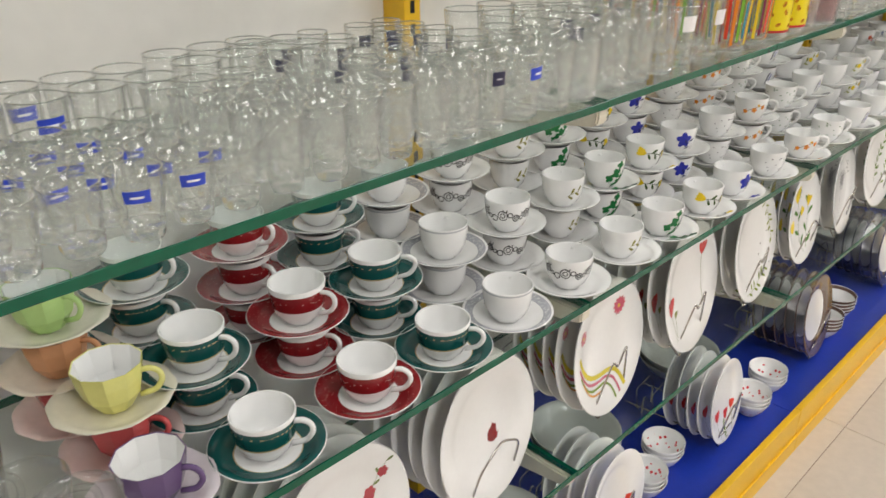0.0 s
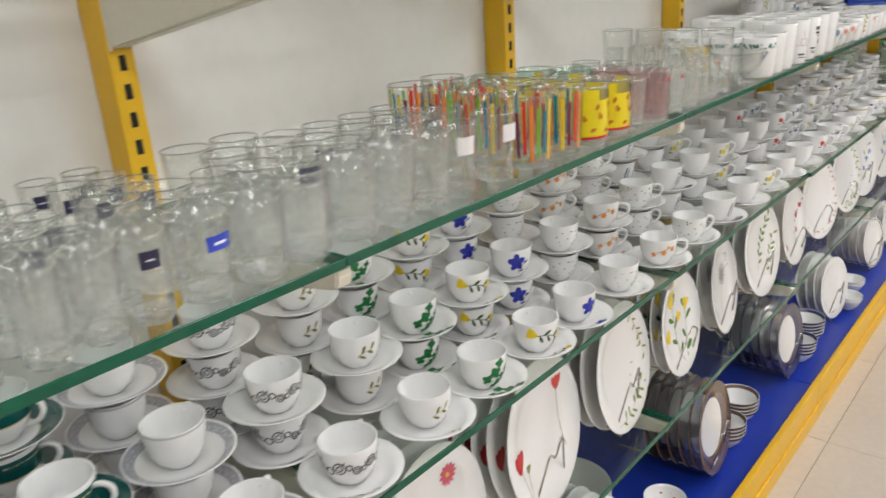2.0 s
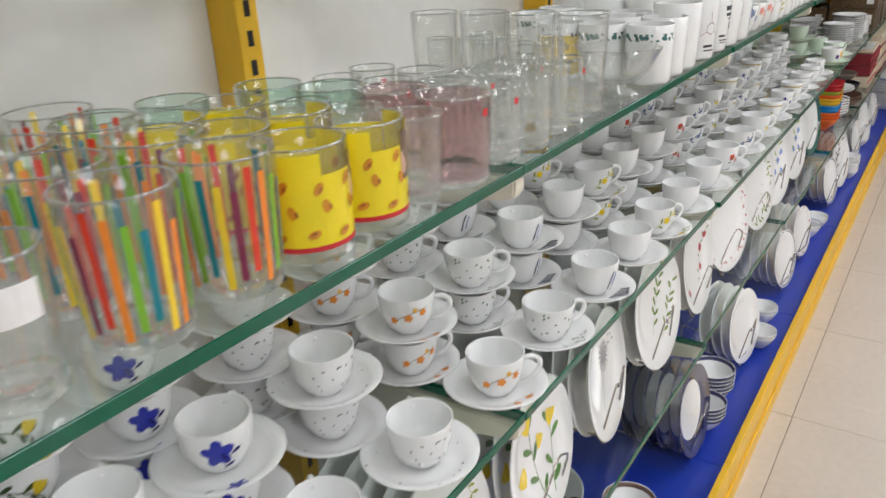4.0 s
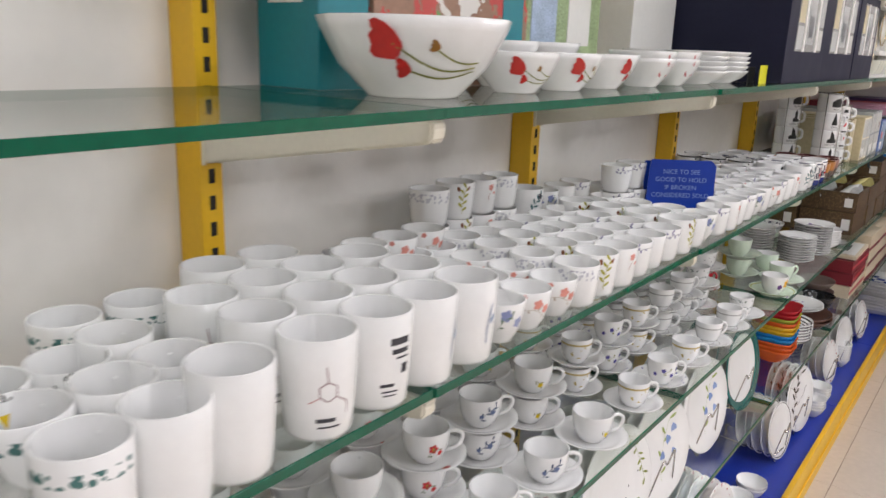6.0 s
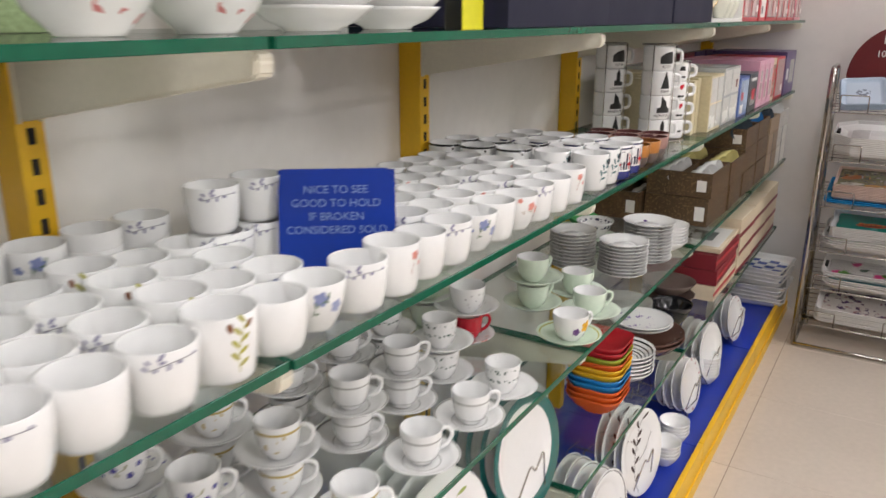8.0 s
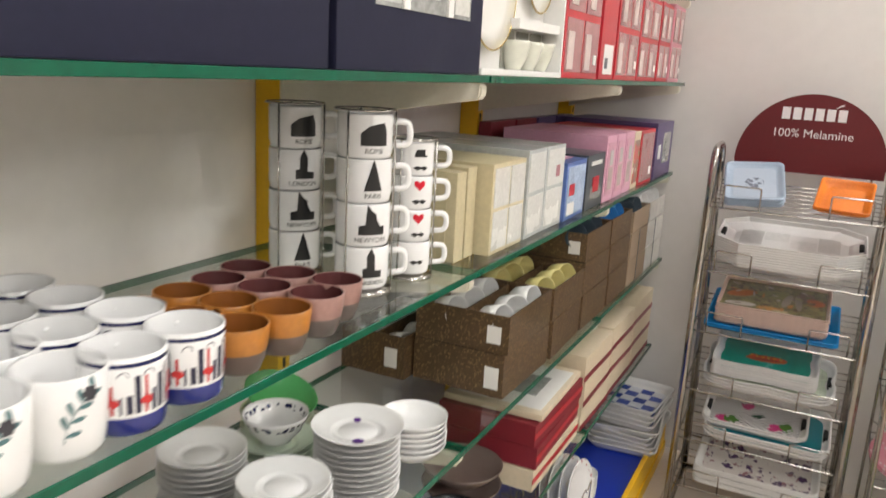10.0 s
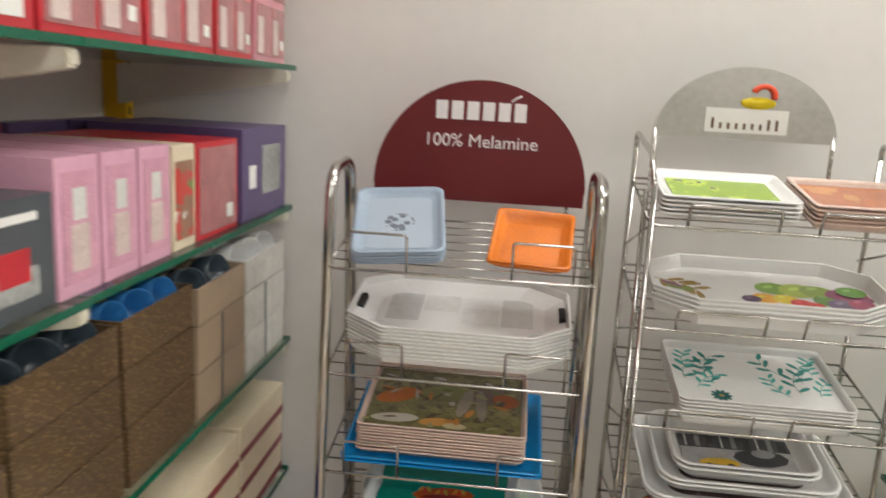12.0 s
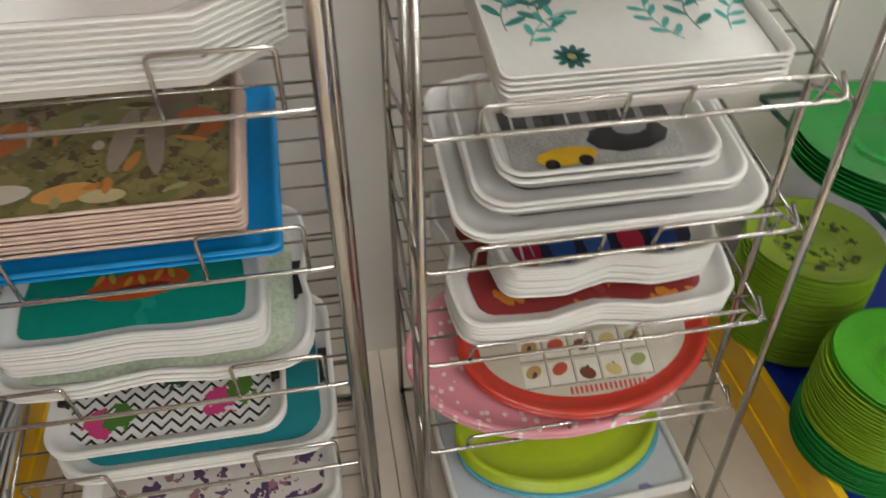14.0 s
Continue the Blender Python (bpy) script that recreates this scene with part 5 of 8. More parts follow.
def carton(name, label, x0, x1, y0, y1, z0, z1, m, windows=(), stickers=(), group="boxed ware", category="box", lid=None):
    """x1 is the aisle side. windows: (side, u0, v0, u1, v1, material); side 'x' or 'y' (the side towards the walk's start)."""
    ob = thing(name, label, category, group, at=((x0 + x1) / 2, (y0 + y1) / 2, z0))
    ob.rotation_euler = (0, 0, radians(RND.uniform(-1.6, 1.6)))
    w, d, h = (x1 - x0) / 2, (y1 - y0) / 2 - 0.0015, z1 - z0
    part("body", box_bm(-w, -d, 0.0005, w, d, h, 0.0018), m, ob, smooth=False)
    for k, (side, u0, v0, u1, v1, wm) in enumerate(windows):
        e = 0.0012 + 0.0004 * k
        if side == "x":
            bm = box_bm(w - 0.001, -d + 2 * d * u0, h * v0, w + e, -d + 2 * d * u1, h * v1)
        elif side == "y":
            bm = box_bm(-w + 2 * w * u0, -d - e, h * v0, -w + 2 * w * u1, -d + 0.001, h * v1)
        else:
            bm = box_bm(-w + 2 * w * u0, -d + 2 * d * v0, h - 0.001, -w + 2 * w * u1, -d + 2 * d * v1, h + e)
        part("printed_panel", bm, wm, ob, smooth=False)
    return ob


C_BEIGE, C_WPANEL, C_SILV = mat("beige card", (0.56, 0.49, 0.31), 0.4, vary=0.14), mat("white frosted panel", (0.66, 0.66, 0.62), 0.25, vary=0.14, scale=9), mat("clear frosted card", (0.48, 0.50, 0.49), 0.18, vary=0.16, scale=9)
C_BLUE, C_SKY = mat("blue card", (0.10, 0.17, 0.42), 0.3, vary=0.12), mat("pale blue picture", (0.40, 0.50, 0.66), 0.25, vary=0.35, scale=18)
C_DARK, C_PINK, C_PINKD = mat("charcoal card", (0.07, 0.08, 0.09), 0.3), mat("pink card", (0.66, 0.36, 0.47), 0.35, vary=0.08), mat("deep pink picture", (0.55, 0.28, 0.36), 0.3, vary=0.3, scale=22)
C_RED, C_REDW, C_CREAM = mat("red card", (0.50, 0.022, 0.035), 0.3, vary=0.08), mat("red window film", (0.40, 0.15, 0.155), 0.08, vary=0.35, scale=26, coat=0.6), mat("cream card", (0.68, 0.58, 0.42), 0.5, vary=0.08)
C_PURP, C_NAVY, C_WHITE = mat("purple card", (0.10, 0.07, 0.17), 0.35), mat("navy card", (0.012, 0.013, 0.034), 0.6, vary=0.1, spec=0.25), mat("white card", (0.80, 0.79, 0.76), 0.35, vary=0.03)
C_FILMMUG = mat("mug behind film", (0.62, 0.50, 0.47), 0.15, vary=0.25, scale=18)
C_SLOT_SHADE = mat("card slot in painted grey shade", (0.30, 0.30, 0.26), 0.6)
C_WIN = mat("grey box window", (0.30, 0.31, 0.30), 0.1, vary=0.35, scale=7, coat=0.5)
C_MAROON, C_TEALC = mat("maroon card", (0.22, 0.02, 0.03), 0.4), mat("teal card", (0.01, 0.22, 0.27), 0.35, vary=0.08)
C_POT = printed("printed cookware picture", (0.30, 0.16, 0.10), [("speck", (0, 0, 0.1), 0.3, (0.55, 0.05, 0.04), 14, 0.36), ("speck", (0, 0, 0.1), 0.3, (0.75, 0.72, 0.68), 9, 0.3), ("speck", (0, 0, 0.1), 0.3, (0.12, 0.3, 0.06), 19, 0.2)], 0.3, 0.2)

four = tuple(("x", u, v, u + 0.43, v + 0.43, C_WPANEL) for u in (0.05, 0.52) for v in (0.05, 0.52))
for y0, y1, z1 in ((5.615, 5.655, 1.315), (5.66, 5.70, 1.32)):
    carton("gift_box", "slim beige boxed set in clear film", -0.80, -0.605, y0, y1, S1, z1, C_BEIGE, (("y", 0.08, 0.06, 0.9, 0.94, C_BEIGE),))
carton("gift_box", "beige framed box with four white panels", -0.90, -0.575, 5.705, 5.875, S1, 1.325, C_BEIGE, four)
carton("gift_box", "frosted clear box with four white panels", -0.92, -0.575, 5.88, 6.00, S1, 1.338, C_SILV, (("x", 0.06, 0.05, 0.92, 0.48, C_WPANEL), ("x", 0.06, 0.53, 0.92, 0.96, C_WPANEL)))
carton("gift_box", "frosted clear box with white panels", -0.92, -0.575, 6.005, 6.13, S1, 1.338, C_SILV, (("x", 0.06, 0.05, 0.92, 0.48, C_WPANEL), ("x", 0.06, 0.53, 0.92, 0.96, C_WPANEL), ("x", 0.5, 0.62, 0.7, 0.76, C_REDW)))
carton("gift_box", "blue boxed bowl with pale picture", -0.90, -0.572, 6.14, 6.305, S1, 1.29, C_BLUE, (("x", 0.06, 0.08, 0.94, 0.92, C_SKY), ("x", 0.1, 0.08, 0.45, 0.30, C_WHITE), ("x", 0.15, 0.42, 0.42, 0.62, C_RED), ("z", 0.05, 0.1, 0.9, 0.9, C_PINK)))
carton("gift_box", "charcoal boxed set with red emblem", -0.90, -0.572, 6.31, 6.48, S1, 1.295, C_DARK, (("x", 0.22, 0.16, 0.8, 0.42, C_WIN), ("x", 0.35, 0.30, 0.7, 0.58, C_RED), ("x", 0.2, 0.8, 0.8, 0.87, C_WHITE)))
for k, y0 in enumerate((6.485, 6.59, 6.70)):
    carton("gift_box", "pink boxed mug with a window", -0.88, -0.570, y0, y0 + 0.10, S1, 1.335, C_PINK, (("x", 0.12, 0.1, 0.9, 0.9, C_PINKD), ("x", 0.30, 0.18, 0.72, 0.52, C_FILMMUG), ("x", 0.36, 0.55, 0.66, 0.78, C_WPANEL)))
carton("gift_box", "cream boxed mug with flower picture", -0.88, -0.572, 6.805, 6.90, S1, 1.33, C_CREAM, (("x", 0.1, 0.1, 0.9, 0.85, C_POT),))
carton("gift_box", "red boxed mug set", -0.88, -0.570, 6.905, 7.10, S1, 1.33, C_RED, (("x", 0.06, 0.06, 0.94, 0.94, C_REDW), ("x", 0.7, 0.15, 0.85, 0.3, C_WHITE)))
carton("gift_box", "purple boxed set with a window", -0.90, -0.565, 7.115, 7.40, S1, 1.345, C_PURP, (("x", 0.42, 0.25, 0.85, 0.8, C_WIN), ("x", 0.14, 0.35, 0.28, 0.6, C_WHITE)))
for k in range(4):
    carton("gift_box", "maroon boxed set at the back of the shelf", -0.965, -0.925, 6.5 + 0.2 * k, 6.69 + 0.2 * k, S1, 1.345, C_MAROON if k < 2 else C_PURP)

# upper shelf boxes
for y0, y1 in ((4.285, 4.725), (4.73, 5.165), (5.17, 5.605)):
    carton("dinner_set_box", "large navy dinner set box with a silvery window", -0.90, -0.568, y0, y1, T2, T2 + 0.285, C_NAVY, (("x", 0.2, 0.29, 0.88, 0.9, C_WIN), ("x", 0.215, 0.31, 0.35, 0.52, C_SILV), ("x", 0.215, 0.55, 0.35, 0.88, C_BEIGE), ("x", 0.43, 0.36, 0.62, 0.80, C_SILV), ("x", 0.47, 0.42, 0.58, 0.62, C_DARK), ("x", 0.735, 0.31, 0.86, 0.50, C_WPANEL), ("x", 0.735, 0.53, 0.86, 0.88, C_SILV), ("x", 0.36, 0.29, 0.40, 0.9, C_WHITE), ("x", 0.68, 0.29, 0.72, 0.9, C_WHITE)))
plate_box = carton("dinner_set_box", "white open-front box holding plates and bowls", -0.90, -0.62, 5.61, 6.03, T2, T2 + 0.275, C_WHITE)
for y0, y1, z0, z1 in ((-0.208, -0.200, 0.0, 0.275), (0.200, 0.208, 0.0, 0.275), (-0.200, 0.200, 0.268, 0.275)):
    part("front_wall", box_bm(0.1405, y0, z0 + 0.001, 0.186, y1, z1), C_WHITE, plate_box, smooth=False)
part("bowl_card", box_bm(0.1410, -0.020, 0.088, 0.180, 0.198, 0.106), C_WHITE, plate_box, "white card over the bowls", smooth=False)
# Flat grey panels paint the shade of the recesses behind the bowls
for y0 in (-0.014, 0.058, 0.130):
    part("bowl_slot_shade", box_bm(0.1402, y0, 0.014, 0.1416, y0 + 0.062, 0.086), C_SLOT_SHADE, plate_box, "card slot in painted grey shade", smooth=False)


def box_plate(y, z, r):
    ob = thing("boxed_plate", "white plate with a gilt rim shown upright in a box", "plate", "boxed dinnerware", at=(-0.612, y, z))
    bm = lathe_bm([(0.0, 0.0), (r * 0.6, 0.0), (r * 0.66, 0.002), (r, 0.012), (r, 0.0145), (r * 0.66, 0.005), (0.0, 0.003)], 40)
    bm.transform(Matrix.Rotation(radians(90), 4, "Y"))
    part("dish", bm, printed("gilt rim plate", (0.78, 0.77, 0.72), [("ring", 0.0, 0.001, WHITE)], 0.12), ob)
    part("gilt_rim", tube_bm([(0.0135, math.cos(i * math.pi / 20) * r, math.sin(i * math.pi / 20) * r) for i in range(40)], 0.002, 6, True), mat("gilt line", (0.55, 0.42, 0.18), 0.25, 0.8), ob)


box_plate(5.715, T2 + 0.140, 0.096)
box_plate(5.945, T2 + 0.196, 0.070)
M_BW = mat("ivory bowl glaze", (0.72, 0.72, 0.62), 0.15)
for y in (5.838, 5.910, 5.982):
    place(("boxbowl",), lambda: bowl_thing("boxed_bowl", "small ivory bowl in a white gift box", 0.0325, 0.055, M_BW, "boxed dinnerware"), pose(-0.606, y, T2 + 0.012))
carton("box_tray", "white card front lip of a plate box", -0.619, -0.570, 5.612, 6.028, T2, T2 + 0.011, C_WHITE)
for y0, y1, hh in ((6.035, 6.30, 0.28), (6.315, 6.46, 0.27), (6.465, 6.72, 0.27), (6.73, 6.98, 0.245), (6.985, 7.18, 0.25), (7.185, 7.405, 0.26)):
    mm = C_RED if y0 < 7.18 else mat("rose card", (0.60, 0.25, 0.30), 0.35)
    ww = [("x", 0.04, 0.05, 0.48, 0.46, C_REDW), ("x", 0.52, 0.05, 0.96, 0.46, C_REDW), ("x", 0.04, 0.52, 0.48, 0.95, C_REDW), ("x", 0.52, 0.52, 0.96, 0.95, C_REDW)]
    if 6.31 < y0 < 6.33:
        ww = [("x", 0.22, 0.05, 0.86, 0.32, C_WHITE), ("x", 0.3, 0.1, 0.5, 0.2, C_DARK)]
    else:
        ww += [("x", 0.08, 0.07, 0.24, 0.36, C_FILMMUG), ("x", 0.56, 0.07, 0.72, 0.36, C_FILMMUG), ("x", 0.82, 0.12, 0.90, 0.20, C_WHITE), ("x", 0.10, 0.56, 0.26, 0.84, C_FILMMUG), ("x", 0.60, 0.56, 0.76, 0.84, C_FILMMUG)]
    carton("mug_set_box", "red boxed mug set with clear windows", -0.88, -0.570, y0, y1, T2, T2 + hh, mm, ww)

# upper shelf, nearer bays: teal cookware cartons and opal bowls
carton("cookware_box", "teal cookware carton with food pictures", -0.96, -0.83, 2.92, 3.02, T2, T2 + 0.26, C_TEALC, (("y", 0.2, 0.45, 0.75, 0.85, C_WHITE), ("x", 0.05, 0.5, 0.9, 0.9, C_WHITE)))
carton("cookware_box", "cookware carton printed with food and pans", -0.96, -0.83, 3.025, 3.46, T2, T2 + 0.27, C_POT, (("x", 0.80, 0.0, 0.96, 1.0, C_TEALC),))
carton("cookware_box", "cookware carton printed with vegetables", -0.96, -0.85, 3.47, 3.80, T2, T2 + 0.25, mat("vegetable picture", (0.32, 0.42, 0.22), 0.35, vary=0.5, scale=14), (("x", 0.1, 0.3, 0.4, 0.8, C_SKY), ("x", 0.55, 0.3, 0.85, 0.7, C_WHITE)))
carton("cookware_box", "white ribbed carton against the back panel", -0.96, -0.86, 4.0, 4.27, T2, T2 + 0.26, C_WHITE)


def tulips(k):
    red, stem = (0.58, 0.03, 0.025), (0.24, 0.24, 0.05)
    out = strip(bow(-0.062 * k, 0.066 * k, 0.075 * k, 0.040 * k, -0.016 * k), 0.0024 * k, stem) + strip(bow(-0.045 * k, 0.036 * k, 0.080 * k, 0.036 * k, -0.010 * k), 0.0022 * k, stem) + strip(bow(-0.004 * k, 0.062 * k, 0.080 * k, 0.046 * k, -0.008 * k), 0.0020 * k, stem)
    out += trumpet(-0.048 * k, 0.062 * k, 165, 0.050 * k, red) + blob(-0.052 * k, 0.054 * k, 150, 0.046 * k, 0.034 * k, red) + trumpet(-0.036 * k, 0.036 * k, 175, 0.026 * k, red) + trumpet(0.004 * k, 0.062 * k, 165, 0.016 * k, (0.30, 0.14, 0.03))
    return out


place(("bigbowl",), lambda: bowl_thing("serving_bowl", "large white scalloped bowl with red tulips", 0.126, 0.098, M_WHITE, "tulip bowls", wave=28, amp=0.020, prints=tulips(1.0)), pose(-0.70, 2.965, T2 + 0.0005, 0, 0, -16))
for k, (x, y) in enumerate(((-0.68, 3.185), (-0.80, 3.17), (-0.68, 3.330), (-0.80, 3.325), (-0.68, 3.475), (-0.80, 3.475))):
    place(("midbowl",), lambda: bowl_thing("bowl", "white scalloped bowl with a red tulip", 0.068, 0.060, M_WHITE, "tulip bowls", wave=22, amp=0.012, prints=tulips(0.58)), pose(x, y, T2 + 0.0005, 0, 0, 10 * k))
    if k % 2:
        copy_thing(CACHE[("midbowl",)], pose(x, y, T2 + 0.018, 0, 0, 40 * k))
place(("redbowl",), lambda: bowl_thing("serving_bowl", "white bowl with scattered red blossoms", 0.13, 0.095, printed("blossom bowl", WHITE, [("speck", (0.08, -0.08, 0.06), 0.11, (0.6, 0.12, 0.12), 34, 0.32)]), "blossom bowls"), pose(-0.87, 2.14, T2 + 0.0005))
copy_thing(CACHE[("redbowl",)], pose(-0.82, 1.60, T2 + 0.0005))
SQM = printed("square bowl", WHITE, [("speck", (0.05, -0.02, 0.04), 0.05, (0.6, 0.2, 0.2), 50, 0.3)])
for k, y in enumerate((3.66, 3.80)):
    for z in range(2):
        place(("sqbowl",), lambda: bowl_thing("bowl", "white squared bowl with pink flowers in a stack", 0.066, 0.055, SQM, "opal bowls", wave=4, amp=0.06), pose(-0.68, y, T2 + 0.0005 + 0.014 * z, 0, 0, 45))
for k, (x, y) in enumerate(((-0.68, 3.97), (-0.79, 3.98), (-0.68, 4.13))):
    for z in range(5):
        place(("sqdish",), lambda: bowl_thing("dish", "white squared dish in a stack", 0.072, 0.030, M_WHITE, "opal dishes", wave=4, amp=0.08, category="dish"), pose(x, y, T2 + 0.0005 + 0.011 * z, 0, 0, 45 + RND.uniform(-4, 4)))
M_TAGY, M_TAGK = mat("yellow tag", (0.75, 0.72, 0.02), 0.4), mat("black tag", BLACK, 0.4)
tag = thing("shelf_tag", "yellow and black folded tag on the glass shelf", "tag", at=(-0.60, 4.235, T2))
part("card", box_bm(-0.001, -0.03, 0.0, 0.001, 0.03, 0.045), M_TAGY, tag, smooth=False)
part("fold", box_bm(-0.03, -0.032, 0.0, -0.028, 0.028, 0.04), M_TAGK, tag, smooth=False)
for y0 in (6.2, 6.75):
    carton("set_box", "dark boxed set on the top shelf", -0.9, -0.62, y0, y0 + 0.4, T3, T3 + 0.25, C_DARK)

# ---- stacks of dishes and brown cartons on the cup shelf ----
def dish_stack(x, y, n, r, h, pitch, m, label, z0=S2, key=None, cap=None):
    key = key or ("dish", label)
    for k in range(n):
        place(key, lambda: bowl_thing("side_plate", label, r, h, m, "stacked dishes", category="plate"), pose(x + RND.uniform(-.002, .002), y + RND.uniform(-.002, .002), z0 + 0.0005 + k * pitch, 0, 0, RND.uniform(0, 360)))
    return z0 + n * pitch


M_PURPD = printed("purple dot saucer", WHITE, [("spot", (0.02, -0.03, 0.006), 0.011, (0.10, 0.03, 0.22), 40, 0.6), ("spot", (-0.02, 0.03, 0.008), 0.008, (0.10, 0.03, 0.22), 40, 0.6)])
dish_stack(-0.80, 5.19, 11, 0.066, 0.016, 0.0098, M_WHITE, "white rimmed side plate in a tall stack")
dish_stack(-0.655, 5.20, 10, 0.068, 0.016, 0.0095, M_WHITE, "white side plate in a tall stack")
zt = dish_stack(-0.635, 5.36, 11, 0.070, 0.014, 0.0098, M_WHITE, "white ribbed saucer in a tall stack")
place(("pd",), lambda: bowl_thing("side_plate", "white plate with purple spots on a stack", 0.075, 0.016, M_PURPD, "stacked dishes", category="plate"), pose(-0.635, 5.36, zt + 0.002, 0, 0, 0))
dish_stack(-0.62, 5.52, 6, 0.062, 0.03, 0.010, M_WHITE, "white bowl in a stack")
zt = dish_stack(-0.80, 5.36, 5, 0.068, 0.016, 0.010, CUPS["mint"][1], "pale green plate in a stack")
place(("nb",), lambda: bowl_thing("bowl", "white bowl with a navy border on green plates", 0.056, 0.05, printed("navy border bowl", WHITE, [("band", 0.033, 0.043, NAVY, 110, 0.45)]), "stacked dishes"), pose(-0.80, 5.36, zt + 0.002))
place(("gp",), lambda: bowl_thing("bowl", "green glazed bowl leaning at the back", 0.07, 0.03, mat("leaf green glaze", (0.10, 0.42, 0.14), 0.15), "stacked dishes"), pose(-0.885, 5.47, S2 + 0.05, 0, 20, 0))
dish_stack(-0.885, 5.47, 4, 0.068, 0.016, 0.010, CUPS["mint"][1], "pale green plate in a stack", key=("dish", "pale green plate in a stack"))
M_GREYP = mat("grey stoneware", (0.42, 0.41, 0.38), 0.2)
for k in range(8):
    place(("greyp",), lambda: bowl_thing("dinner_plate", "grey white dinner plate in a stack", 0.10, 0.018, M_GREYP, "stacked grey plates", category="plate"), pose(-0.80, 5.70, S3 + 0.0005 + 0.011 * k))

C_BROWN = printed("dark brown woven card", (0.085, 0.048, 0.020), [("speck", (0, 0, 0), 3.0, (0.23, 0.145, 0.06), 150, 0.30)], 0.55, 0.3)
C_BROWN2 = mat("light brown card", (0.30, 0.22, 0.15), 0.5, vary=0.2, scale=20)


def open_carton(x0, x1, y0, y1, z0, z1, m, goods, label):
    """A carton without lid with cups lying in it."""
    ob = thing("open_carton", label, "carton", "brown cartons", at=((x0 + x1) / 2, (y0 + y1) / 2, z0))
    w, d, h, t = (x1 - x0) / 2, (y1 - y0) / 2 - 0.002, z1 - z0, 0.004
    part("bottom", box_bm(-w, -d, 0.0005, w, d, 0.006), m, ob, smooth=False)
    for nm, b in (("front", (w - t, -d, 0.006, w, d, h)), ("back", (-w, -d, 0.006, -w + t, d, h)), ("side", (-w + t, -d, 0.006, w - t, -d + t, h)), ("side", (-w + t, d - t, 0.006, w - t, d, h)), ("divider", (-t / 2, -d + t, 0.006, t / 2, d - t, h * 0.92))):
        part(nm, box_bm(*b), m, ob, smooth=False)
    part("price_label", box_bm(w - 0.05, -d - 0.0012, h * 0.25, w - 0.018, -d + 0.0005, h * 0.7), C_WHITE, ob, "white price label", smooth=False)
    for i in range(2):
        for j in range(max(1, round(2 * d / 0.095))):
            gy = y0 + (j + 0.5) * (y1 - y0) / max(1, round(2 * d / 0.095))
            gx = (x0 + x1) / 2 + (w / 2) * (1 if i else -1)
            if goods:
                place(("boxcup", goods.name), lambda: box_cup(goods), pose(gx, gy, z0 + 0.018 + 0.038, 78, 0, 70 + 12 * RND.uniform(-1, 1)))


def box_cup(m):
    ob = thing("packed_cup", "glazed cup lying in an open carton", "cup", "packed cups")
    part("body", lathe_bm([(0.0, -0.03), (0.024, -0.03), (0.034, -0.015), (0.037, 0.03), (0.035, 0.03), (0.032, -0.012), (0.0, -0.025)], 26), m, ob)
    part("handle", tube_bm(rounded([(0.034, 0, 0.02), (0.054, 0, 0.02), (0.054, 0, -0.008), (0.032, 0, -0.012)], 0.014), 0.0035, 8), m, ob)
    return ob


G_WHITE, G_YEL, G_BLUE, G_DARK = mat("packed white", (0.82, 0.82, 0.80), 0.15), mat("packed pale yellow", (0.70, 0.62, 0.26), 0.15), mat("packed blue", (0.04, 0.20, 0.50), 0.15), mat("packed slate", (0.06, 0.08, 0.10), 0.15)
LB = "dark brown woven-look carton of cups on the shelf"
carton("cup_carton", "closed dark brown woven-look carton", -0.79, -0.57, 5.83, 6.10, S2, S2 + 0.098, C_BROWN, (("y", 0.80, 0.2, 0.95, 0.7, C_WHITE),), category="carton")
open_carton(-0.79, -0.568, 5.83, 6.10, S2 + 0.100, S2 + 0.185, C_BROWN, G_WHITE, LB)
open_carton(-0.965, -0.80, 5.80, 6.08, S2, S2 + 0.10, C_BROWN, G_WHITE, LB)
for y0, y1, g in ((6.11, 6.36, G_YEL), (6.37, 6.62, G_DARK), (6.63, 6.88, G_BLUE)):
    carton("cup_carton", "closed dark brown woven-look carton", -0.80, -0.566, y0, y1, S2, S2 + 0.098, C_BROWN, category="carton")
    if g is G_YEL:
        open_carton(-0.80, -0.566, y0, y1, S2 + 0.100, S2 + 0.180, C_BROWN, g, LB)
    else:
        carton("cup_carton", "closed dark brown woven-look carton", -0.80, -0.568, y0, y1, S2 + 0.100, S2 + 0.19, C_BROWN, category="carton")
        open_carton(-0.81, -0.57, y0, y1, S2 + 0.192, S2 + 0.27, C_BROWN, g, LB)
for k, (y0, y1, mm, g) in enumerate(((6.89, 7.13, C_BROWN2, G_DARK), (7.14, 7.40, mat("patterned white card", (0.62, 0.60, 0.56), 0.45, vary=0.3, scale=30), G_WHITE))):
    for q in range(2):
        carton("cup_carton", "tied light carton of cups", -0.80, -0.565, y0, y1, S2 + 0.092 * q, S2 + 0.092 * q + 0.09, mm, (("x", 0.47, 0, 0.5, 1, C_DARK),), category="carton")
    open_carton(-0.80, -0.565, y0, y1, S2 + 0.185, S2 + 0.255, mm, g, "light brown open carton of cups")

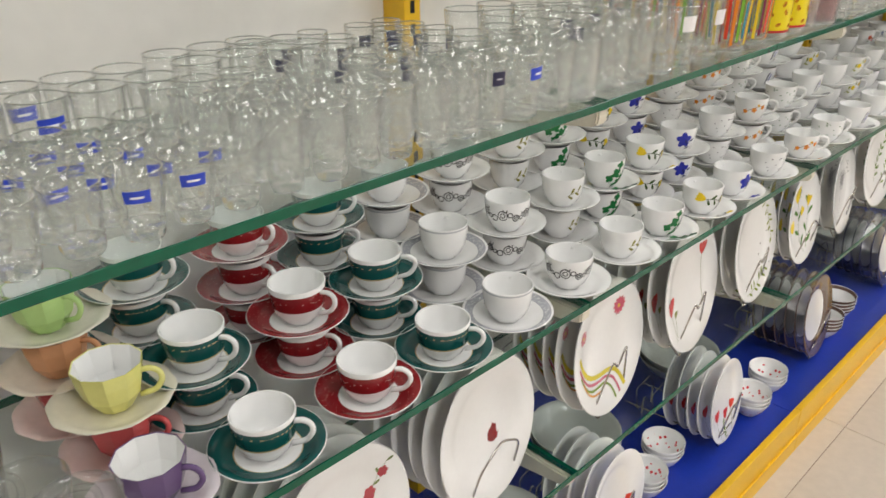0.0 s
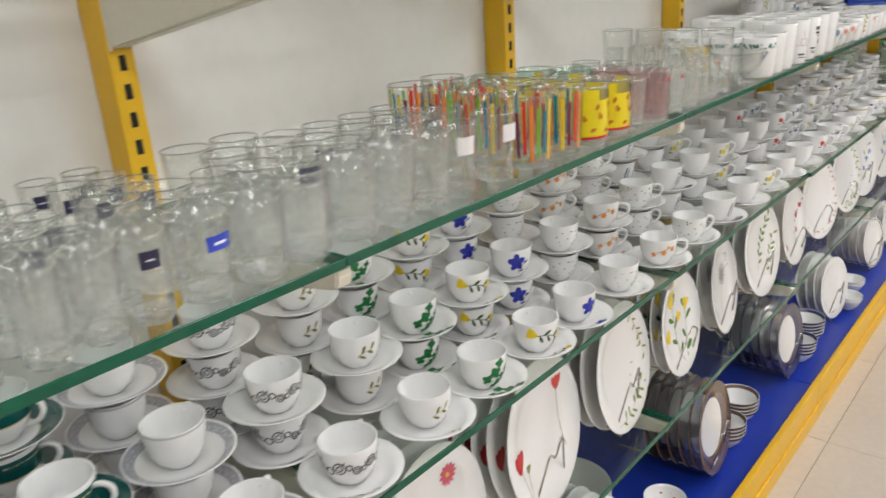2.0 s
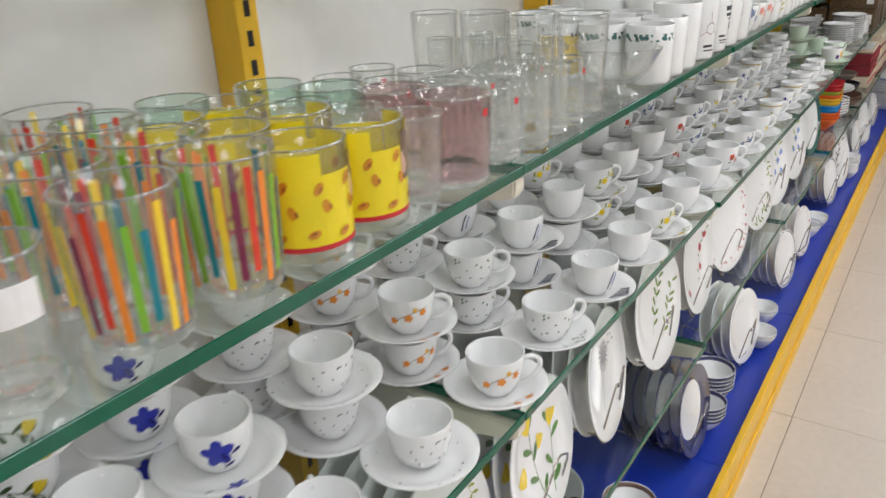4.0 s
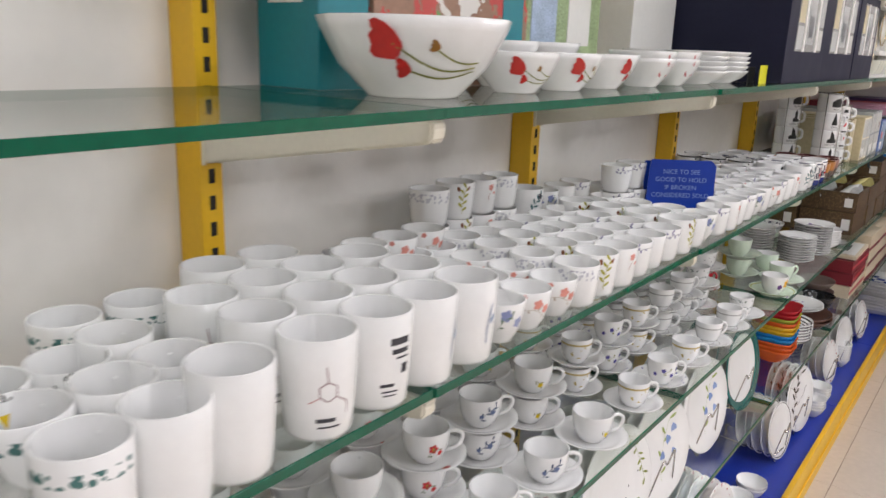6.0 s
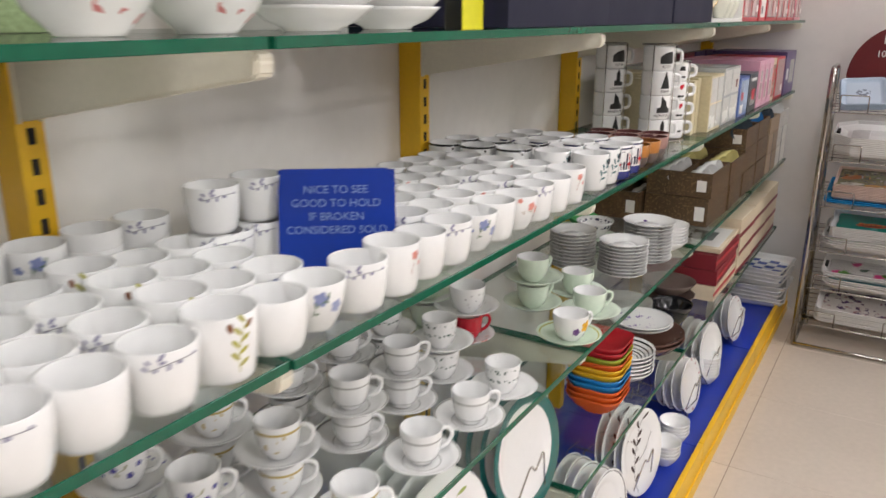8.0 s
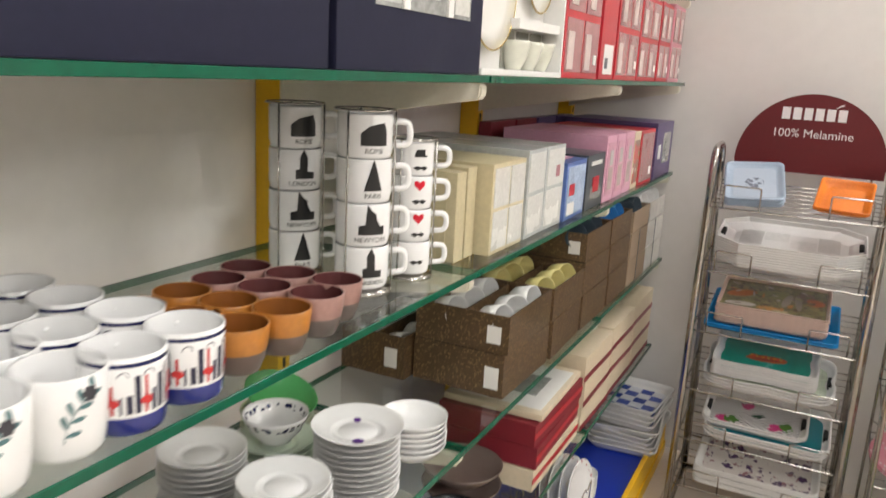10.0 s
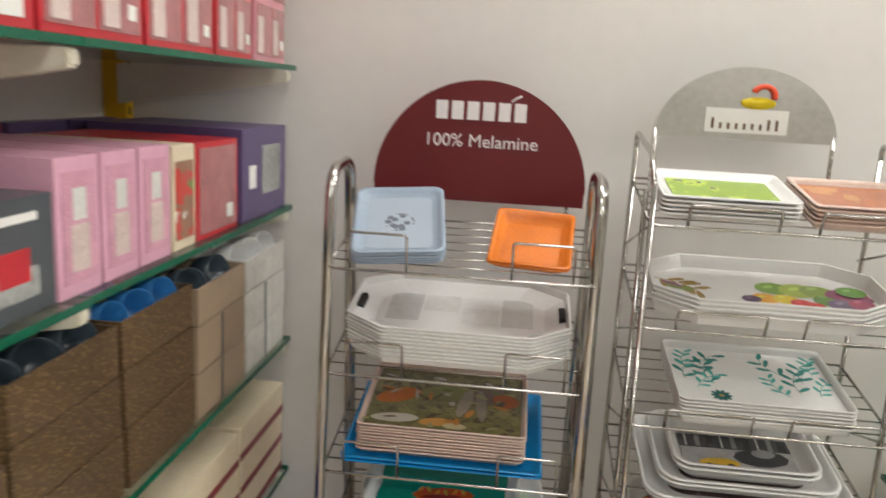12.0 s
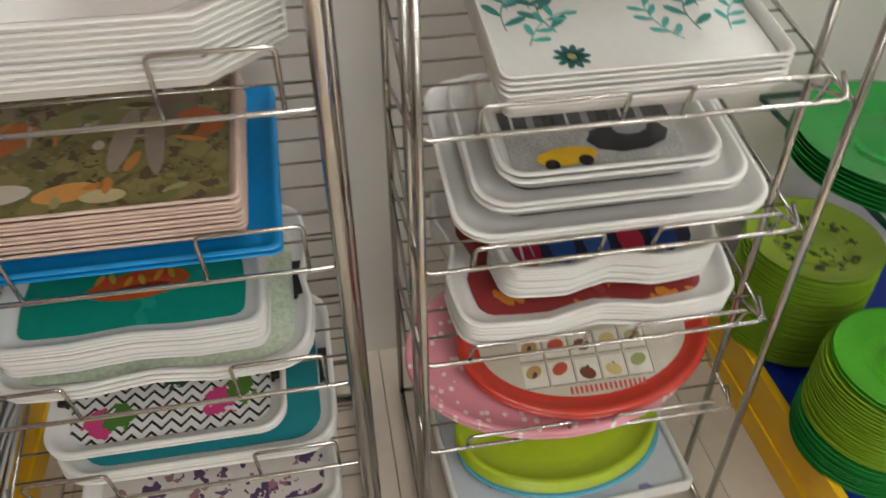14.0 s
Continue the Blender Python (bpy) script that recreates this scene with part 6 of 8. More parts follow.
# gift boxes on the plate shelf
for q in range(3):
    carton("gift_box", "red and cream gift box", -0.85, -0.575, 6.10, 6.48, S3 + 0.062 * q, S3 + 0.062 * q + 0.060, C_MAROON if q else C_CREAM, (("x", 0.0, 0.35, 1.0, 0.6, C_RED),), group="plate gift boxes")
carton("gift_box", "white picture lid gift box", -0.85, -0.575, 6.12, 6.47, S3 + 0.187, S3 + 0.205, C_CREAM, (("z", 0.1, 0.08, 0.95, 0.92, C_WHITE), ("z", 0.45, 0.3, 0.8, 0.7, C_WIN)), group="plate gift boxes")
for k, y0 in enumerate((6.50, 6.81, 7.12)):
    for q in range(3):
        carton("gift_box", "cream gift box with a dark red stripe", -0.86, -0.57, y0, y0 + 0.295, S3 + 0.080 * q, S3 + 0.080 * q + 0.078, C_CREAM, (("x", 0.0, 0.0, 1.0, 0.22, C_MAROON),), group="plate gift boxes")


# ---- plates in wire stands ----
def pl(name, marks, base=WHITE):
    return printed("plate " + name, base, marks)


def U(u, v, d=0.006):
    """A place on an upright plate: u up, v to the right as seen from the aisle."""
    return (-u, v, d)


PLATES = {
    "emblem": ("large white dinner plate with a small red emblem", pl("emblem", [("spot", U(-0.02, 0.02), 0.016, DRED, 90, 1.6)]), 0.135, 1, 0),
    "wave": ("white plate with a pink flower and colour waves", pl("wave", [("spot", U(0.065, 0.065), 0.018, (0.65, 0.10, 0.20), 60, 1.4), ("spot", U(0.065, 0.065), 0.006, (0.8, 0.5, 0.05), 60, 0.5), ("spot", U(-0.045, -0.035), 0.030, (0.80, 0.70, 0.05), 26, 2.2), ("spot", U(-0.07, -0.04), 0.022, (0.5, 0.05, 0.18), 34, 2.6), ("spot", U(-0.03, -0.06), 0.012, (0.1, 0.3, 0.05), 40, 2.0)]), 0.14, 1, 0),
    "poppy": ("white plate with two red poppies", pl("poppy", [("spot", U(0.05, 0.085), 0.018, (0.60, 0.03, 0.04), 60, 0.8), ("spot", U(-0.015, -0.085), 0.020, (0.60, 0.03, 0.04), 60, 0.8), ("spot", U(-0.02, 0.09), 0.006, OLIVE, 60, 4.0), ("spot", U(-0.07, -0.075), 0.008, OLIVE, 60, 3.6)]), 0.15, 1, 0),
    "vine": ("white plate with a trailing green vine", pl("vine", [("speck", U(0.03, 0.11), 0.065, (0.28, 0.32, 0.06), 60, 0.28), ("speck", U(-0.11, 0.02), 0.065, (0.24, 0.30, 0.05), 55, 0.32), ("speck", U(-0.05, 0.09), 0.05, BLACK, 75, 0.14)]), 0.145, 1, 0),
    "daffodil": ("white plate with yellow tulips and leaves", pl("daffodil", [("spot", U(-0.06, 0.03), 0.035, (0.10, 0.22, 0.04), 55, 3.0), ("spot", U(0.055, -0.03), 0.030, (0.88, 0.62, 0.01), 28, 1.1), ("spot", U(0.02, -0.035), 0.022, (0.88, 0.62, 0.01), 28, 1.1), ("spot", U(0.01, 0.055), 0.017, (0.88, 0.62, 0.01), 40, 1.1), ("spot", U(-0.05, -0.055), 0.017, (0.88, 0.62, 0.01), 40, 1.1)]), 0.13, 1, 0),
    "dandelion": ("white plate with a grey dandelion", pl("dandelion", [("speck", U(0.0, 0.02), 0.05, (0.3, 0.3, 0.3), 85, 0.2)]), 0.13, 1, 0),
    "fern": ("white plate with green fern leaves", pl("fern", [("spot", U(0.06, 0.03), 0.026, (0.16, 0.25, 0.06), 60, 3.0)]), 0.14, 1, 0),
    "rosebud": ("white plate with a red blossom spray", pl("rosebud", [("speck", U(0.02, 0.08), 0.05, (0.5, 0.08, 0.10), 70, 0.3), ("spot", U(-0.05, -0.05), 0.016, (0.2, 0.25, 0.1), 60, 2.5)]), 0.13, 1, 0),
    "blossom": ("large white plate with a pink blossom rim", pl("blossom", [("ring", 0.11, 0.13, (0.55, 0.25, 0.25), 70, 0.3)]), 0.14, 1, 0),
    "bluebell": ("white plate with pale blue bells", pl("bluebell", [("speck", U(0.02, 0.05), 0.05, (0.25, 0.35, 0.70), 45, 0.34), ("spot", U(-0.06, 0.03), 0.02, (0.4, 0.5, 0.12), 60, 3.0)]), 0.135, 1, 0),
    "tealrim": ("white plate with a broad teal rim", pl("tealrim", [("ring", 0.108, 0.136, (0.01, 0.13, 0.12))]), 0.135, 1, 0),
    "tulip": ("white quarter plate with red tulips", pl("tulip", [("spot", U(-0.03, -0.03), 0.020, (0.70, 0.05, 0.03), 60, 1.4), ("spot", U(-0.05, 0.02), 0.018, (0.70, 0.05, 0.03), 60, 1.4), ("spot", U(-0.035, 0.05), 0.014, (0.70, 0.05, 0.03), 60, 1.4), ("spot", U(-0.085, 0.01), 0.016, (0.15, 0.25, 0.04), 70, 3.0)]), 0.11, 1, 0),
    "brown": ("white plate with a broad brown rim", pl("brown", [("ring", 0.078, 0.1255, (0.13, 0.085, 0.068))]), 0.125, 1, 0),
    "navy": ("white plate with a dark violet blue rim", pl("navy", [("ring", 0.076, 0.1185, (0.055, 0.055, 0.12))]), 0.118, 1, 0),
    "twigs": ("white plate with bare black branches", pl("twigs", [("spot", U(0.0, 0.02), 0.045, (0.07, 0.05, 0.05), 38, 3.6), ("spot", U(-0.06, 0.05), 0.02, (0.4, 0.4, 0.2), 60, 2.6)]), 0.13, 1, 0),
    "line": ("white plate with a dark line at the rim", pl("line", [("ring", 0.098, 0.101, (0.1, 0.1, 0.1))]), 0.106, 1, 0),
    "white": ("plain white plate", pl("white", []), 0.115, 1, 0),
    "pinkline": ("white plate with a pink line and flowers", pl("pinkline", [("ring", 0.085, 0.098, (0.5, 0.18, 0.2), 60, 0.3)]), 0.10, 1, 0),
}


RP, SG = (0.58, 0.03, 0.03), (0.20, 0.22, 0.06)
# v to the right, u up on the upright plate
PLATE_PRINTS = {
    "wave": bloom(0.062, 0.062, 0.021, 12, (0.66, 0.10, 0.16), (0.80, 0.45, 0.05), 0, 0.42) + bloom(-0.085, 0.055, 0.016, 12, (0.68, 0.22, 0.26), (0.8, 0.5, 0.1), 0, 0.42)
    + strip(bow(-0.105, 0.020, -0.005, -0.055, -0.026) + bow(-0.005, -0.055, 0.050, -0.110, 0.016), 0.010, (0.72, 0.60, 0.06)) + strip(bow(-0.110, 0.000, -0.010, -0.066, -0.024) + bow(-0.010, -0.066, 0.030, -0.118, 0.014), 0.006, (0.60, 0.16, 0.22))
    + strip(bow(-0.108, -0.018, -0.018, -0.076, -0.022) + bow(-0.018, -0.076, 0.012, -0.122, 0.010), 0.005, (0.22, 0.32, 0.06)) + strip(bow(-0.100, -0.036, -0.030, -0.088, -0.016), 0.004, (0.70, 0.34, 0.10)),
    "poppy": strip(bow(0.080, -0.075, 0.084, 0.060, 0.006), 0.0016, SG) + trumpet(0.083, 0.046, 90, 0.034, RP) + strip(bow(-0.085, -0.100, -0.098, -0.025, -0.006), 0.0016, SG) + trumpet(-0.096, -0.036, 90, 0.046, RP)
    + strip(bow(-0.080, -0.10, -0.068, -0.045, -0.003), 0.0014, SG) + trumpet(-0.068, -0.05, 80, 0.018, SG),
    "vine": twig_of(0.060, 0.105, 0.118, -0.02, 0.012, 9, 0.016, (0.26, 0.30, 0.05)) + twig_of(-0.06, -0.115, 0.085, -0.075, -0.020, 10, 0.020, (0.22, 0.28, 0.05)) + dots_of(8, 0.04, 0.11, -0.09, 0.03, 0.006, INKB, 4),
    "daffodil": twig_of(0.01, -0.105, -0.02, 0.05, 0.010, 5, 0.036, (0.08, 0.20, 0.04), width=0.0022) + twig_of(0.03, -0.10, 0.06, 0.02, -0.008, 4, 0.036, (0.10, 0.24, 0.05), width=0.002)
    + trumpet(-0.025, 0.045, 95, 0.050, YELL) + trumpet(0.058, 0.012, 70, 0.036, YELL) + trumpet(-0.055, -0.03, 120, 0.038, YELL) + trumpet(0.005, 0.0, 60, 0.030, YELL),
    "dandelion": strip(bow(-0.01, -0.10, 0.02, 0.02, 0.008), 0.0012, (0.3, 0.3, 0.3)) + bloom(0.02, 0.025, 0.034, 16, (0.36, 0.36, 0.37), None, 0, 0.14) + dots_of(14, 0.03, 0.09, 0.03, 0.08, 0.008, (0.33, 0.33, 0.33), 9),
    "fern": twig_of(-0.02, -0.06, 0.075, 0.085, 0.010, 12, 0.026, (0.15, 0.24, 0.05), width=0.0014) + twig_of(0.03, -0.09, 0.105, 0.02, -0.008, 9, 0.022, (0.22, 0.30, 0.08)),
    "rosebud": twig_of(0.02, -0.08, 0.095, 0.06, 0.012, 9, 0.014, (0.20, 0.25, 0.10)) + bloom(0.06, 0.02, 0.013, 6, (0.50, 0.07, 0.09)) + bloom(0.088, 0.045, 0.010, 6, (0.50, 0.07, 0.09)) + bloom(0.05, -0.03, 0.010, 6, (0.55, 0.12, 0.14)) + bloom(-0.06, -0.06, 0.010, 6, (0.50, 0.07, 0.09)),
    "bluebell": twig_of(0.01, -0.09, 0.06, 0.06, 0.012, 5, 0.026, (0.36, 0.44, 0.14)) + trumpet(0.045, 0.02, -60, 0.026, (0.22, 0.32, 0.62)) + trumpet(0.075, 0.045, -80, 0.024, (0.28, 0.38, 0.66)) + trumpet(0.025, -0.015, -100, 0.024, (0.22, 0.32, 0.62)) + trumpet(0.07, -0.02, -70, 0.022, (0.28, 0.38, 0.66)),
    "tulip": strip(bow(-0.03, -0.105, -0.035, -0.045, 0.004), 0.0014, SG) + trumpet(-0.035, -0.048, 95, 0.034, (0.66, 0.05, 0.03)) + strip(bow(0.0, -0.105, 0.015, -0.06, 0.004), 0.0014, SG) + trumpet(0.015, -0.064, 80, 0.032, (0.66, 0.05, 0.03))
    + trumpet(0.050, -0.052, 70, 0.028, (0.66, 0.05, 0.03)) + strip(bow(0.03, -0.10, 0.05, -0.05, -0.004), 0.0014, SG) + blob(-0.01, -0.105, 70, 0.05, 0.010, (0.13, 0.22, 0.04), 1.4),
    "twigs": twig_of(-0.04, -0.11, 0.03, 0.09, 0.016, 9, 0.034, (0.07, 0.05, 0.05), width=0.0026) + strip(bow(0.0, -0.03, 0.085, 0.03, -0.012), 0.0022, (0.07, 0.05, 0.05)) + strip(bow(0.0, 0.0, -0.07, 0.06, -0.012), 0.0020, (0.07, 0.05, 0.05)),
}


def plate(style):
    label, m, r, _, _ = PLATES[style]
    ob = thing("dinner_plate" if r > 0.12 else "plate", label + (", upright in a stand" if len(label.split()) < 9 else ""), "plate", "plates in wire stands")
    k = r
    dish = part("dish", lathe_bm([(0.0, 0.002), (k * 0.52, 0.002), (k * 0.53, 0.0), (k * 0.58, 0.0), (k * 0.62, 0.003), (k * 0.985, 0.0155), (k, 0.0175), (k * 0.985, 0.0185), (k * 0.66, 0.0065), (k * 0.56, 0.0045), (0.0, 0.004)], 44), M_WHITE if style in PLATE_PRINTS else m, ob)
    if style in PLATE_PRINTS:
        transfer(PLATE_PRINTS[style], dish_face([(0.0, 0.004), (k * 0.56, 0.0045), (k * 0.66, 0.0065), (k * 0.985, 0.0185)], 90), dish)
    return ob


def wire_stand(w, arch):
    ob = thing("plate_stand", "bent chrome wire plate stand on the shelf", "plate stand", "wire plate stands")
    r = 0.0022
    for s in (-1, 1):
        part("rail", tube_bm([(-0.13, s * w, 0.042), (0.125, s * w, 0.042)], r, 6), M_CHROME, ob)
    for x in (-0.10, 0.115):
        part("foot", tube_bm(rounded([(x, -w, 0.042), (x + 0.01, -w * 0.55, 0.0022), (x, 0, 0.042), (x + 0.01, w * 0.55, 0.0022), (x, w, 0.042)], 0.012), r, 6), M_CHROME, ob)
    if arch:
        pts = [(0.125, -w, 0.042), (0.14, -w * 0.9, 0.11), (0.142, 0, 0.145), (0.14, w * 0.9, 0.11), (0.125, w, 0.042)]
    else:
        pts = [(0.125, -w, 0.042), (0.142, -w * 0.45, 0.15), (0.138, -w * 0.05, 0.115), (0.142, w * 0.35, 0.165), (0.125, w, 0.042)]
    part("front_loop", tube_bm(rounded(pts, 0.02), r, 6), M_CHROME, ob)
    part("cross_wire", tube_bm([(0.125, -w, 0.042), (0.125, w, 0.042)], r, 6), M_CHROME, ob)
    for k in range(5):
        x = 0.085 - 0.045 * k
        part("divider", tube_bm(rounded([(x, -w, 0.042), (x - 0.012, -w * 0.8, 0.085), (x - 0.012, w * 0.8, 0.085), (x, w, 0.042)], 0.012), 0.0016, 5), M_CHROME, ob)
    return ob


def stand_of_plates(style, y, z, x=-0.735, n=5, arch=False, pitch=0.034, tilt=9):
    yaw = 6 if y < 2.5 else (0 if y < 3.2 else -7)
    r = PLATES[style][2]
    w = 0.062 if r > 0.12 else 0.052
    place(("stand", w, arch), lambda: wire_stand(w, arch), pose(x, y, z, 0, 0, yaw))
    for k in range(n):
        px = x + (0.100 - pitch * k) * math.cos(radians(yaw))
        py = y + (0.100 - pitch * k) * math.sin(radians(yaw))
        zc = z + 0.030 + math.sqrt(max(r * r - w * w, 0)) * math.cos(radians(tilt))
        place(("plate", style), lambda: plate(style), pose(px, py + RND.uniform(-.004, .004), zc, 0, 90 - tilt, yaw + RND.uniform(-2, 2)))


for st, y, arch in (("emblem", 0.822, True), ("wave", 1.172, False), ("poppy", 1.485, False), ("vine", 1.80, False), ("daffodil", 2.10, True), ("dandelion", 2.375, False), ("fern", 2.68, False), ("rosebud", 2.98, True),
                    ("blossom", 3.28, True), ("vine", 3.63, True), ("bluebell", 4.21, False), ("tealrim", 4.55, False), ("rosebud", 0.52, True), ("fern", 0.2, True), ("bluebell", 3.88, False)):
    stand_of_plates(st, y, S3, arch=arch)
for st, y, n in (("tulip", 1.17, 5), ("tulip", 1.65, 5), ("brown", 2.21, 6), ("navy", 2.84, 6), ("white", 3.36, 4), ("line", 3.95, 6), ("pinkline", 4.27, 5), ("line", 4.95, 5), ("twigs", 5.23, 4), ("pinkline", 5.80, 4), ("white", 6.10, 4), ("pinkline", 6.55, 4)):
    stand_of_plates(st, y, DECK, x=-0.675, n=n, pitch=0.030)

# bowls on the deck and under the plates
BM_TULIP = printed("tulip bowl rim", WHITE, [("band", 0.008, 0.030, (0.68, 0.07, 0.08), 80, 0.3)])
BM_BROWN = printed("brown line bowl", WHITE, [("band", 0.036, 0.046, (0.16, 0.10, 0.08))])
BM_NAVY = printed("navy line bowl", WHITE, [("band", 0.036, 0.046, (0.06, 0.06, 0.14))])


def bowl_pile(x, y, z, n, r, h, m, label, pitch=0.012):
    for k in range(n):
        place(("pile", label, r), lambda: bowl_thing("bowl", label, r, h, m, "nested bowls"), pose(x + RND.uniform(-.001, .001), y + RND.uniform(-.001, .001), z + 0.0005 + pitch * k, 0, 0, RND.uniform(0, 360)))


TB = "white bowl with red tulips in a nested stack"
for x, y in ((-0.60, 1.365), (-0.625, 1.485), (-0.565, 1.832), (-0.578, 1.962)):
    bowl_pile(x, y, DECK, 3, 0.052, 0.048, BM_TULIP, TB)
for x, y, n in ((-0.58, 2.367, 4), (-0.603, 2.51, 4)):
    bowl_pile(x, y, DECK, n, 0.052 if y < 2.4 else 0.060, 0.047, BM_BROWN, "white bowl with a brown line, nested")
for x, y, n in ((-0.565, 2.98, 4), (-0.592, 3.13, 5)):
    bowl_pile(x, y, DECK, n, 0.052 if y < 3.0 else 0.062, 0.047, BM_NAVY, "white bowl with a dark blue line, nested")
for x, y, n in ((-0.54, 3.489, 2), (-0.57, 3.66, 2), (-0.575, 4.516, 2), (-0.565, 4.635, 2), (-0.545, 5.43, 4), (-0.555, 5.575, 4), (-0.57, 6.086, 7), (-0.59, 6.66, 7)):
    bowl_pile(x, y, DECK, n, 0.050, 0.045, M_WHITE, "plain white bowl in a nested stack")
for y, n in ((1.36, 2), (1.86, 2), (2.42, 3), (3.05, 2)):
    bowl_pile(-0.80, y, DECK, n, 0.115, 0.06, M_WHITE if y > 2 else mat("pale grey opal", (0.66, 0.68, 0.66), 0.15), "large white serving bowl on the deck" if y > 2 else "large pale serving bowl on the deck", 0.02)
for y in (0.98, 0.35):
    bowl_pile(-0.72, y, DECK, 2, 0.12, 0.07, M_WHITE, "large white serving bowl on the deck", 0.02)
# striped and coloured melamine bowls on the plate shelf
for k, (c, nm) in enumerate((((0.75, 0.13, 0.02), "orange"), ((0.75, 0.13, 0.02), "orange"), ((0.75, 0.13, 0.02), "orange"), ((0.02, 0.25, 0.60), "blue"), ((0.02, 0.25, 0.60), "blue"), ((0.80, 0.48, 0.02), "yellow"), ((0.80, 0.48, 0.02), "yellow"), ((0.75, 0.13, 0.02), "orange"), ((0.35, 0.42, 0.04), "lime"), ((0.50, 0.02, 0.03), "red"), ((0.50, 0.02, 0.03), "red"))):
    place(("mel", nm), lambda: bowl_thing("melamine_bowl", nm + " square melamine bowl in a bright stack", 0.085, 0.055, mat(nm + " melamine", c, 0.25), "coloured melamine bowls", wave=4, amp=0.10), pose(-0.66, 5.08, S3 + 0.0005 + 0.016 * k, 0, 0, 45 + 3 * (k % 2)))
bowl_pile(-0.66, 5.30, S3, 6, 0.09, 0.04, printed("striped melamine", WHITE, [("ring", 0.04, 0.043, BLACK), ("ring", 0.05, 0.053, BLACK), ("ring", 0.06, 0.063, BLACK), ("ring", 0.07, 0.073, BLACK), ("ring", 0.08, 0.084, BLACK)]), "white melamine bowl with black rings, nested", 0.012)
bowl_pile(-0.80, 4.80, S3, 6, 0.10, 0.05, M_WHITE, "large white bowl in a nested stack", 0.016)
bowl_pile(-0.68, 5.52, S3, 2, 0.14, 0.06, mat("brown stoneware", (0.12, 0.06, 0.045), 0.25), "wide brown stoneware platter", 0.015)
bowl_pile(-0.68, 5.52, S3 + 0.078, 2, 0.10, 0.025, printed("lilac platter", WHITE, [("speck", (0.02, 0.02, 0.01), 0.06, (0.3, 0.22, 0.45), 40, 0.3)]), "white platter with lilac flowers", 0.01)
bowl_pile(-0.66, 5.80, S3, 1, 0.075, 0.08, mat("black gloss pot", (0.012, 0.012, 0.014), 0.12), "glossy black ceramic bowl", 0.02)
bowl_pile(-0.72, 5.98, S3, 2, 0.10, 0.05, mat("taupe stoneware", (0.20, 0.15, 0.13), 0.2), "taupe stoneware bowl in a stack", 0.05)


# ---- wire racks with trays at the end wall ----
def rounded_rect(w, d, r, n=5, wob=0.0):
    pts = []
    for cx, cy, a0 in ((w - r, d - r, 0), (-w + r, d - r, 90), (-w + r, -d + r, 180), (w - r, -d + r, 270)):
        for i in range(n + 1):
            a = radians(a0 + 90 * i / n)
            pts.append((cx + r * math.cos(a), cy + r * math.sin(a)))
    if wob:
        out = []
        m = len(pts)
        for i in range(m):
            p, q = pts[i], pts[(i + 1) % m]
            out.append(p)
            L = math.hypot(q[0] - p[0], q[1] - p[1])
            if L > 0.08:
                for k in range(1, 8):
                    t = k / 8
                    nx, ny = (q[1] - p[1]) / L, -(q[0] - p[0]) / L
                    s = wob * math.sin(t * 2 * math.pi * 1.5) * math.sin(t * math.pi)
                    out.append((p[0] + (q[0] - p[0]) * t + nx * s, p[1] + (q[1] - p[1]) * t + ny * s))
        pts = out
    return pts


def pan_bm(outline, h, lip, floor_k, th=0.0025):
    """A tray: sloping rim round a flat floor, a rolled lip, underside."""
    bm = bmesh.new()
    cx = sum(p[0] for p in outline) / len(outline)
    w = max(abs(p[0]) for p in outline)
    d = max(abs(p[1]) for p in outline)
    sc = lambda off: [(p[0] * (1 - off / w), p[1] * (1 - off / d)) for p in outline]
    layers = [(sc(floor_k), 0.0), (sc(lip + 0.004), h * 0.55), (sc(lip), h - 0.001), (sc(0.001), h), (sc(0.0), h + 0.0015), (sc(0.001), h + 0.003), (sc(lip + 0.001), h + 0.003), (sc(lip + 0.005), h * 0.55 + th), (sc(floor_k + 0.001), th)]
    rings = [[bm.verts.new((x, y, z)) for x, y in pts] for pts, z in layers]
    n = len(outline)
    for a, c in zip(rings, rings[1:]):
        for i in range(n):
            bm.faces.new((a[i], a[(i + 1) % n], c[(i + 1) % n], c[i]))
    bm.faces.new(rings[0][::-1])
    bm.faces.new(rings[-1])
    return bm


def flat_bm(outline, k, z):
    bm = bmesh.new()
    w = max(abs(p[0]) for p in outline)
    d = max(abs(p[1]) for p in outline)
    a, c = ([bm.verts.new((p[0] * (1 - k / w), p[1] * (1 - k / d), q)) for p in outline] for q in (z - 0.0008, z))
    bm.faces.new(a[::-1])
    bm.faces.new(c)
    for i in range(len(a)):
        j = (i + 1) % len(a)
        bm.faces.new((a[i], a[j], c[j], c[i]))
    return bm


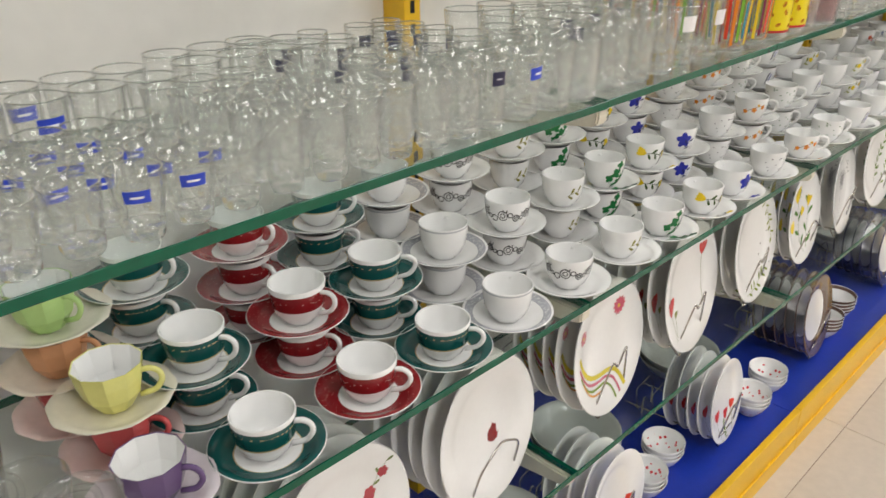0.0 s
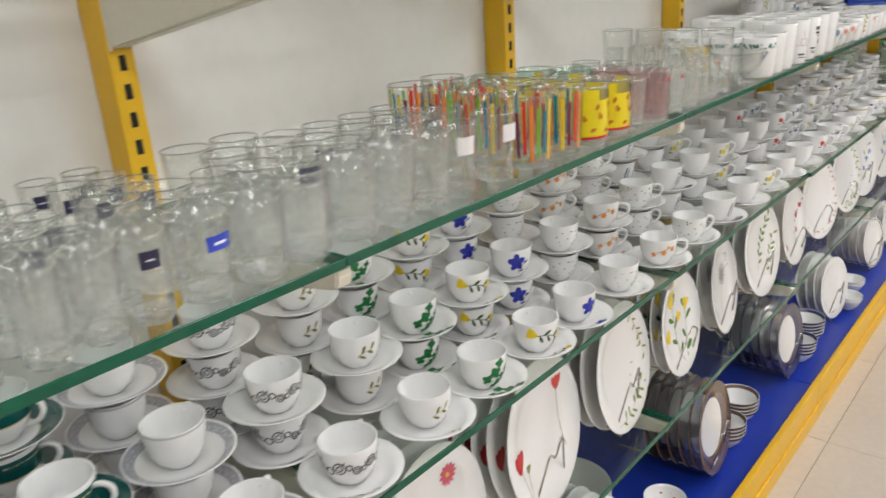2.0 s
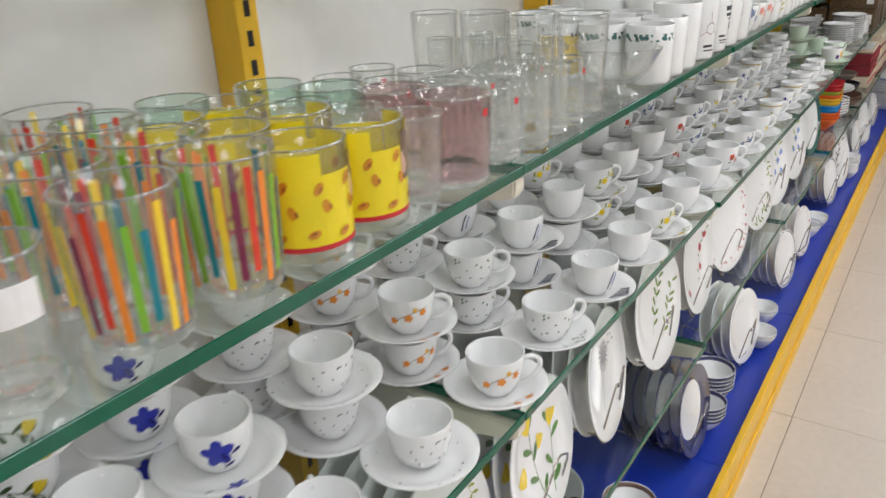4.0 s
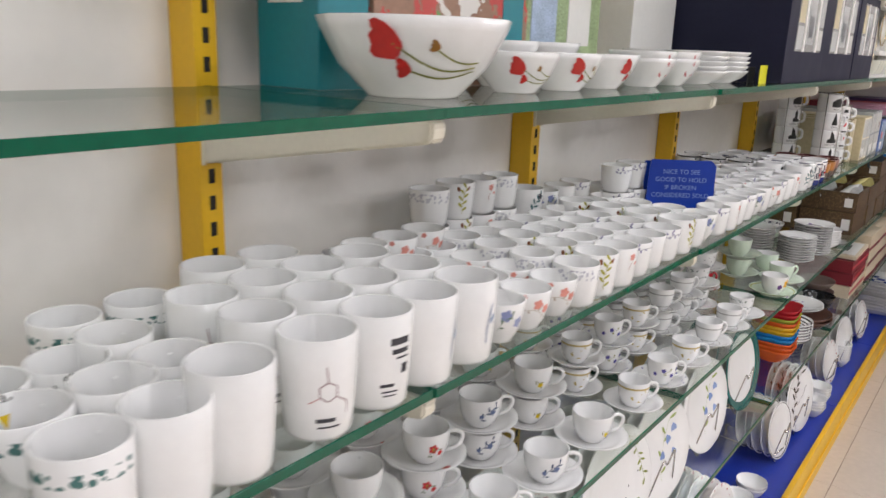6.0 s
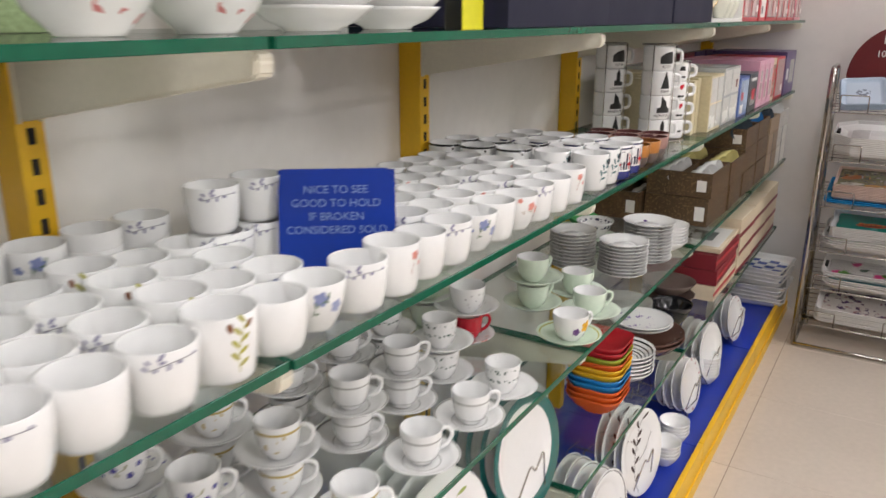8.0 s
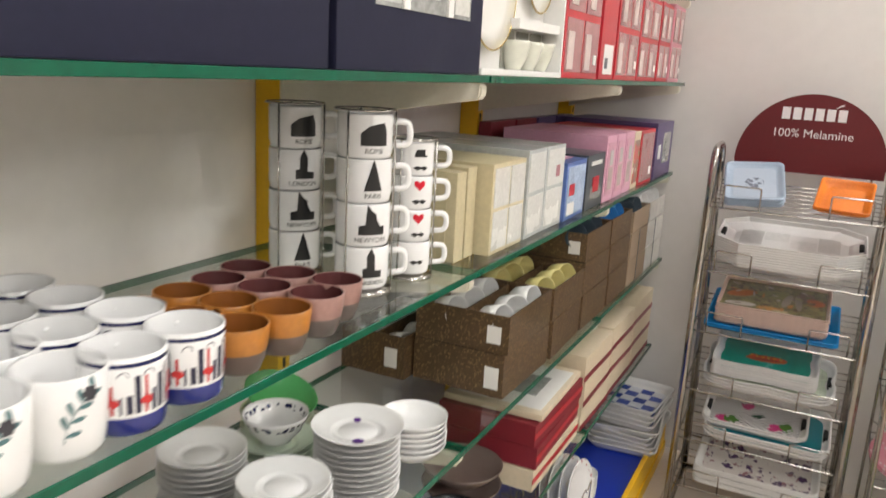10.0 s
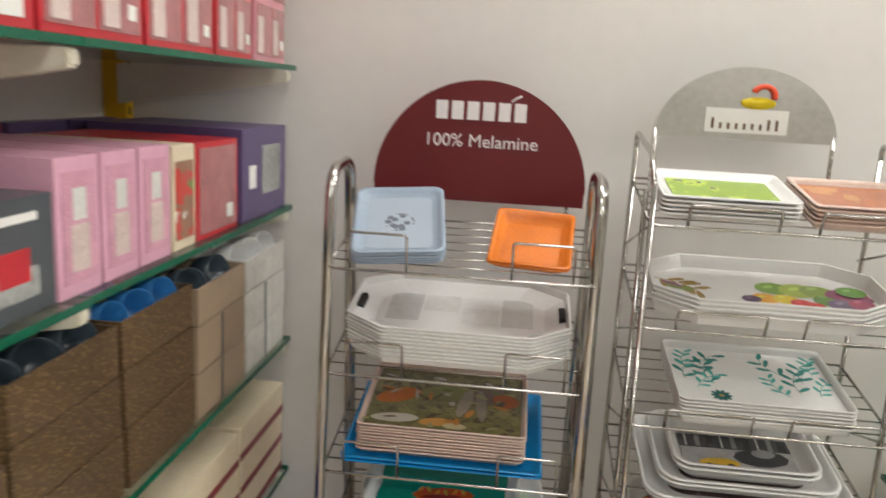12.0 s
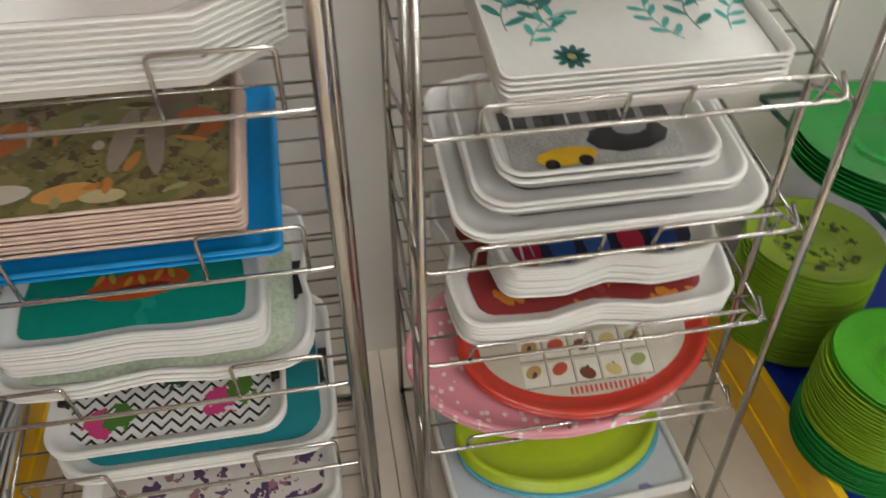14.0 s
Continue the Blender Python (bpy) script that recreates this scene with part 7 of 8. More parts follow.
def tray(label, w, d, h, rim, picture=None, r=0.03, wob=0.0, lip=0.006, fk=0.022, holes=False, octo=False, group="melamine trays", prints=None):
    ob = thing("tray", label, "tray", group)
    outline = rounded_rect(w, d, r, wob=wob)
    if octo:
        c = 0.055
        outline = [(w, d - c), (w - c * 1.4, d), (-w + c * 1.4, d), (-w, d - c), (-w, -d + c), (-w + c * 1.4, -d), (w - c * 1.4, -d), (w, -d + c)]
    part("pan", pan_bm(outline, h, lip, fk), rim, ob, smooth=False if octo else True)
    if picture:
        pic = part("picture", flat_bm(rounded_rect(w, d, r, wob=wob) if not octo else outline, fk + 0.004, 0.0042), picture, ob, "printed picture on the tray floor", smooth=False)
        if prints:
            transfer(prints, dish_face([(0.0, 0.0042), (1.0, 0.0042)]), pic)
    if holes:
        for s in (-1, 1):
            part("grip_hole", box_bm(s * (w - 0.016) - 0.007, -0.028, h * 0.55, s * (w - 0.016) + 0.007, 0.028, h * 0.55 + 0.008, 0.003), M_HOLE_SHADE, ob, "cut-out grip, its shade painted black")
    return ob


def rack_tilt(x, y, z, turn=0.0, tilt=10):
    return Matrix.Translation((x, y, z)) @ Matrix.Rotation(radians(tilt), 4, "X") @ Matrix.Rotation(radians(turn), 4, "Z")


def tray_pile(key, n, pitch, x, y, z, turn=0.0, tilt=10, **kw):
    """A pile lies with its front lip on the sloping wires; y, z: the middle of the lowest one."""
    m0 = rack_tilt(x, y, z, turn, tilt)
    for k in range(n):
        place(key, lambda: tray(**kw), m0 @ Matrix.Translation((RND.uniform(-.002, .002), RND.uniform(-.002, .002), pitch * k)))
    return m0 @ Matrix.Translation((0, 0, pitch * n))


def rack(x0, x1, tiers, top, name_label, round_top, post_r, stop_h, y0=7.0, depth=0.34):
    ob = thing("display_rack", name_label, "wire rack", "display racks")
    for x in (x0, x1):
        s = 1 if x == x1 else -1
        if round_top:
            for off, rr in ((0.0, post_r), (0.03, post_r * 0.8)):
                pts = rounded([(x + s * off * 0.3, y0 - 0.045 + off, 0.012), (x + s * off * 0.3, y0 + 0.02 + off, top), (x + s * off * 0.3, y0 + 0.19 + off * 0.5, top + 0.012 - off * 0.2), (x + s * off * 0.3, y0 + depth, 0.012)], 0.06, 6)
                part("side_post", tube_bm(pts, rr, 10), M_CHROME, ob)
        else:
            for ya, yb, zt in ((y0 - 0.03, y0 + 0.0, top), (y0 + 0.06, y0 + 0.09, top - 0.02), (y0 + depth, y0 + depth - 0.06, top + 0.05)):
                part("side_post", tube_bm([(x, ya, 0.012), (x, yb, zt)], post_r, 8), M_CHROME, ob)
            part("top_loop", tube_bm(rounded([(x, y0 + 0.0, top - 0.01), (x, y0 + 0.06, top + 0.05), (x, y0 + depth - 0.06, top + 0.08), (x, y0 + depth - 0.06, top + 0.05)], 0.04), post_r, 8), M_CHROME, ob)
            zs = [t[0] for t in tiers]
            for a, c in zip(zs, zs[1:]):
                part("side_brace", tube_bm([(x, y0, a), (x, y0 + depth - 0.03, c + 0.10)], 0.0028, 6), M_CHROME, ob)
        part("base_runner", tube_bm([(x, y0 - 0.05, 0.012), (x, y0 + depth, 0.012)], post_r, 8), M_CHROME, ob)
    part("base_bar", tube_bm([(x0, y0 - 0.05, 0.012), (x1, y0 - 0.05, 0.012)], post_r * 0.8, 8), M_CHROME, ob)
    part("base_bar", tube_bm([(x0, y0 + depth, 0.012), (x1, y0 + depth, 0.012)], post_r * 0.8, 8), M_CHROME, ob)
    sl = math.tan(radians(10))
    for z, stops in tiers:
        fr = part("tier_front", tube_bm(rounded([(x0, y0 + 0.03, z + 0.02), (x0 + 0.004, y0, z), (x1 - 0.004, y0, z), (x1, y0 + 0.03, z + 0.02)], 0.012), 0.0032, 8), M_CHROME, ob, "chrome front wire of a sloping tier")
        part("tier_back", tube_bm([(x0, y0 + depth - 0.03, z + sl * (depth - 0.03)), (x1, y0 + depth - 0.03, z + sl * (depth - 0.03))], 0.003, 6), M_CHROME, ob)
        for q in range(1, 7):
            yy = y0 + (depth - 0.03) * q / 7
            part("tier_wire", tube_bm([(x0, yy, z + sl * (yy - y0)), (x1, yy, z + sl * (yy - y0))], 0.0018, 6), M_CHROME, ob)
        for x in (x0, x1):
            part("tier_side", tube_bm([(x, y0, z), (x, y0 + depth - 0.03, z + sl * (depth - 0.03))], 0.003, 6), M_CHROME, ob)
        for a, c in stops:
            part("stop_loop", tube_bm(rounded([(a, y0 + 0.001, z), (a, y0 - 0.012, z + stop_h), (c, y0 - 0.012, z + stop_h), (c, y0 + 0.001, z)], 0.008), 0.0028, 6), M_CHROME, ob, "chrome wire stop")
    return ob


XA0, XA1, XC0, XC1 = -0.355, 0.155, 0.245, 0.745
TA = [1.10, 0.885, 0.675, 0.465, 0.28, 0.10]
TBZ = [1.225, 1.03, 0.835, 0.645, 0.475, 0.275]
rack(XA0, XA1, [(z, ((XA0 + 0.045, XA0 + 0.155), (XA1 - 0.155, XA1 - 0.04))) for z in TA], 1.285, "chrome wire tray rack with rounded posts against the wall", True, 0.0105, 0.075)
rack(XC0, XC1, [(z, ((XC0 + 0.065, XC0 + 0.225), (XC1 - 0.205, XC1 - 0.045))) for z in TBZ], 1.30, "slender chrome wire tray rack against the wall", False, 0.0055, 0.042)


def half_disc(name, label, cx, z0, r, y, m, trim=None):
    ob = thing(name, label, "sign", at=(cx, y, z0))
    bm = bmesh.new()
    pts = [(r * math.cos(math.pi * i / 40), r * math.sin(math.pi * i / 40)) for i in range(41)]
    a, c = ([bm.verts.new((px, dy, pz)) for px, pz in pts] for dy in (0.0, 0.006))
    bm.faces.new(a)
    bm.faces.new(c[::-1])
    for i in range(41):
        bm.faces.new((a[i], c[i], c[(i + 1) % 41], a[(i + 1) % 41]))
    part("board", bm, m, ob, smooth=False)
    return ob


M_MAROON = mat("maroon sign board", (0.13, 0.008, 0.012), 0.35, vary=0.06)
M_SIGNW = mat("white sign lettering", (0.8, 0.78, 0.78), 0.5)
sa = half_disc("rack_sign", "maroon half-round sign with white lettering on the rack", -0.09, 1.235, 0.237, 7.30, M_MAROON)
part("sign_skirt", box_bm(-0.235, 0.0, -0.03, 0.235, 0.006, 0.0), M_MAROON, sa, smooth=False)
FACE = Matrix(((1, 0, 0, 0), (0, 0, -1, -0.001), (0, 1, 0, 0), (0, 0, 0, 1)))
lettering("100% Melamine", 0.040, FACE @ Matrix.Translation((0.0, 0.103, 0)), M_SIGNW, sa)
# the maker's mark as plain blocks
for k in range(6):
    part("emblem_block", box_bm(-0.102 + 0.0345 * k, -0.0022, 0.150, -0.076 + 0.0345 * k, -0.0006, 0.190, 0.0004), M_SIGNW, sa, smooth=False)
part("emblem_tick", tube_bm([(0.062, -0.0014, 0.193), (0.072, -0.0014, 0.201), (0.084, -0.0014, 0.206)], 0.002, 6), M_SIGNW, sa)
for x in (-0.20, 0.20):
    part("sign_post", tube_bm([(x, 0.009, -0.16), (x, 0.009, 0.02)], 0.004, 8), M_CHROME, sa)

sb = half_disc("rack_sign", "brushed steel half-round sign with a small white label", 0.47, 1.375, 0.19, 7.30, M_STEEL)
sb.scale = (1.0, 1.0, 0.80)
for x in (-0.185, 0.185):
    part("sign_post", tube_bm([(x, 0.003, -0.14), (x, 0.003, 0.02)], 0.005, 8), M_CHROME, sb)
part("label_card", box_bm(-0.085, -0.003, 0.018, 0.085, -0.0005, 0.082), C_WHITE, sb, "white label card", smooth=False)
part("emblem_oval", flat_bm([(0.036 * math.cos(i * math.pi / 12), 0.016 * math.sin(i * math.pi / 12)) for i in range(24)], 0.0, 0.0), mat("yellow emblem", (0.85, 0.65, 0.02), 0.4), sb).matrix_basis = Matrix.Translation((0.02, -0.004, 0.098)) @ Matrix.Rotation(radians(90), 4, "X")
part("emblem_arc", tube_bm([(0.03 + 0.022 * math.cos(radians(a)), -0.003, 0.118 + 0.024 * math.sin(radians(a))) for a in range(-20, 170, 15)], 0.007, 8), mat("red emblem", (0.75, 0.08, 0.03), 0.4), sb)
for k in range(9):
    hh = 0.028 if k in (0, 7, 8) else 0.016
    part("emblem_bar", box_bm(-0.072 + 0.0165 * k, -0.0042, 0.028, -0.0665 + 0.0165 * k, -0.0031, 0.028 + hh), M_DARKPHOTO, sb, smooth=False)

# trays, rack with the maroon sign
T_SKY, T_OR = mat("pale blue melamine", (0.36, 0.44, 0.54), 0.18), mat("orange melamine", (0.78, 0.22, 0.03), 0.2, vary=0.15, scale=14)
T_WH, T_BL = mat("white melamine", (0.80, 0.79, 0.77), 0.2, vary=0.03), mat("bright blue melamine", (0.01, 0.26, 0.62), 0.2, vary=0.1)
T_PEACH = mat("peach melamine edge", (0.72, 0.55, 0.47), 0.3, vary=0.12)
T_GREEN = mat("sea green print", (0.01, 0.28, 0.20), 0.25, vary=0.1)
MA = -0.10


def tier_y(z, d):
    """The middle of a tray of half depth d that rests against the stops of the tier at z."""
    c = math.cos(radians(10))
    return 7.006 + d * c, z + 0.006 + math.tan(radians(10)) * (d * c + 0.006)


def on_tier(z, d, lift=0.0):
    yy, zz = tier_y(z, d)
    return yy, zz + lift


pic_sky = printed("pale blue tray print", (0.40, 0.47, 0.56), [("ring", 0.0, 0.030, (0.16, 0.18, 0.22), 70, 0.5)], 0.2)
yy, zz = on_tier(TA[0], 0.118, 0.012)
tray_pile(("sky",), 5, 0.0065, -0.235, yy, zz + 0.012, 8, 27, label="pale blue melamine tray with a dark rosette", w=0.092, d=0.112, h=0.012, rim=T_SKY, picture=pic_sky, r=0.02)
yy, zz = on_tier(TA[0], 0.098, 0.010)
tray_pile(("or",), 2, 0.007, 0.035, yy, zz + 0.010, -4, 26, label="orange melamine dish with a wavy rim", w=0.080, d=0.092, h=0.022, rim=T_OR, picture=T_OR, r=0.012)
yy, zz = on_tier(TA[1], 0.145)
grey_bands = mat("white melamine tray floor", (0.79, 0.78, 0.76), 0.18, vary=0.03)
# Grey rectangles paint soft reflections onto the white tray floor
TRAY_REFLECTIONS = []
for u0, u1, v0, v1, g in ((-0.155, -0.085, -0.045, 0.085, 0.60), (0.085, 0.150, -0.045, 0.085, 0.62), (-0.080, -0.005, 0.005, 0.085, 0.70), (0.002, 0.080, -0.045, 0.030, 0.72)):
    TRAY_REFLECTIONS += strip([(u0, (v0 + v1) / 2), (u1, (v0 + v1) / 2)], v1 - v0, (g, g - 0.01, g - 0.03))
tray_pile(("octo",), 9, 0.0085, MA, yy, zz, label="white octagonal melamine tray with grip holes", w=0.225, d=0.138, h=0.030, rim=T_WH, picture=grey_bands, octo=True, holes=True, fk=0.05, lip=0.004, prints=TRAY_REFLECTIONS)
yy, zz = on_tier(TA[2], 0.15)
M0 = tray_pile(("bluet",), 2, 0.009, MA - 0.015, yy, zz, label="bright blue rimmed melamine tray", w=0.205, d=0.15, h=0.016, rim=T_BL, picture=T_BL, r=0.012, fk=0.035)
photo = printed("autumn photo print", (0.17, 0.15, 0.06), [("speck", (0, 0, 0), 0.25, (0.24, 0.20, 0.08), 26, 0.4), ("speck", (0, 0, 0), 0.25, (0.10, 0.075, 0.04), 40, 0.34)], 0.12, 0.3)
AUTUMN, rp = [], random.Random(21)
for u, v, a_, ln, wd, col in ((-0.150, -0.020, 30, 0.10, 0.055, (0.45, 0.14, 0.03)), (-0.06, 0.02, 10, 0.16, 0.07, (0.22, 0.21, 0.08)), (0.06, -0.01, 60, 0.10, 0.06, (0.20, 0.13, 0.09)), (0.10, 0.03, -30, 0.06, 0.05, (0.42, 0.12, 0.04)), (0.03, -0.06, 80, 0.11, 0.028, (0.30, 0.25, 0.19)),
                              (0.08, -0.07, 95, 0.12, 0.024, (0.27, 0.22, 0.17)), (-0.15, -0.085, 5, 0.10, 0.034, (0.55, 0.50, 0.42)), (-0.05, -0.09, 8, 0.07, 0.030, (0.58, 0.29, 0.08)), (0.0, -0.095, 0, 0.05, 0.022, (0.50, 0.42, 0.24))):
    AUTUMN += blob(u, v, a_, ln, wd, col, 1.1, 14)
for q in range(34):
    AUTUMN += blob(rp.uniform(-0.15, 0.12), rp.uniform(-0.10, 0.09), rp.uniform(0, 360), rp.uniform(0.015, 0.045), rp.uniform(0.006, 0.016), rp.choice(((0.12, 0.09, 0.05), (0.48, 0.20, 0.05), (0.33, 0.30, 0.14), (0.44, 0.38, 0.30), (0.16, 0.16, 0.06))), 1.3, 10)
tray_pile(("photo",), 9, 0.0075, MA - 0.02, yy - 0.005, zz + 0.022, label="melamine tray with an autumn photo print", w=0.172, d=0.125, h=0.010, rim=T_PEACH, picture=photo, r=0.010, fk=0.008, lip=0.003, prints=AUTUMN)
yy, zz = on_tier(TA[3], 0.145)
tray_pile(("wgr",), 3, 0.012, MA, yy, zz, label="white melamine tray with rounded handles", w=0.205, d=0.14, h=0.026, rim=T_WH, r=0.05, wob=0.006, holes=True, picture=mat("pale green print", (0.62, 0.70, 0.55), 0.25, vary=0.3, scale=12))
boat = blob(-0.065, -0.030, 6, 0.135, 0.050, (0.52, 0.10, 0.02), 1.2, 14) + blob(-0.045, -0.034, 6, 0.09, 0.016, (0.25, 0.03, 0.02), 1.2)
for q in range(9):
    boat += blob(-0.052 + 0.0125 * q, -0.018 - 0.006 * (q % 2), 60 + 25 * (q % 3), 0.020, 0.009, ((0.75, 0.30, 0.03), (0.65, 0.06, 0.03), (0.55, 0.38, 0.06))[q % 3], 1.2, 8)
tray_pile(("green",), 8, 0.0075, MA - 0.015, yy - 0.006, zz + 0.036, label="white tray with a sea green picture", w=0.165, d=0.115, h=0.014, rim=T_WH, picture=T_GREEN, r=0.02, wob=0.004, prints=boat)
yy, zz = on_tier(TA[4], 0.145)
tray_pile(("teal",), 3, 0.011, MA + 0.02, yy, zz, label="white tray with a teal border", w=0.20, d=0.14, h=0.024, rim=T_WH, r=0.05, holes=True, picture=mat("teal border print", (0.02, 0.25, 0.30), 0.25))


def zigzag_mat():
    m = mat("black and white zigzag print", (0.78, 0.77, 0.76), 0.22)
    nt = m.node_tree
    b = nt.nodes["Principled BSDF"]
    tc, sp = nt.nodes.new("ShaderNodeTexCoord"), nt.nodes.new("ShaderNodeSeparateXYZ")
    nt.links.new(tc.outputs["Object"], sp.inputs[0])

    def op(kind, a, c=None):
        n = nt.nodes.new("ShaderNodeMath")
        n.operation = kind
        for i, v in enumerate((a, c)):
            if isinstance(v, (int, float)):
                n.inputs[i].default_value = v
            elif v is not None:
                nt.links.new(v, n.inputs[i])
        return n.outputs[0]

    zig = op("PINGPONG", sp.outputs[0], 0.014)
    f = op("LESS_THAN", op("PINGPONG", op("ADD", op("ADD", sp.outputs[1], zig), 1.0), 0.0085), 0.0028)
    mx = nt.nodes.new("ShaderNodeMix")
    mx.data_type = "RGBA"
    nt.links.new(f, mx.inputs["Factor"])
    nt.links.new(b.inputs["Base Color"].links[0].from_socket, mx.inputs["A"])
    mx.inputs["B"].default_value = (0.03, 0.03, 0.035, 1)
    last = mx.outputs["Result"]
    for cx, cy, r, col in ((-0.10, -0.055, 0.022, (0.62, 0.06, 0.22)), (0.07, -0.045, 0.024, (0.62, 0.06, 0.22)), (-0.03, 0.05, 0.02, (0.55, 0.08, 0.22)), (-0.075, -0.05, 0.02, (0.08, 0.2, 0.04)), (0.10, -0.03, 0.022, (0.10, 0.22, 0.04)), (0.01, 0.0, 0.018, (0.04, 0.09, 0.06))):
        d = nt.nodes.new("ShaderNodeVectorMath")
        d.operation = "DISTANCE"
        nt.links.new(tc.outputs["Object"], d.inputs[0])
        d.inputs[1].default_value = (cx, cy, 0.004)
        n = nt.nodes.new("ShaderNodeTexNoise")
        n.inputs["Scale"].default_value = 70
        nt.links.new(tc.outputs["Object"], n.inputs["Vector"])
        g = op("LESS_THAN", op("ADD", d.outputs["Value"], op("MULTIPLY", op("SUBTRACT", n.outputs["Fac"], 0.5), 0.05)), r)
        mx = nt.nodes.new("ShaderNodeMix")
        mx.data_type = "RGBA"
        nt.links.new(g, mx.inputs["Factor"])
        nt.links.new(last, mx.inputs["A"])
        mx.inputs["B"].default_value = (*col, 1)
        last = mx.outputs["Result"]
    nt.links.new(last, b.inputs["Base Color"])
    return m


tray_pile(("zig",), 2, 0.012, MA - 0.02, yy - 0.006, zz + 0.034, label="white tray with zigzag print and pink flowers", w=0.17, d=0.115, h=0.024, rim=T_WH, picture=zigzag_mat(), r=0.04, holes=True)
yy, zz = on_tier(TA[5], 0.14)
flo = printed("violet flower print", (0.62, 0.58, 0.55), [("speck", (0, 0, 0), 0.25, (0.09, 0.05, 0.12), 22, 0.36), ("speck", (0, 0, 0), 0.25, (0.30, 0.16, 0.18), 30, 0.25)], 0.25)
tray_pile(("flo",), 8, 0.009, MA + 0.01, yy, zz, label="tray with a violet flower print", w=0.20, d=0.135, h=0.018, rim=T_WH, picture=flo, r=0.03)

# trays, rack with the steel sign
MB = 0.495
yy, zz = on_tier(TBZ[0], 0.10)
gs = printed("green salad print", (0.28, 0.42, 0.03), [("speck", (0, 0, 0), 0.2, (0.45, 0.60, 0.05), 16, 0.4), ("speck", (0, 0, 0), 0.2, (0.10, 0.08, 0.03), 14, 0.22)], 0.25)
tray_pile(("salad",), 5, 0.0085, 0.385, yy, zz, label="white tray with a green salad picture", w=0.125, d=0.095, h=0.012, rim=T_WH, picture=gs, r=0.012, fk=0.024)
rustp = printed("rust red print", (0.42, 0.14, 0.06), [("speck", (0, 0, 0), 0.2, (0.55, 0.24, 0.09), 12, 0.4)], 0.25, 0.2)
tray_pile(("rust",), 5, 0.008, 0.645, yy, zz, label="rust coloured melamine tray", w=0.115, d=0.095, h=0.012, rim=T_PEACH, picture=rustp, r=0.012, fk=0.010)
yy, zz = on_tier(TBZ[1], 0.12)
VEG, rv = twig_of(-0.205, 0.03, -0.13, -0.02, 0.01, 9, 0.040, (0.30, 0.20, 0.04), width=0.003) + blob(-0.19, 0.0, -20, 0.06, 0.022, (0.20, 0.28, 0.05)) + blob(-0.195, 0.02, -35, 0.05, 0.016, (0.26, 0.12, 0.16)), random.Random(6)
for col, u, v, q in (((0.20, 0.36, 0.04), 0.0, 0.015, 0.040), ((0.40, 0.52, 0.06), 0.045, 0.01, 0.045), ((0.28, 0.42, 0.05), 0.085, 0.02, 0.040), ((0.24, 0.05, 0.11), 0.13, 0.01, 0.050), ((0.12, 0.25, 0.04), 0.10, -0.015, 0.030), ((0.85, 0.42, 0.03), -0.02, -0.035, 0.032),
                     ((0.75, 0.58, 0.05), 0.02, -0.03, 0.030), ((0.60, 0.03, 0.03), 0.05, -0.048, 0.024), ((0.66, 0.03, 0.03), 0.075, -0.05, 0.022), ((0.15, 0.10, 0.17), 0.12, -0.045, 0.034), ((0.30, 0.03, 0.09), 0.16, -0.03, 0.030), ((0.10, 0.05, 0.10), -0.04, -0.045, 0.022), ((0.12, 0.28, 0.04), 0.155, 0.02, 0.034)):
    u, v, q = u - 0.012, v - 0.006, q * 1.5
    VEG += blob(u, v, rv.uniform(-20, 20), q * 1.2, q, col)
    VEG += blob(u + q * 0.3, v + q * 0.15, 30, q * 0.4, q * 0.2, tuple(min(0.85, k * 1.5 + 0.05) for k in col))
veg = mat("white fruit tray glaze", (0.80, 0.79, 0.77), 0.2, vary=0.03)
tray_pile(("veg",), 4, 0.0095, MB, yy, zz, label="white octagonal tray with a vegetable border", w=0.225, d=0.115, h=0.026, rim=T_WH, picture=veg, octo=True, fk=0.012, lip=0.004, prints=VEG)
yy, zz = on_tier(TBZ[2], 0.125)
LEAF_PRINT = []
for u, v, q, c in ((-0.135, -0.02, 75, 0), (-0.115, -0.05, 50, 1), (-0.08, -0.03, 95, 0), (-0.10, 0.02, 60, 0), (-0.125, 0.02, 85, 1), (0.06, -0.06, 110, 1), (0.085, -0.045, 85, 0), (0.12, -0.05, 60, 1), (0.10, 0.0, 75, 0), (0.07, 0.02, 120, 0), (0.13, 0.03, 80, 1)):
    col = ((0.03, 0.24, 0.21), (0.08, 0.42, 0.37))[c]
    LEAF_PRINT += twig_of(u, v, u + 0.072 * math.cos(radians(q)), v + 0.072 * math.sin(radians(q)), 0.008, 5 + 2 * c, 0.032 - 0.008 * c, col, width=0.0016)
LEAF_PRINT += bloom(-0.075, -0.075, 0.022, 10, (0.02, 0.14, 0.13), (0.3, 0.32, 0.1), 0, 0.4)
leaf = mat("white leaf tray glaze", (0.80, 0.80, 0.78), 0.2, vary=0.03)
tray_pile(("leaf",), 6, 0.0075, MB + 0.005, yy, zz, label="white tray with teal leaf sprays", w=0.165, d=0.12, h=0.016, rim=T_WH, picture=leaf, r=0.014, fk=0.006, lip=0.003, prints=LEAF_PRINT)
yy, zz = on_tier(TBZ[3], 0.145)
car = printed("vintage car print", (0.55, 0.54, 0.52), [("speck", (0, 0, 0), 0.2, (0.04, 0.04, 0.045), 20, 0.33), ("spot", (-0.03, -0.045, 0.004), 0.022, (0.75, 0.45, 0.02), 40, 1.0), ("spot", (0.03, -0.02, 0.004), 0.035, (0.05, 0.05, 0.06), 30, 1.2)], 0.22)
dk = mat("dark photo print", (0.10, 0.07, 0.07), 0.25, vary=0.5, scale=30)
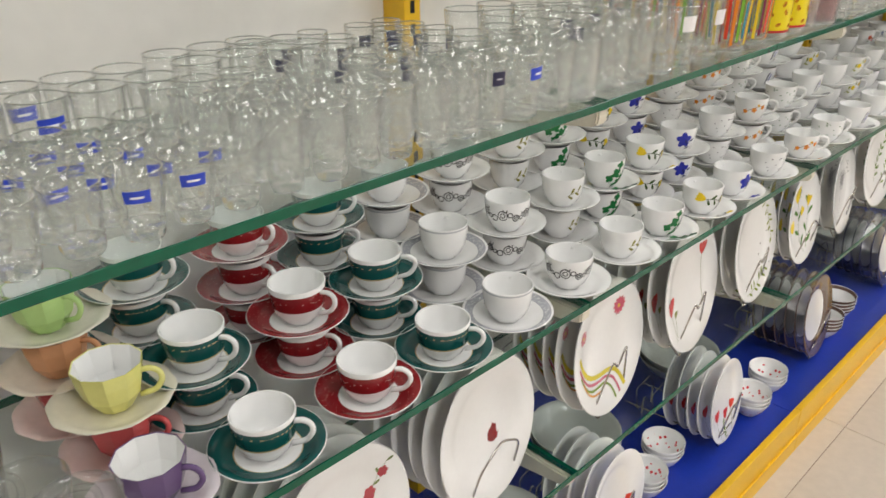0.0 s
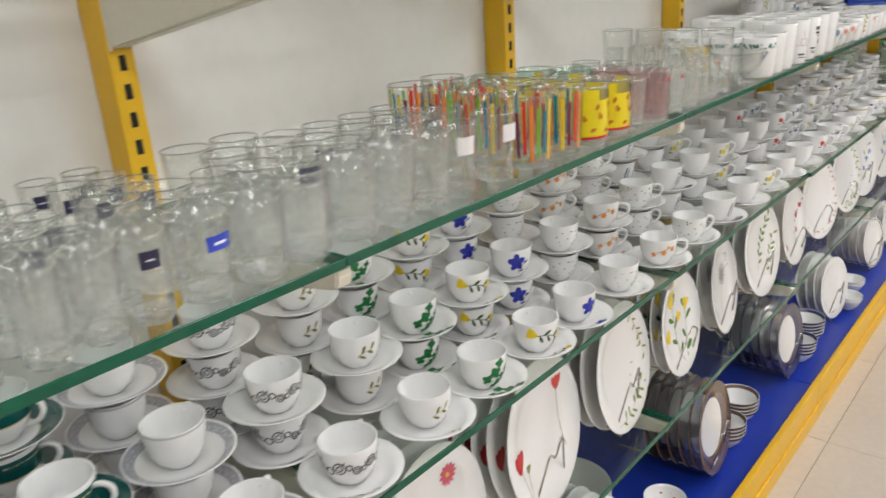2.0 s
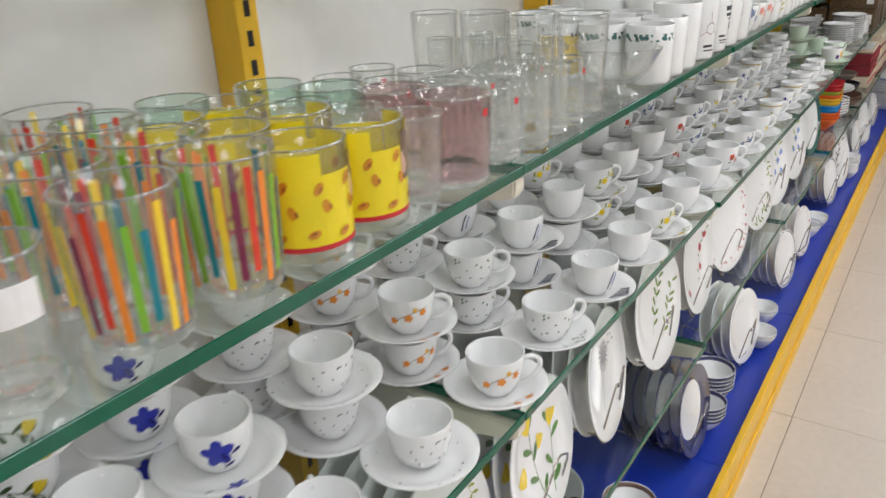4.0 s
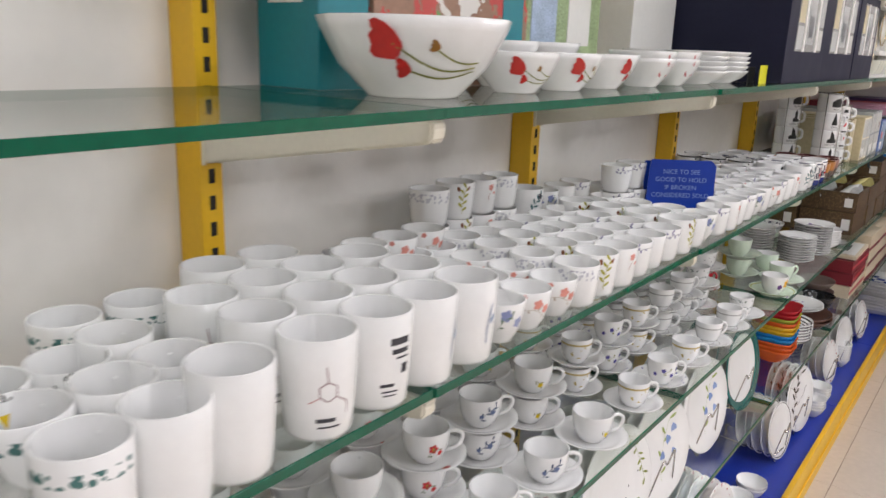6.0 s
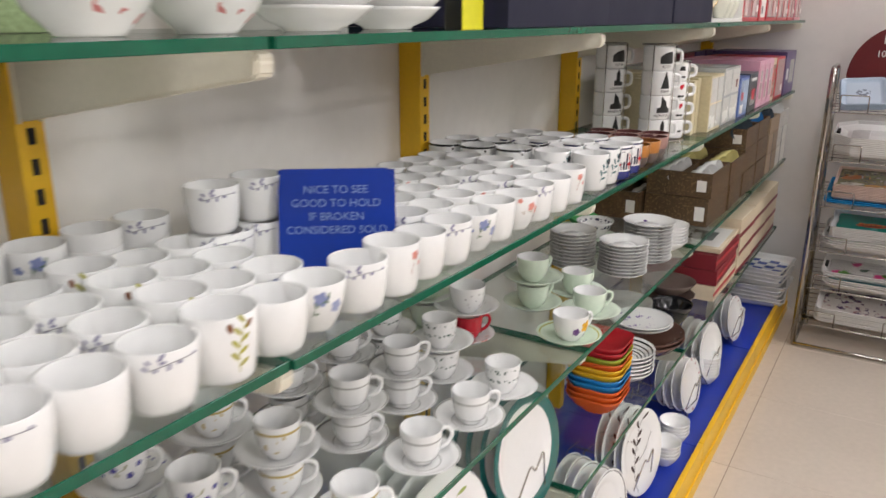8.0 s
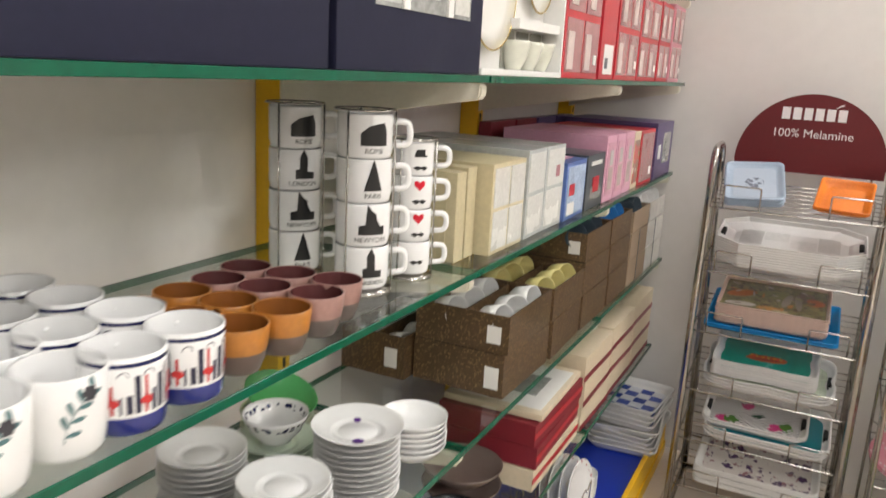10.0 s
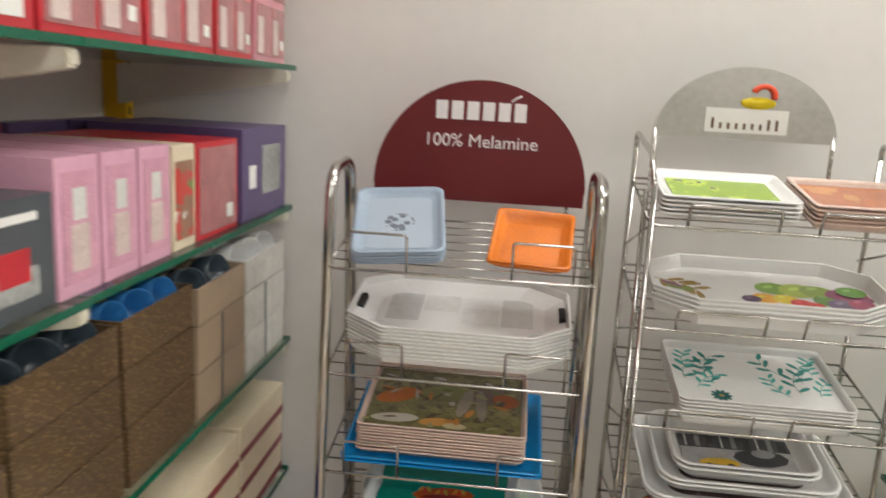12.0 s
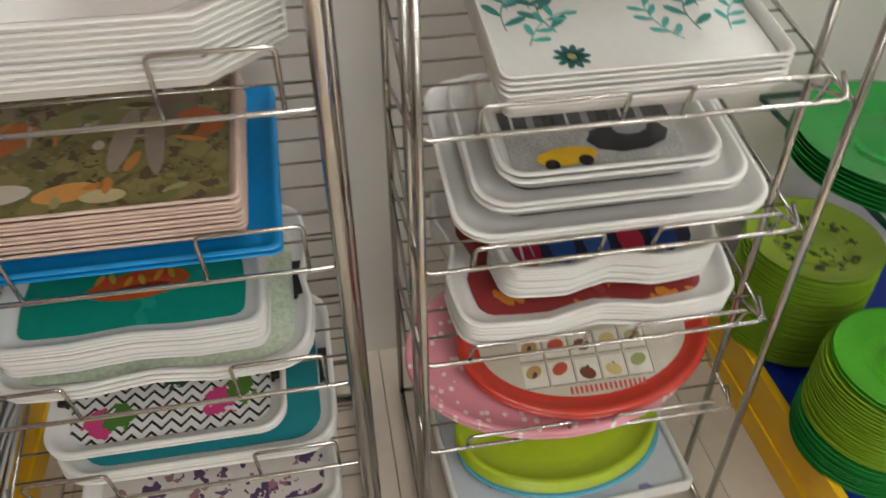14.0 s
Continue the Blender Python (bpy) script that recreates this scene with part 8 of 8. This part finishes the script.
tray_pile(("w1",), 2, 0.010, MB, yy, zz, label="large white deep tray in a nested set", w=0.205, d=0.150, h=0.034, rim=T_WH, picture=dk, r=0.05, fk=0.055)
tray_pile(("w2",), 2, 0.010, MB, yy - 0.004, zz + 0.022, label="middle white deep tray in a nested set", w=0.178, d=0.126, h=0.034, rim=T_WH, picture=dk, r=0.045, fk=0.05)
CAR = strip([(-0.115, 0.03), (0.115, 0.035)], 0.045, (0.05, 0.05, 0.055))
for q in range(9):
    CAR += strip([(-0.10 + 0.025 * q, 0.012), (-0.098 + 0.025 * q, 0.055)], 0.004 + 0.006 * (q % 3), ((0.6, 0.6, 0.58), (0.25, 0.25, 0.25), (0.02, 0.02, 0.02))[q % 3])
CAR += blob(-0.01, -0.018, 4, 0.115, 0.060, (0.03, 0.03, 0.035)) + blob(0.03, 0.0, 4, 0.05, 0.030, (0.30, 0.31, 0.32)) + blob(-0.085, -0.045, 4, 0.085, 0.034, (0.72, 0.44, 0.02)) + blob(-0.075, -0.055, 0, 0.020, 0.020, (0.021, 0.02, 0.02)) + blob(-0.03, -0.052, 0, 0.020, 0.020, (0.021, 0.02, 0.02)) + strip([(-0.115, -0.068), (0.115, -0.068)], 0.006, (0.15, 0.15, 0.15))
tray_pile(("w3",), 2, 0.010, MB, yy - 0.008, zz + 0.044, label="small white deep tray with a car picture", w=0.145, d=0.100, h=0.034, rim=T_WH, picture=mat("grey street photo", (0.42, 0.41, 0.40), 0.25, vary=0.4, scale=18), r=0.035, fk=0.026, prints=CAR)
yy, zz = on_tier(TBZ[4], 0.135)
bot = printed("dark bottle print", (0.02, 0.025, 0.05), [("spot", (-0.02, -0.02, 0.004), 0.030, (0.40, 0.02, 0.05), 30, 1.0), ("spot", (0.055, -0.02, 0.004), 0.026, (0.02, 0.07, 0.25), 30, 1.0), ("spot", (0.10, 0.0, 0.004), 0.024, (0.04, 0.10, 0.26), 30, 1.0), ("spot", (-0.02, 0.02, 0.004), 0.008, (0.65, 0.12, 0.04), 60, 0.5), ("spot", (0.055, 0.015, 0.004), 0.008, (0.65, 0.12, 0.04), 60, 0.5), ("spot", (-0.07, 0.02, 0.004), 0.028, (0.30, 0.03, 0.05), 30, 1.2)], 0.22)
rd = printed("red photo print", (0.26, 0.03, 0.03), [("speck", (0, 0, 0), 0.2, (0.6, 0.22, 0.03), 18, 0.3)], 0.25)
BOT = []
for q in range(10):
    col = ((0.34, 0.02, 0.05), (0.02, 0.07, 0.26), (0.04, 0.11, 0.30), (0.40, 0.03, 0.06), (0.02, 0.05, 0.20))[q % 5]
    u, v = -0.105 + 0.048 * (q % 5) + 0.018 * (q // 5), -0.075 + 0.058 * (q // 5)
    BOT += blob(u, v - 0.012, 92, 0.060, 0.036, col, 1.0, 12) + strip([(u, v + 0.036), (u, v + 0.050)], 0.010, col) + hoop(u, v + 0.052, 0.007, 0.004, (0.62, 0.10, 0.04), 0, 360, 10) + blob(u - 0.010, v, 88, 0.030, 0.004, (0.42, 0.46, 0.58)) + blob(u + 0.006, v + 0.004, 96, 0.022, 0.003, (0.30, 0.34, 0.46))
tray_pile(("wv",), 6, 0.0085, MB - 0.005, yy, zz, label="white wavy tray with a red picture", w=0.195, d=0.140, h=0.026, rim=T_WH, picture=rd, r=0.035, wob=0.011, fk=0.03)
tray_pile(("wv2",), 9, 0.0068, MB + 0.01, yy - 0.006, zz + 0.052, label="white wavy tray with a bottle picture", w=0.150, d=0.105, h=0.020, rim=T_WH, picture=mat("dark bottle photo", (0.02, 0.022, 0.045), 0.22, vary=0.3, scale=20), r=0.03, wob=0.009, fk=0.022, prints=BOT)


def oval(label, w, d, rim, picture, key, n, pitch, x, y, z, prints=None, tilt=10, border=0.046):
    def build():
        ob = thing("oval_tray", label, "tray", "oval trays")
        ol = [(w * math.cos(i * math.pi / 28), d * math.sin(i * math.pi / 28)) for i in range(56)]
        part("pan", pan_bm(ol, 0.016, 0.010, border), rim, ob)
        pic = part("picture", flat_bm(ol, border + 0.004, 0.0042), picture, ob, "printed picture on the tray floor", smooth=False)
        if prints:
            transfer(prints, dish_face([(0.0, 0.0042), (1.0, 0.0042)]), pic)
            lettering("Kitchen", 0.026, Matrix.Translation((-0.01, 0.042, 0.0055)), ink((0.05, 0.04, 0.04)), pic)
        return ob
    for k in range(n):
        place(key, build, rack_tilt(x, y, z + pitch * k, 0.0, tilt))


yy, zz = on_tier(TBZ[5], 0.15)
RETRO, rr_ = [], random.Random(2)
for q in range(10):
    u, v = -0.092 + 0.043 * (q % 5), -0.058 + 0.044 * (q // 5)
    col = ((0.45, 0.30, 0.12), (0.16, 0.06, 0.04), (0.30, 0.34, 0.12), (0.50, 0.09, 0.05), (0.62, 0.50, 0.22))[(q * 3) % 5]
    RETRO += strip([(u, v - 0.018), (u, v + 0.018)], 0.038, (0.72, 0.69, 0.60)) + strip([(u - 0.020, v - 0.020), (u + 0.020, v - 0.020), (u + 0.020, v + 0.020)], 0.0012, (0.10, 0.07, 0.05)) + blob(u - 0.014, v, rr_.uniform(-30, 30), 0.028, 0.020, col) + blob(u - 0.004, v - 0.004, 60, 0.012, 0.007, (0.08, 0.05, 0.04))
for q in range(16):
    RETRO += strip([(-0.04 + 0.008 * q, -0.096), (-0.04 + 0.008 * q, -0.084)], 0.004, (0.58, 0.09, 0.08))
ret = mat("cream kitchen picture", (0.56, 0.52, 0.43), 0.25, vary=0.1, scale=20)
T_PDOT = printed("pink dotted melamine", (0.72, 0.30, 0.36), [("speck", (0, 0, 0), 0.4, (0.82, 0.72, 0.74), 30, 0.26, 1)], 0.22)
T_REDT, T_LIME, T_AQUA = mat("red melamine", (0.60, 0.05, 0.03), 0.2), mat("lime melamine", (0.44, 0.58, 0.03), 0.2), mat("aqua melamine", (0.10, 0.42, 0.58), 0.2)
oval("pink dotted oval melamine tray", 0.246, 0.152, T_PDOT, T_PDOT, ("pk",), 2, 0.009, MB - 0.015, yy - 0.02, zz + 0.014, None, 23)
oval("red rimmed oval tray with a retro kitchen picture", 0.208, 0.135, T_REDT, ret, ("rdo",), 2, 0.009, MB + 0.03, yy - 0.028, zz + 0.036, RETRO, 23, 0.030)
base_y = 7.0 + 0.13
for k, (nm, rm, pc) in enumerate((("striped lilac tray on the rack base", T_WH, printed("lilac stripes", (0.60, 0.62, 0.66), [("speck", (-0.10, -0.06, 0), 0.07, (0.55, 0.06, 0.05), 60, 0.3), ("speck", (0.1, 0.0, 0), 0.14, (0.28, 0.26, 0.5), 14, 0.3), ("speck", (-0.05, 0.05, 0), 0.14, (0.16, 0.24, 0.20), 12, 0.3)], 0.25)),)):
    tray_pile(("base",), 3, 0.010, MB + 0.01, base_y, 0.045, 3, 4, label=nm, w=0.215, d=0.145, h=0.012, rim=rm, picture=pc, r=0.012, fk=0.008)
oval("lime green oval melamine tray", 0.185, 0.120, T_LIME, T_LIME, ("lm",), 4, 0.008, MB + 0.005, base_y - 0.01, 0.105)
oval("aqua oval melamine tray", 0.190, 0.122, T_AQUA, T_AQUA, ("aq",), 1, 0.009, MB + 0.01, base_y - 0.01, 0.09)

# trays piled on the deck end beside the rack
chk = mat("pale checked tray glaze", (0.72, 0.75, 0.82), 0.25, vary=0.05)
SQUARES = []
for i in range(4):
    for j in range(5):
        if (i + j) % 2 == 0:
            SQUARES += strip([(-0.072 + 0.048 * i, -0.118 + 0.048 * j), (-0.072 + 0.048 * i, -0.072 + 0.048 * j)], 0.046, ((0.02, 0.05, 0.30), (0.06, 0.10, 0.40))[j % 2])
for k in range(4):
    place(("chk",), lambda: tray("white tray with a blue checked print", 0.12, 0.15, 0.030, T_WH, chk, 0.03, prints=SQUARES), pose(-0.56, 7.22, DECK + 0.10 + 0.020 * k, 0, 0, RND.uniform(-6, 6)))
for k in range(5):
    place(("wdeep",), lambda: tray("white deep tray piled on the deck", 0.13, 0.16, 0.028, T_WH, T_WH, 0.03), pose(-0.57, 7.22, DECK + 0.001 + 0.019 * k, 0, 0, RND.uniform(-8, 8)))

# ---- gondola with green plates beyond the racks ----
for z in (0.575, 0.87):
    glass_shelf(6.35, 7.45, z, 0.945, 1.38)
box_wall = slab("wall_panel_gondola", 1.40, 6.35, 0.0, 1.44, 7.46, 1.9, M_PANEL)
G_A, G_B, G_C = mat("lime plate melamine", (0.30, 0.50, 0.03), 0.22, vary=0.08), mat("leaf green plate melamine", (0.09, 0.44, 0.02), 0.2, vary=0.08), mat("green plate melamine", (0.02, 0.27, 0.045), 0.22, vary=0.08)
G_P = printed("lime plate with dark leaves", (0.36, 0.50, 0.03), [("speck", (0, 0, 0), 0.085, (0.07, 0.10, 0.015), 34, 0.4)], 0.22)


def plate_pile(key, label, n, r, m, x, y, z, top=None):
    for k in range(n):
        place((key,), lambda: bowl_thing("melamine_plate", label, r, 0.016, m, "green melamine plates", category="plate"), pose(x + RND.uniform(-.002, .002), y + RND.uniform(-.002, .002), z + 0.0005 + 0.0075 * k))
    if top:
        place((key, "t"), lambda: bowl_thing("melamine_plate", label + " printed with leaves", r, 0.016, top, "green melamine plates", category="plate"), pose(x, y, z + 0.0075 * n + 0.001))


plate_pile("lime", "lime green melamine plate in a tall stack", 30, 0.124, G_A, 1.025, 7.28, DECK, G_P)
plate_pile("dkg", "green melamine plate in a stack", 9, 0.122, G_C, 1.02, 6.99, DECK)
plate_pile("lg", "pale green melamine plate in a stack", 17, 0.120, G_A, 1.022, 6.99, DECK + 0.07)
plate_pile("lfg", "leaf green melamine plate on a stack", 2, 0.122, G_B, 1.03, 6.985, DECK + 0.200)
plate_pile("upg", "green melamine plate on the glass shelf", 7, 0.168, G_C, 1.04, 7.20, 0.575)

# THINGS-END

floor_tiles()
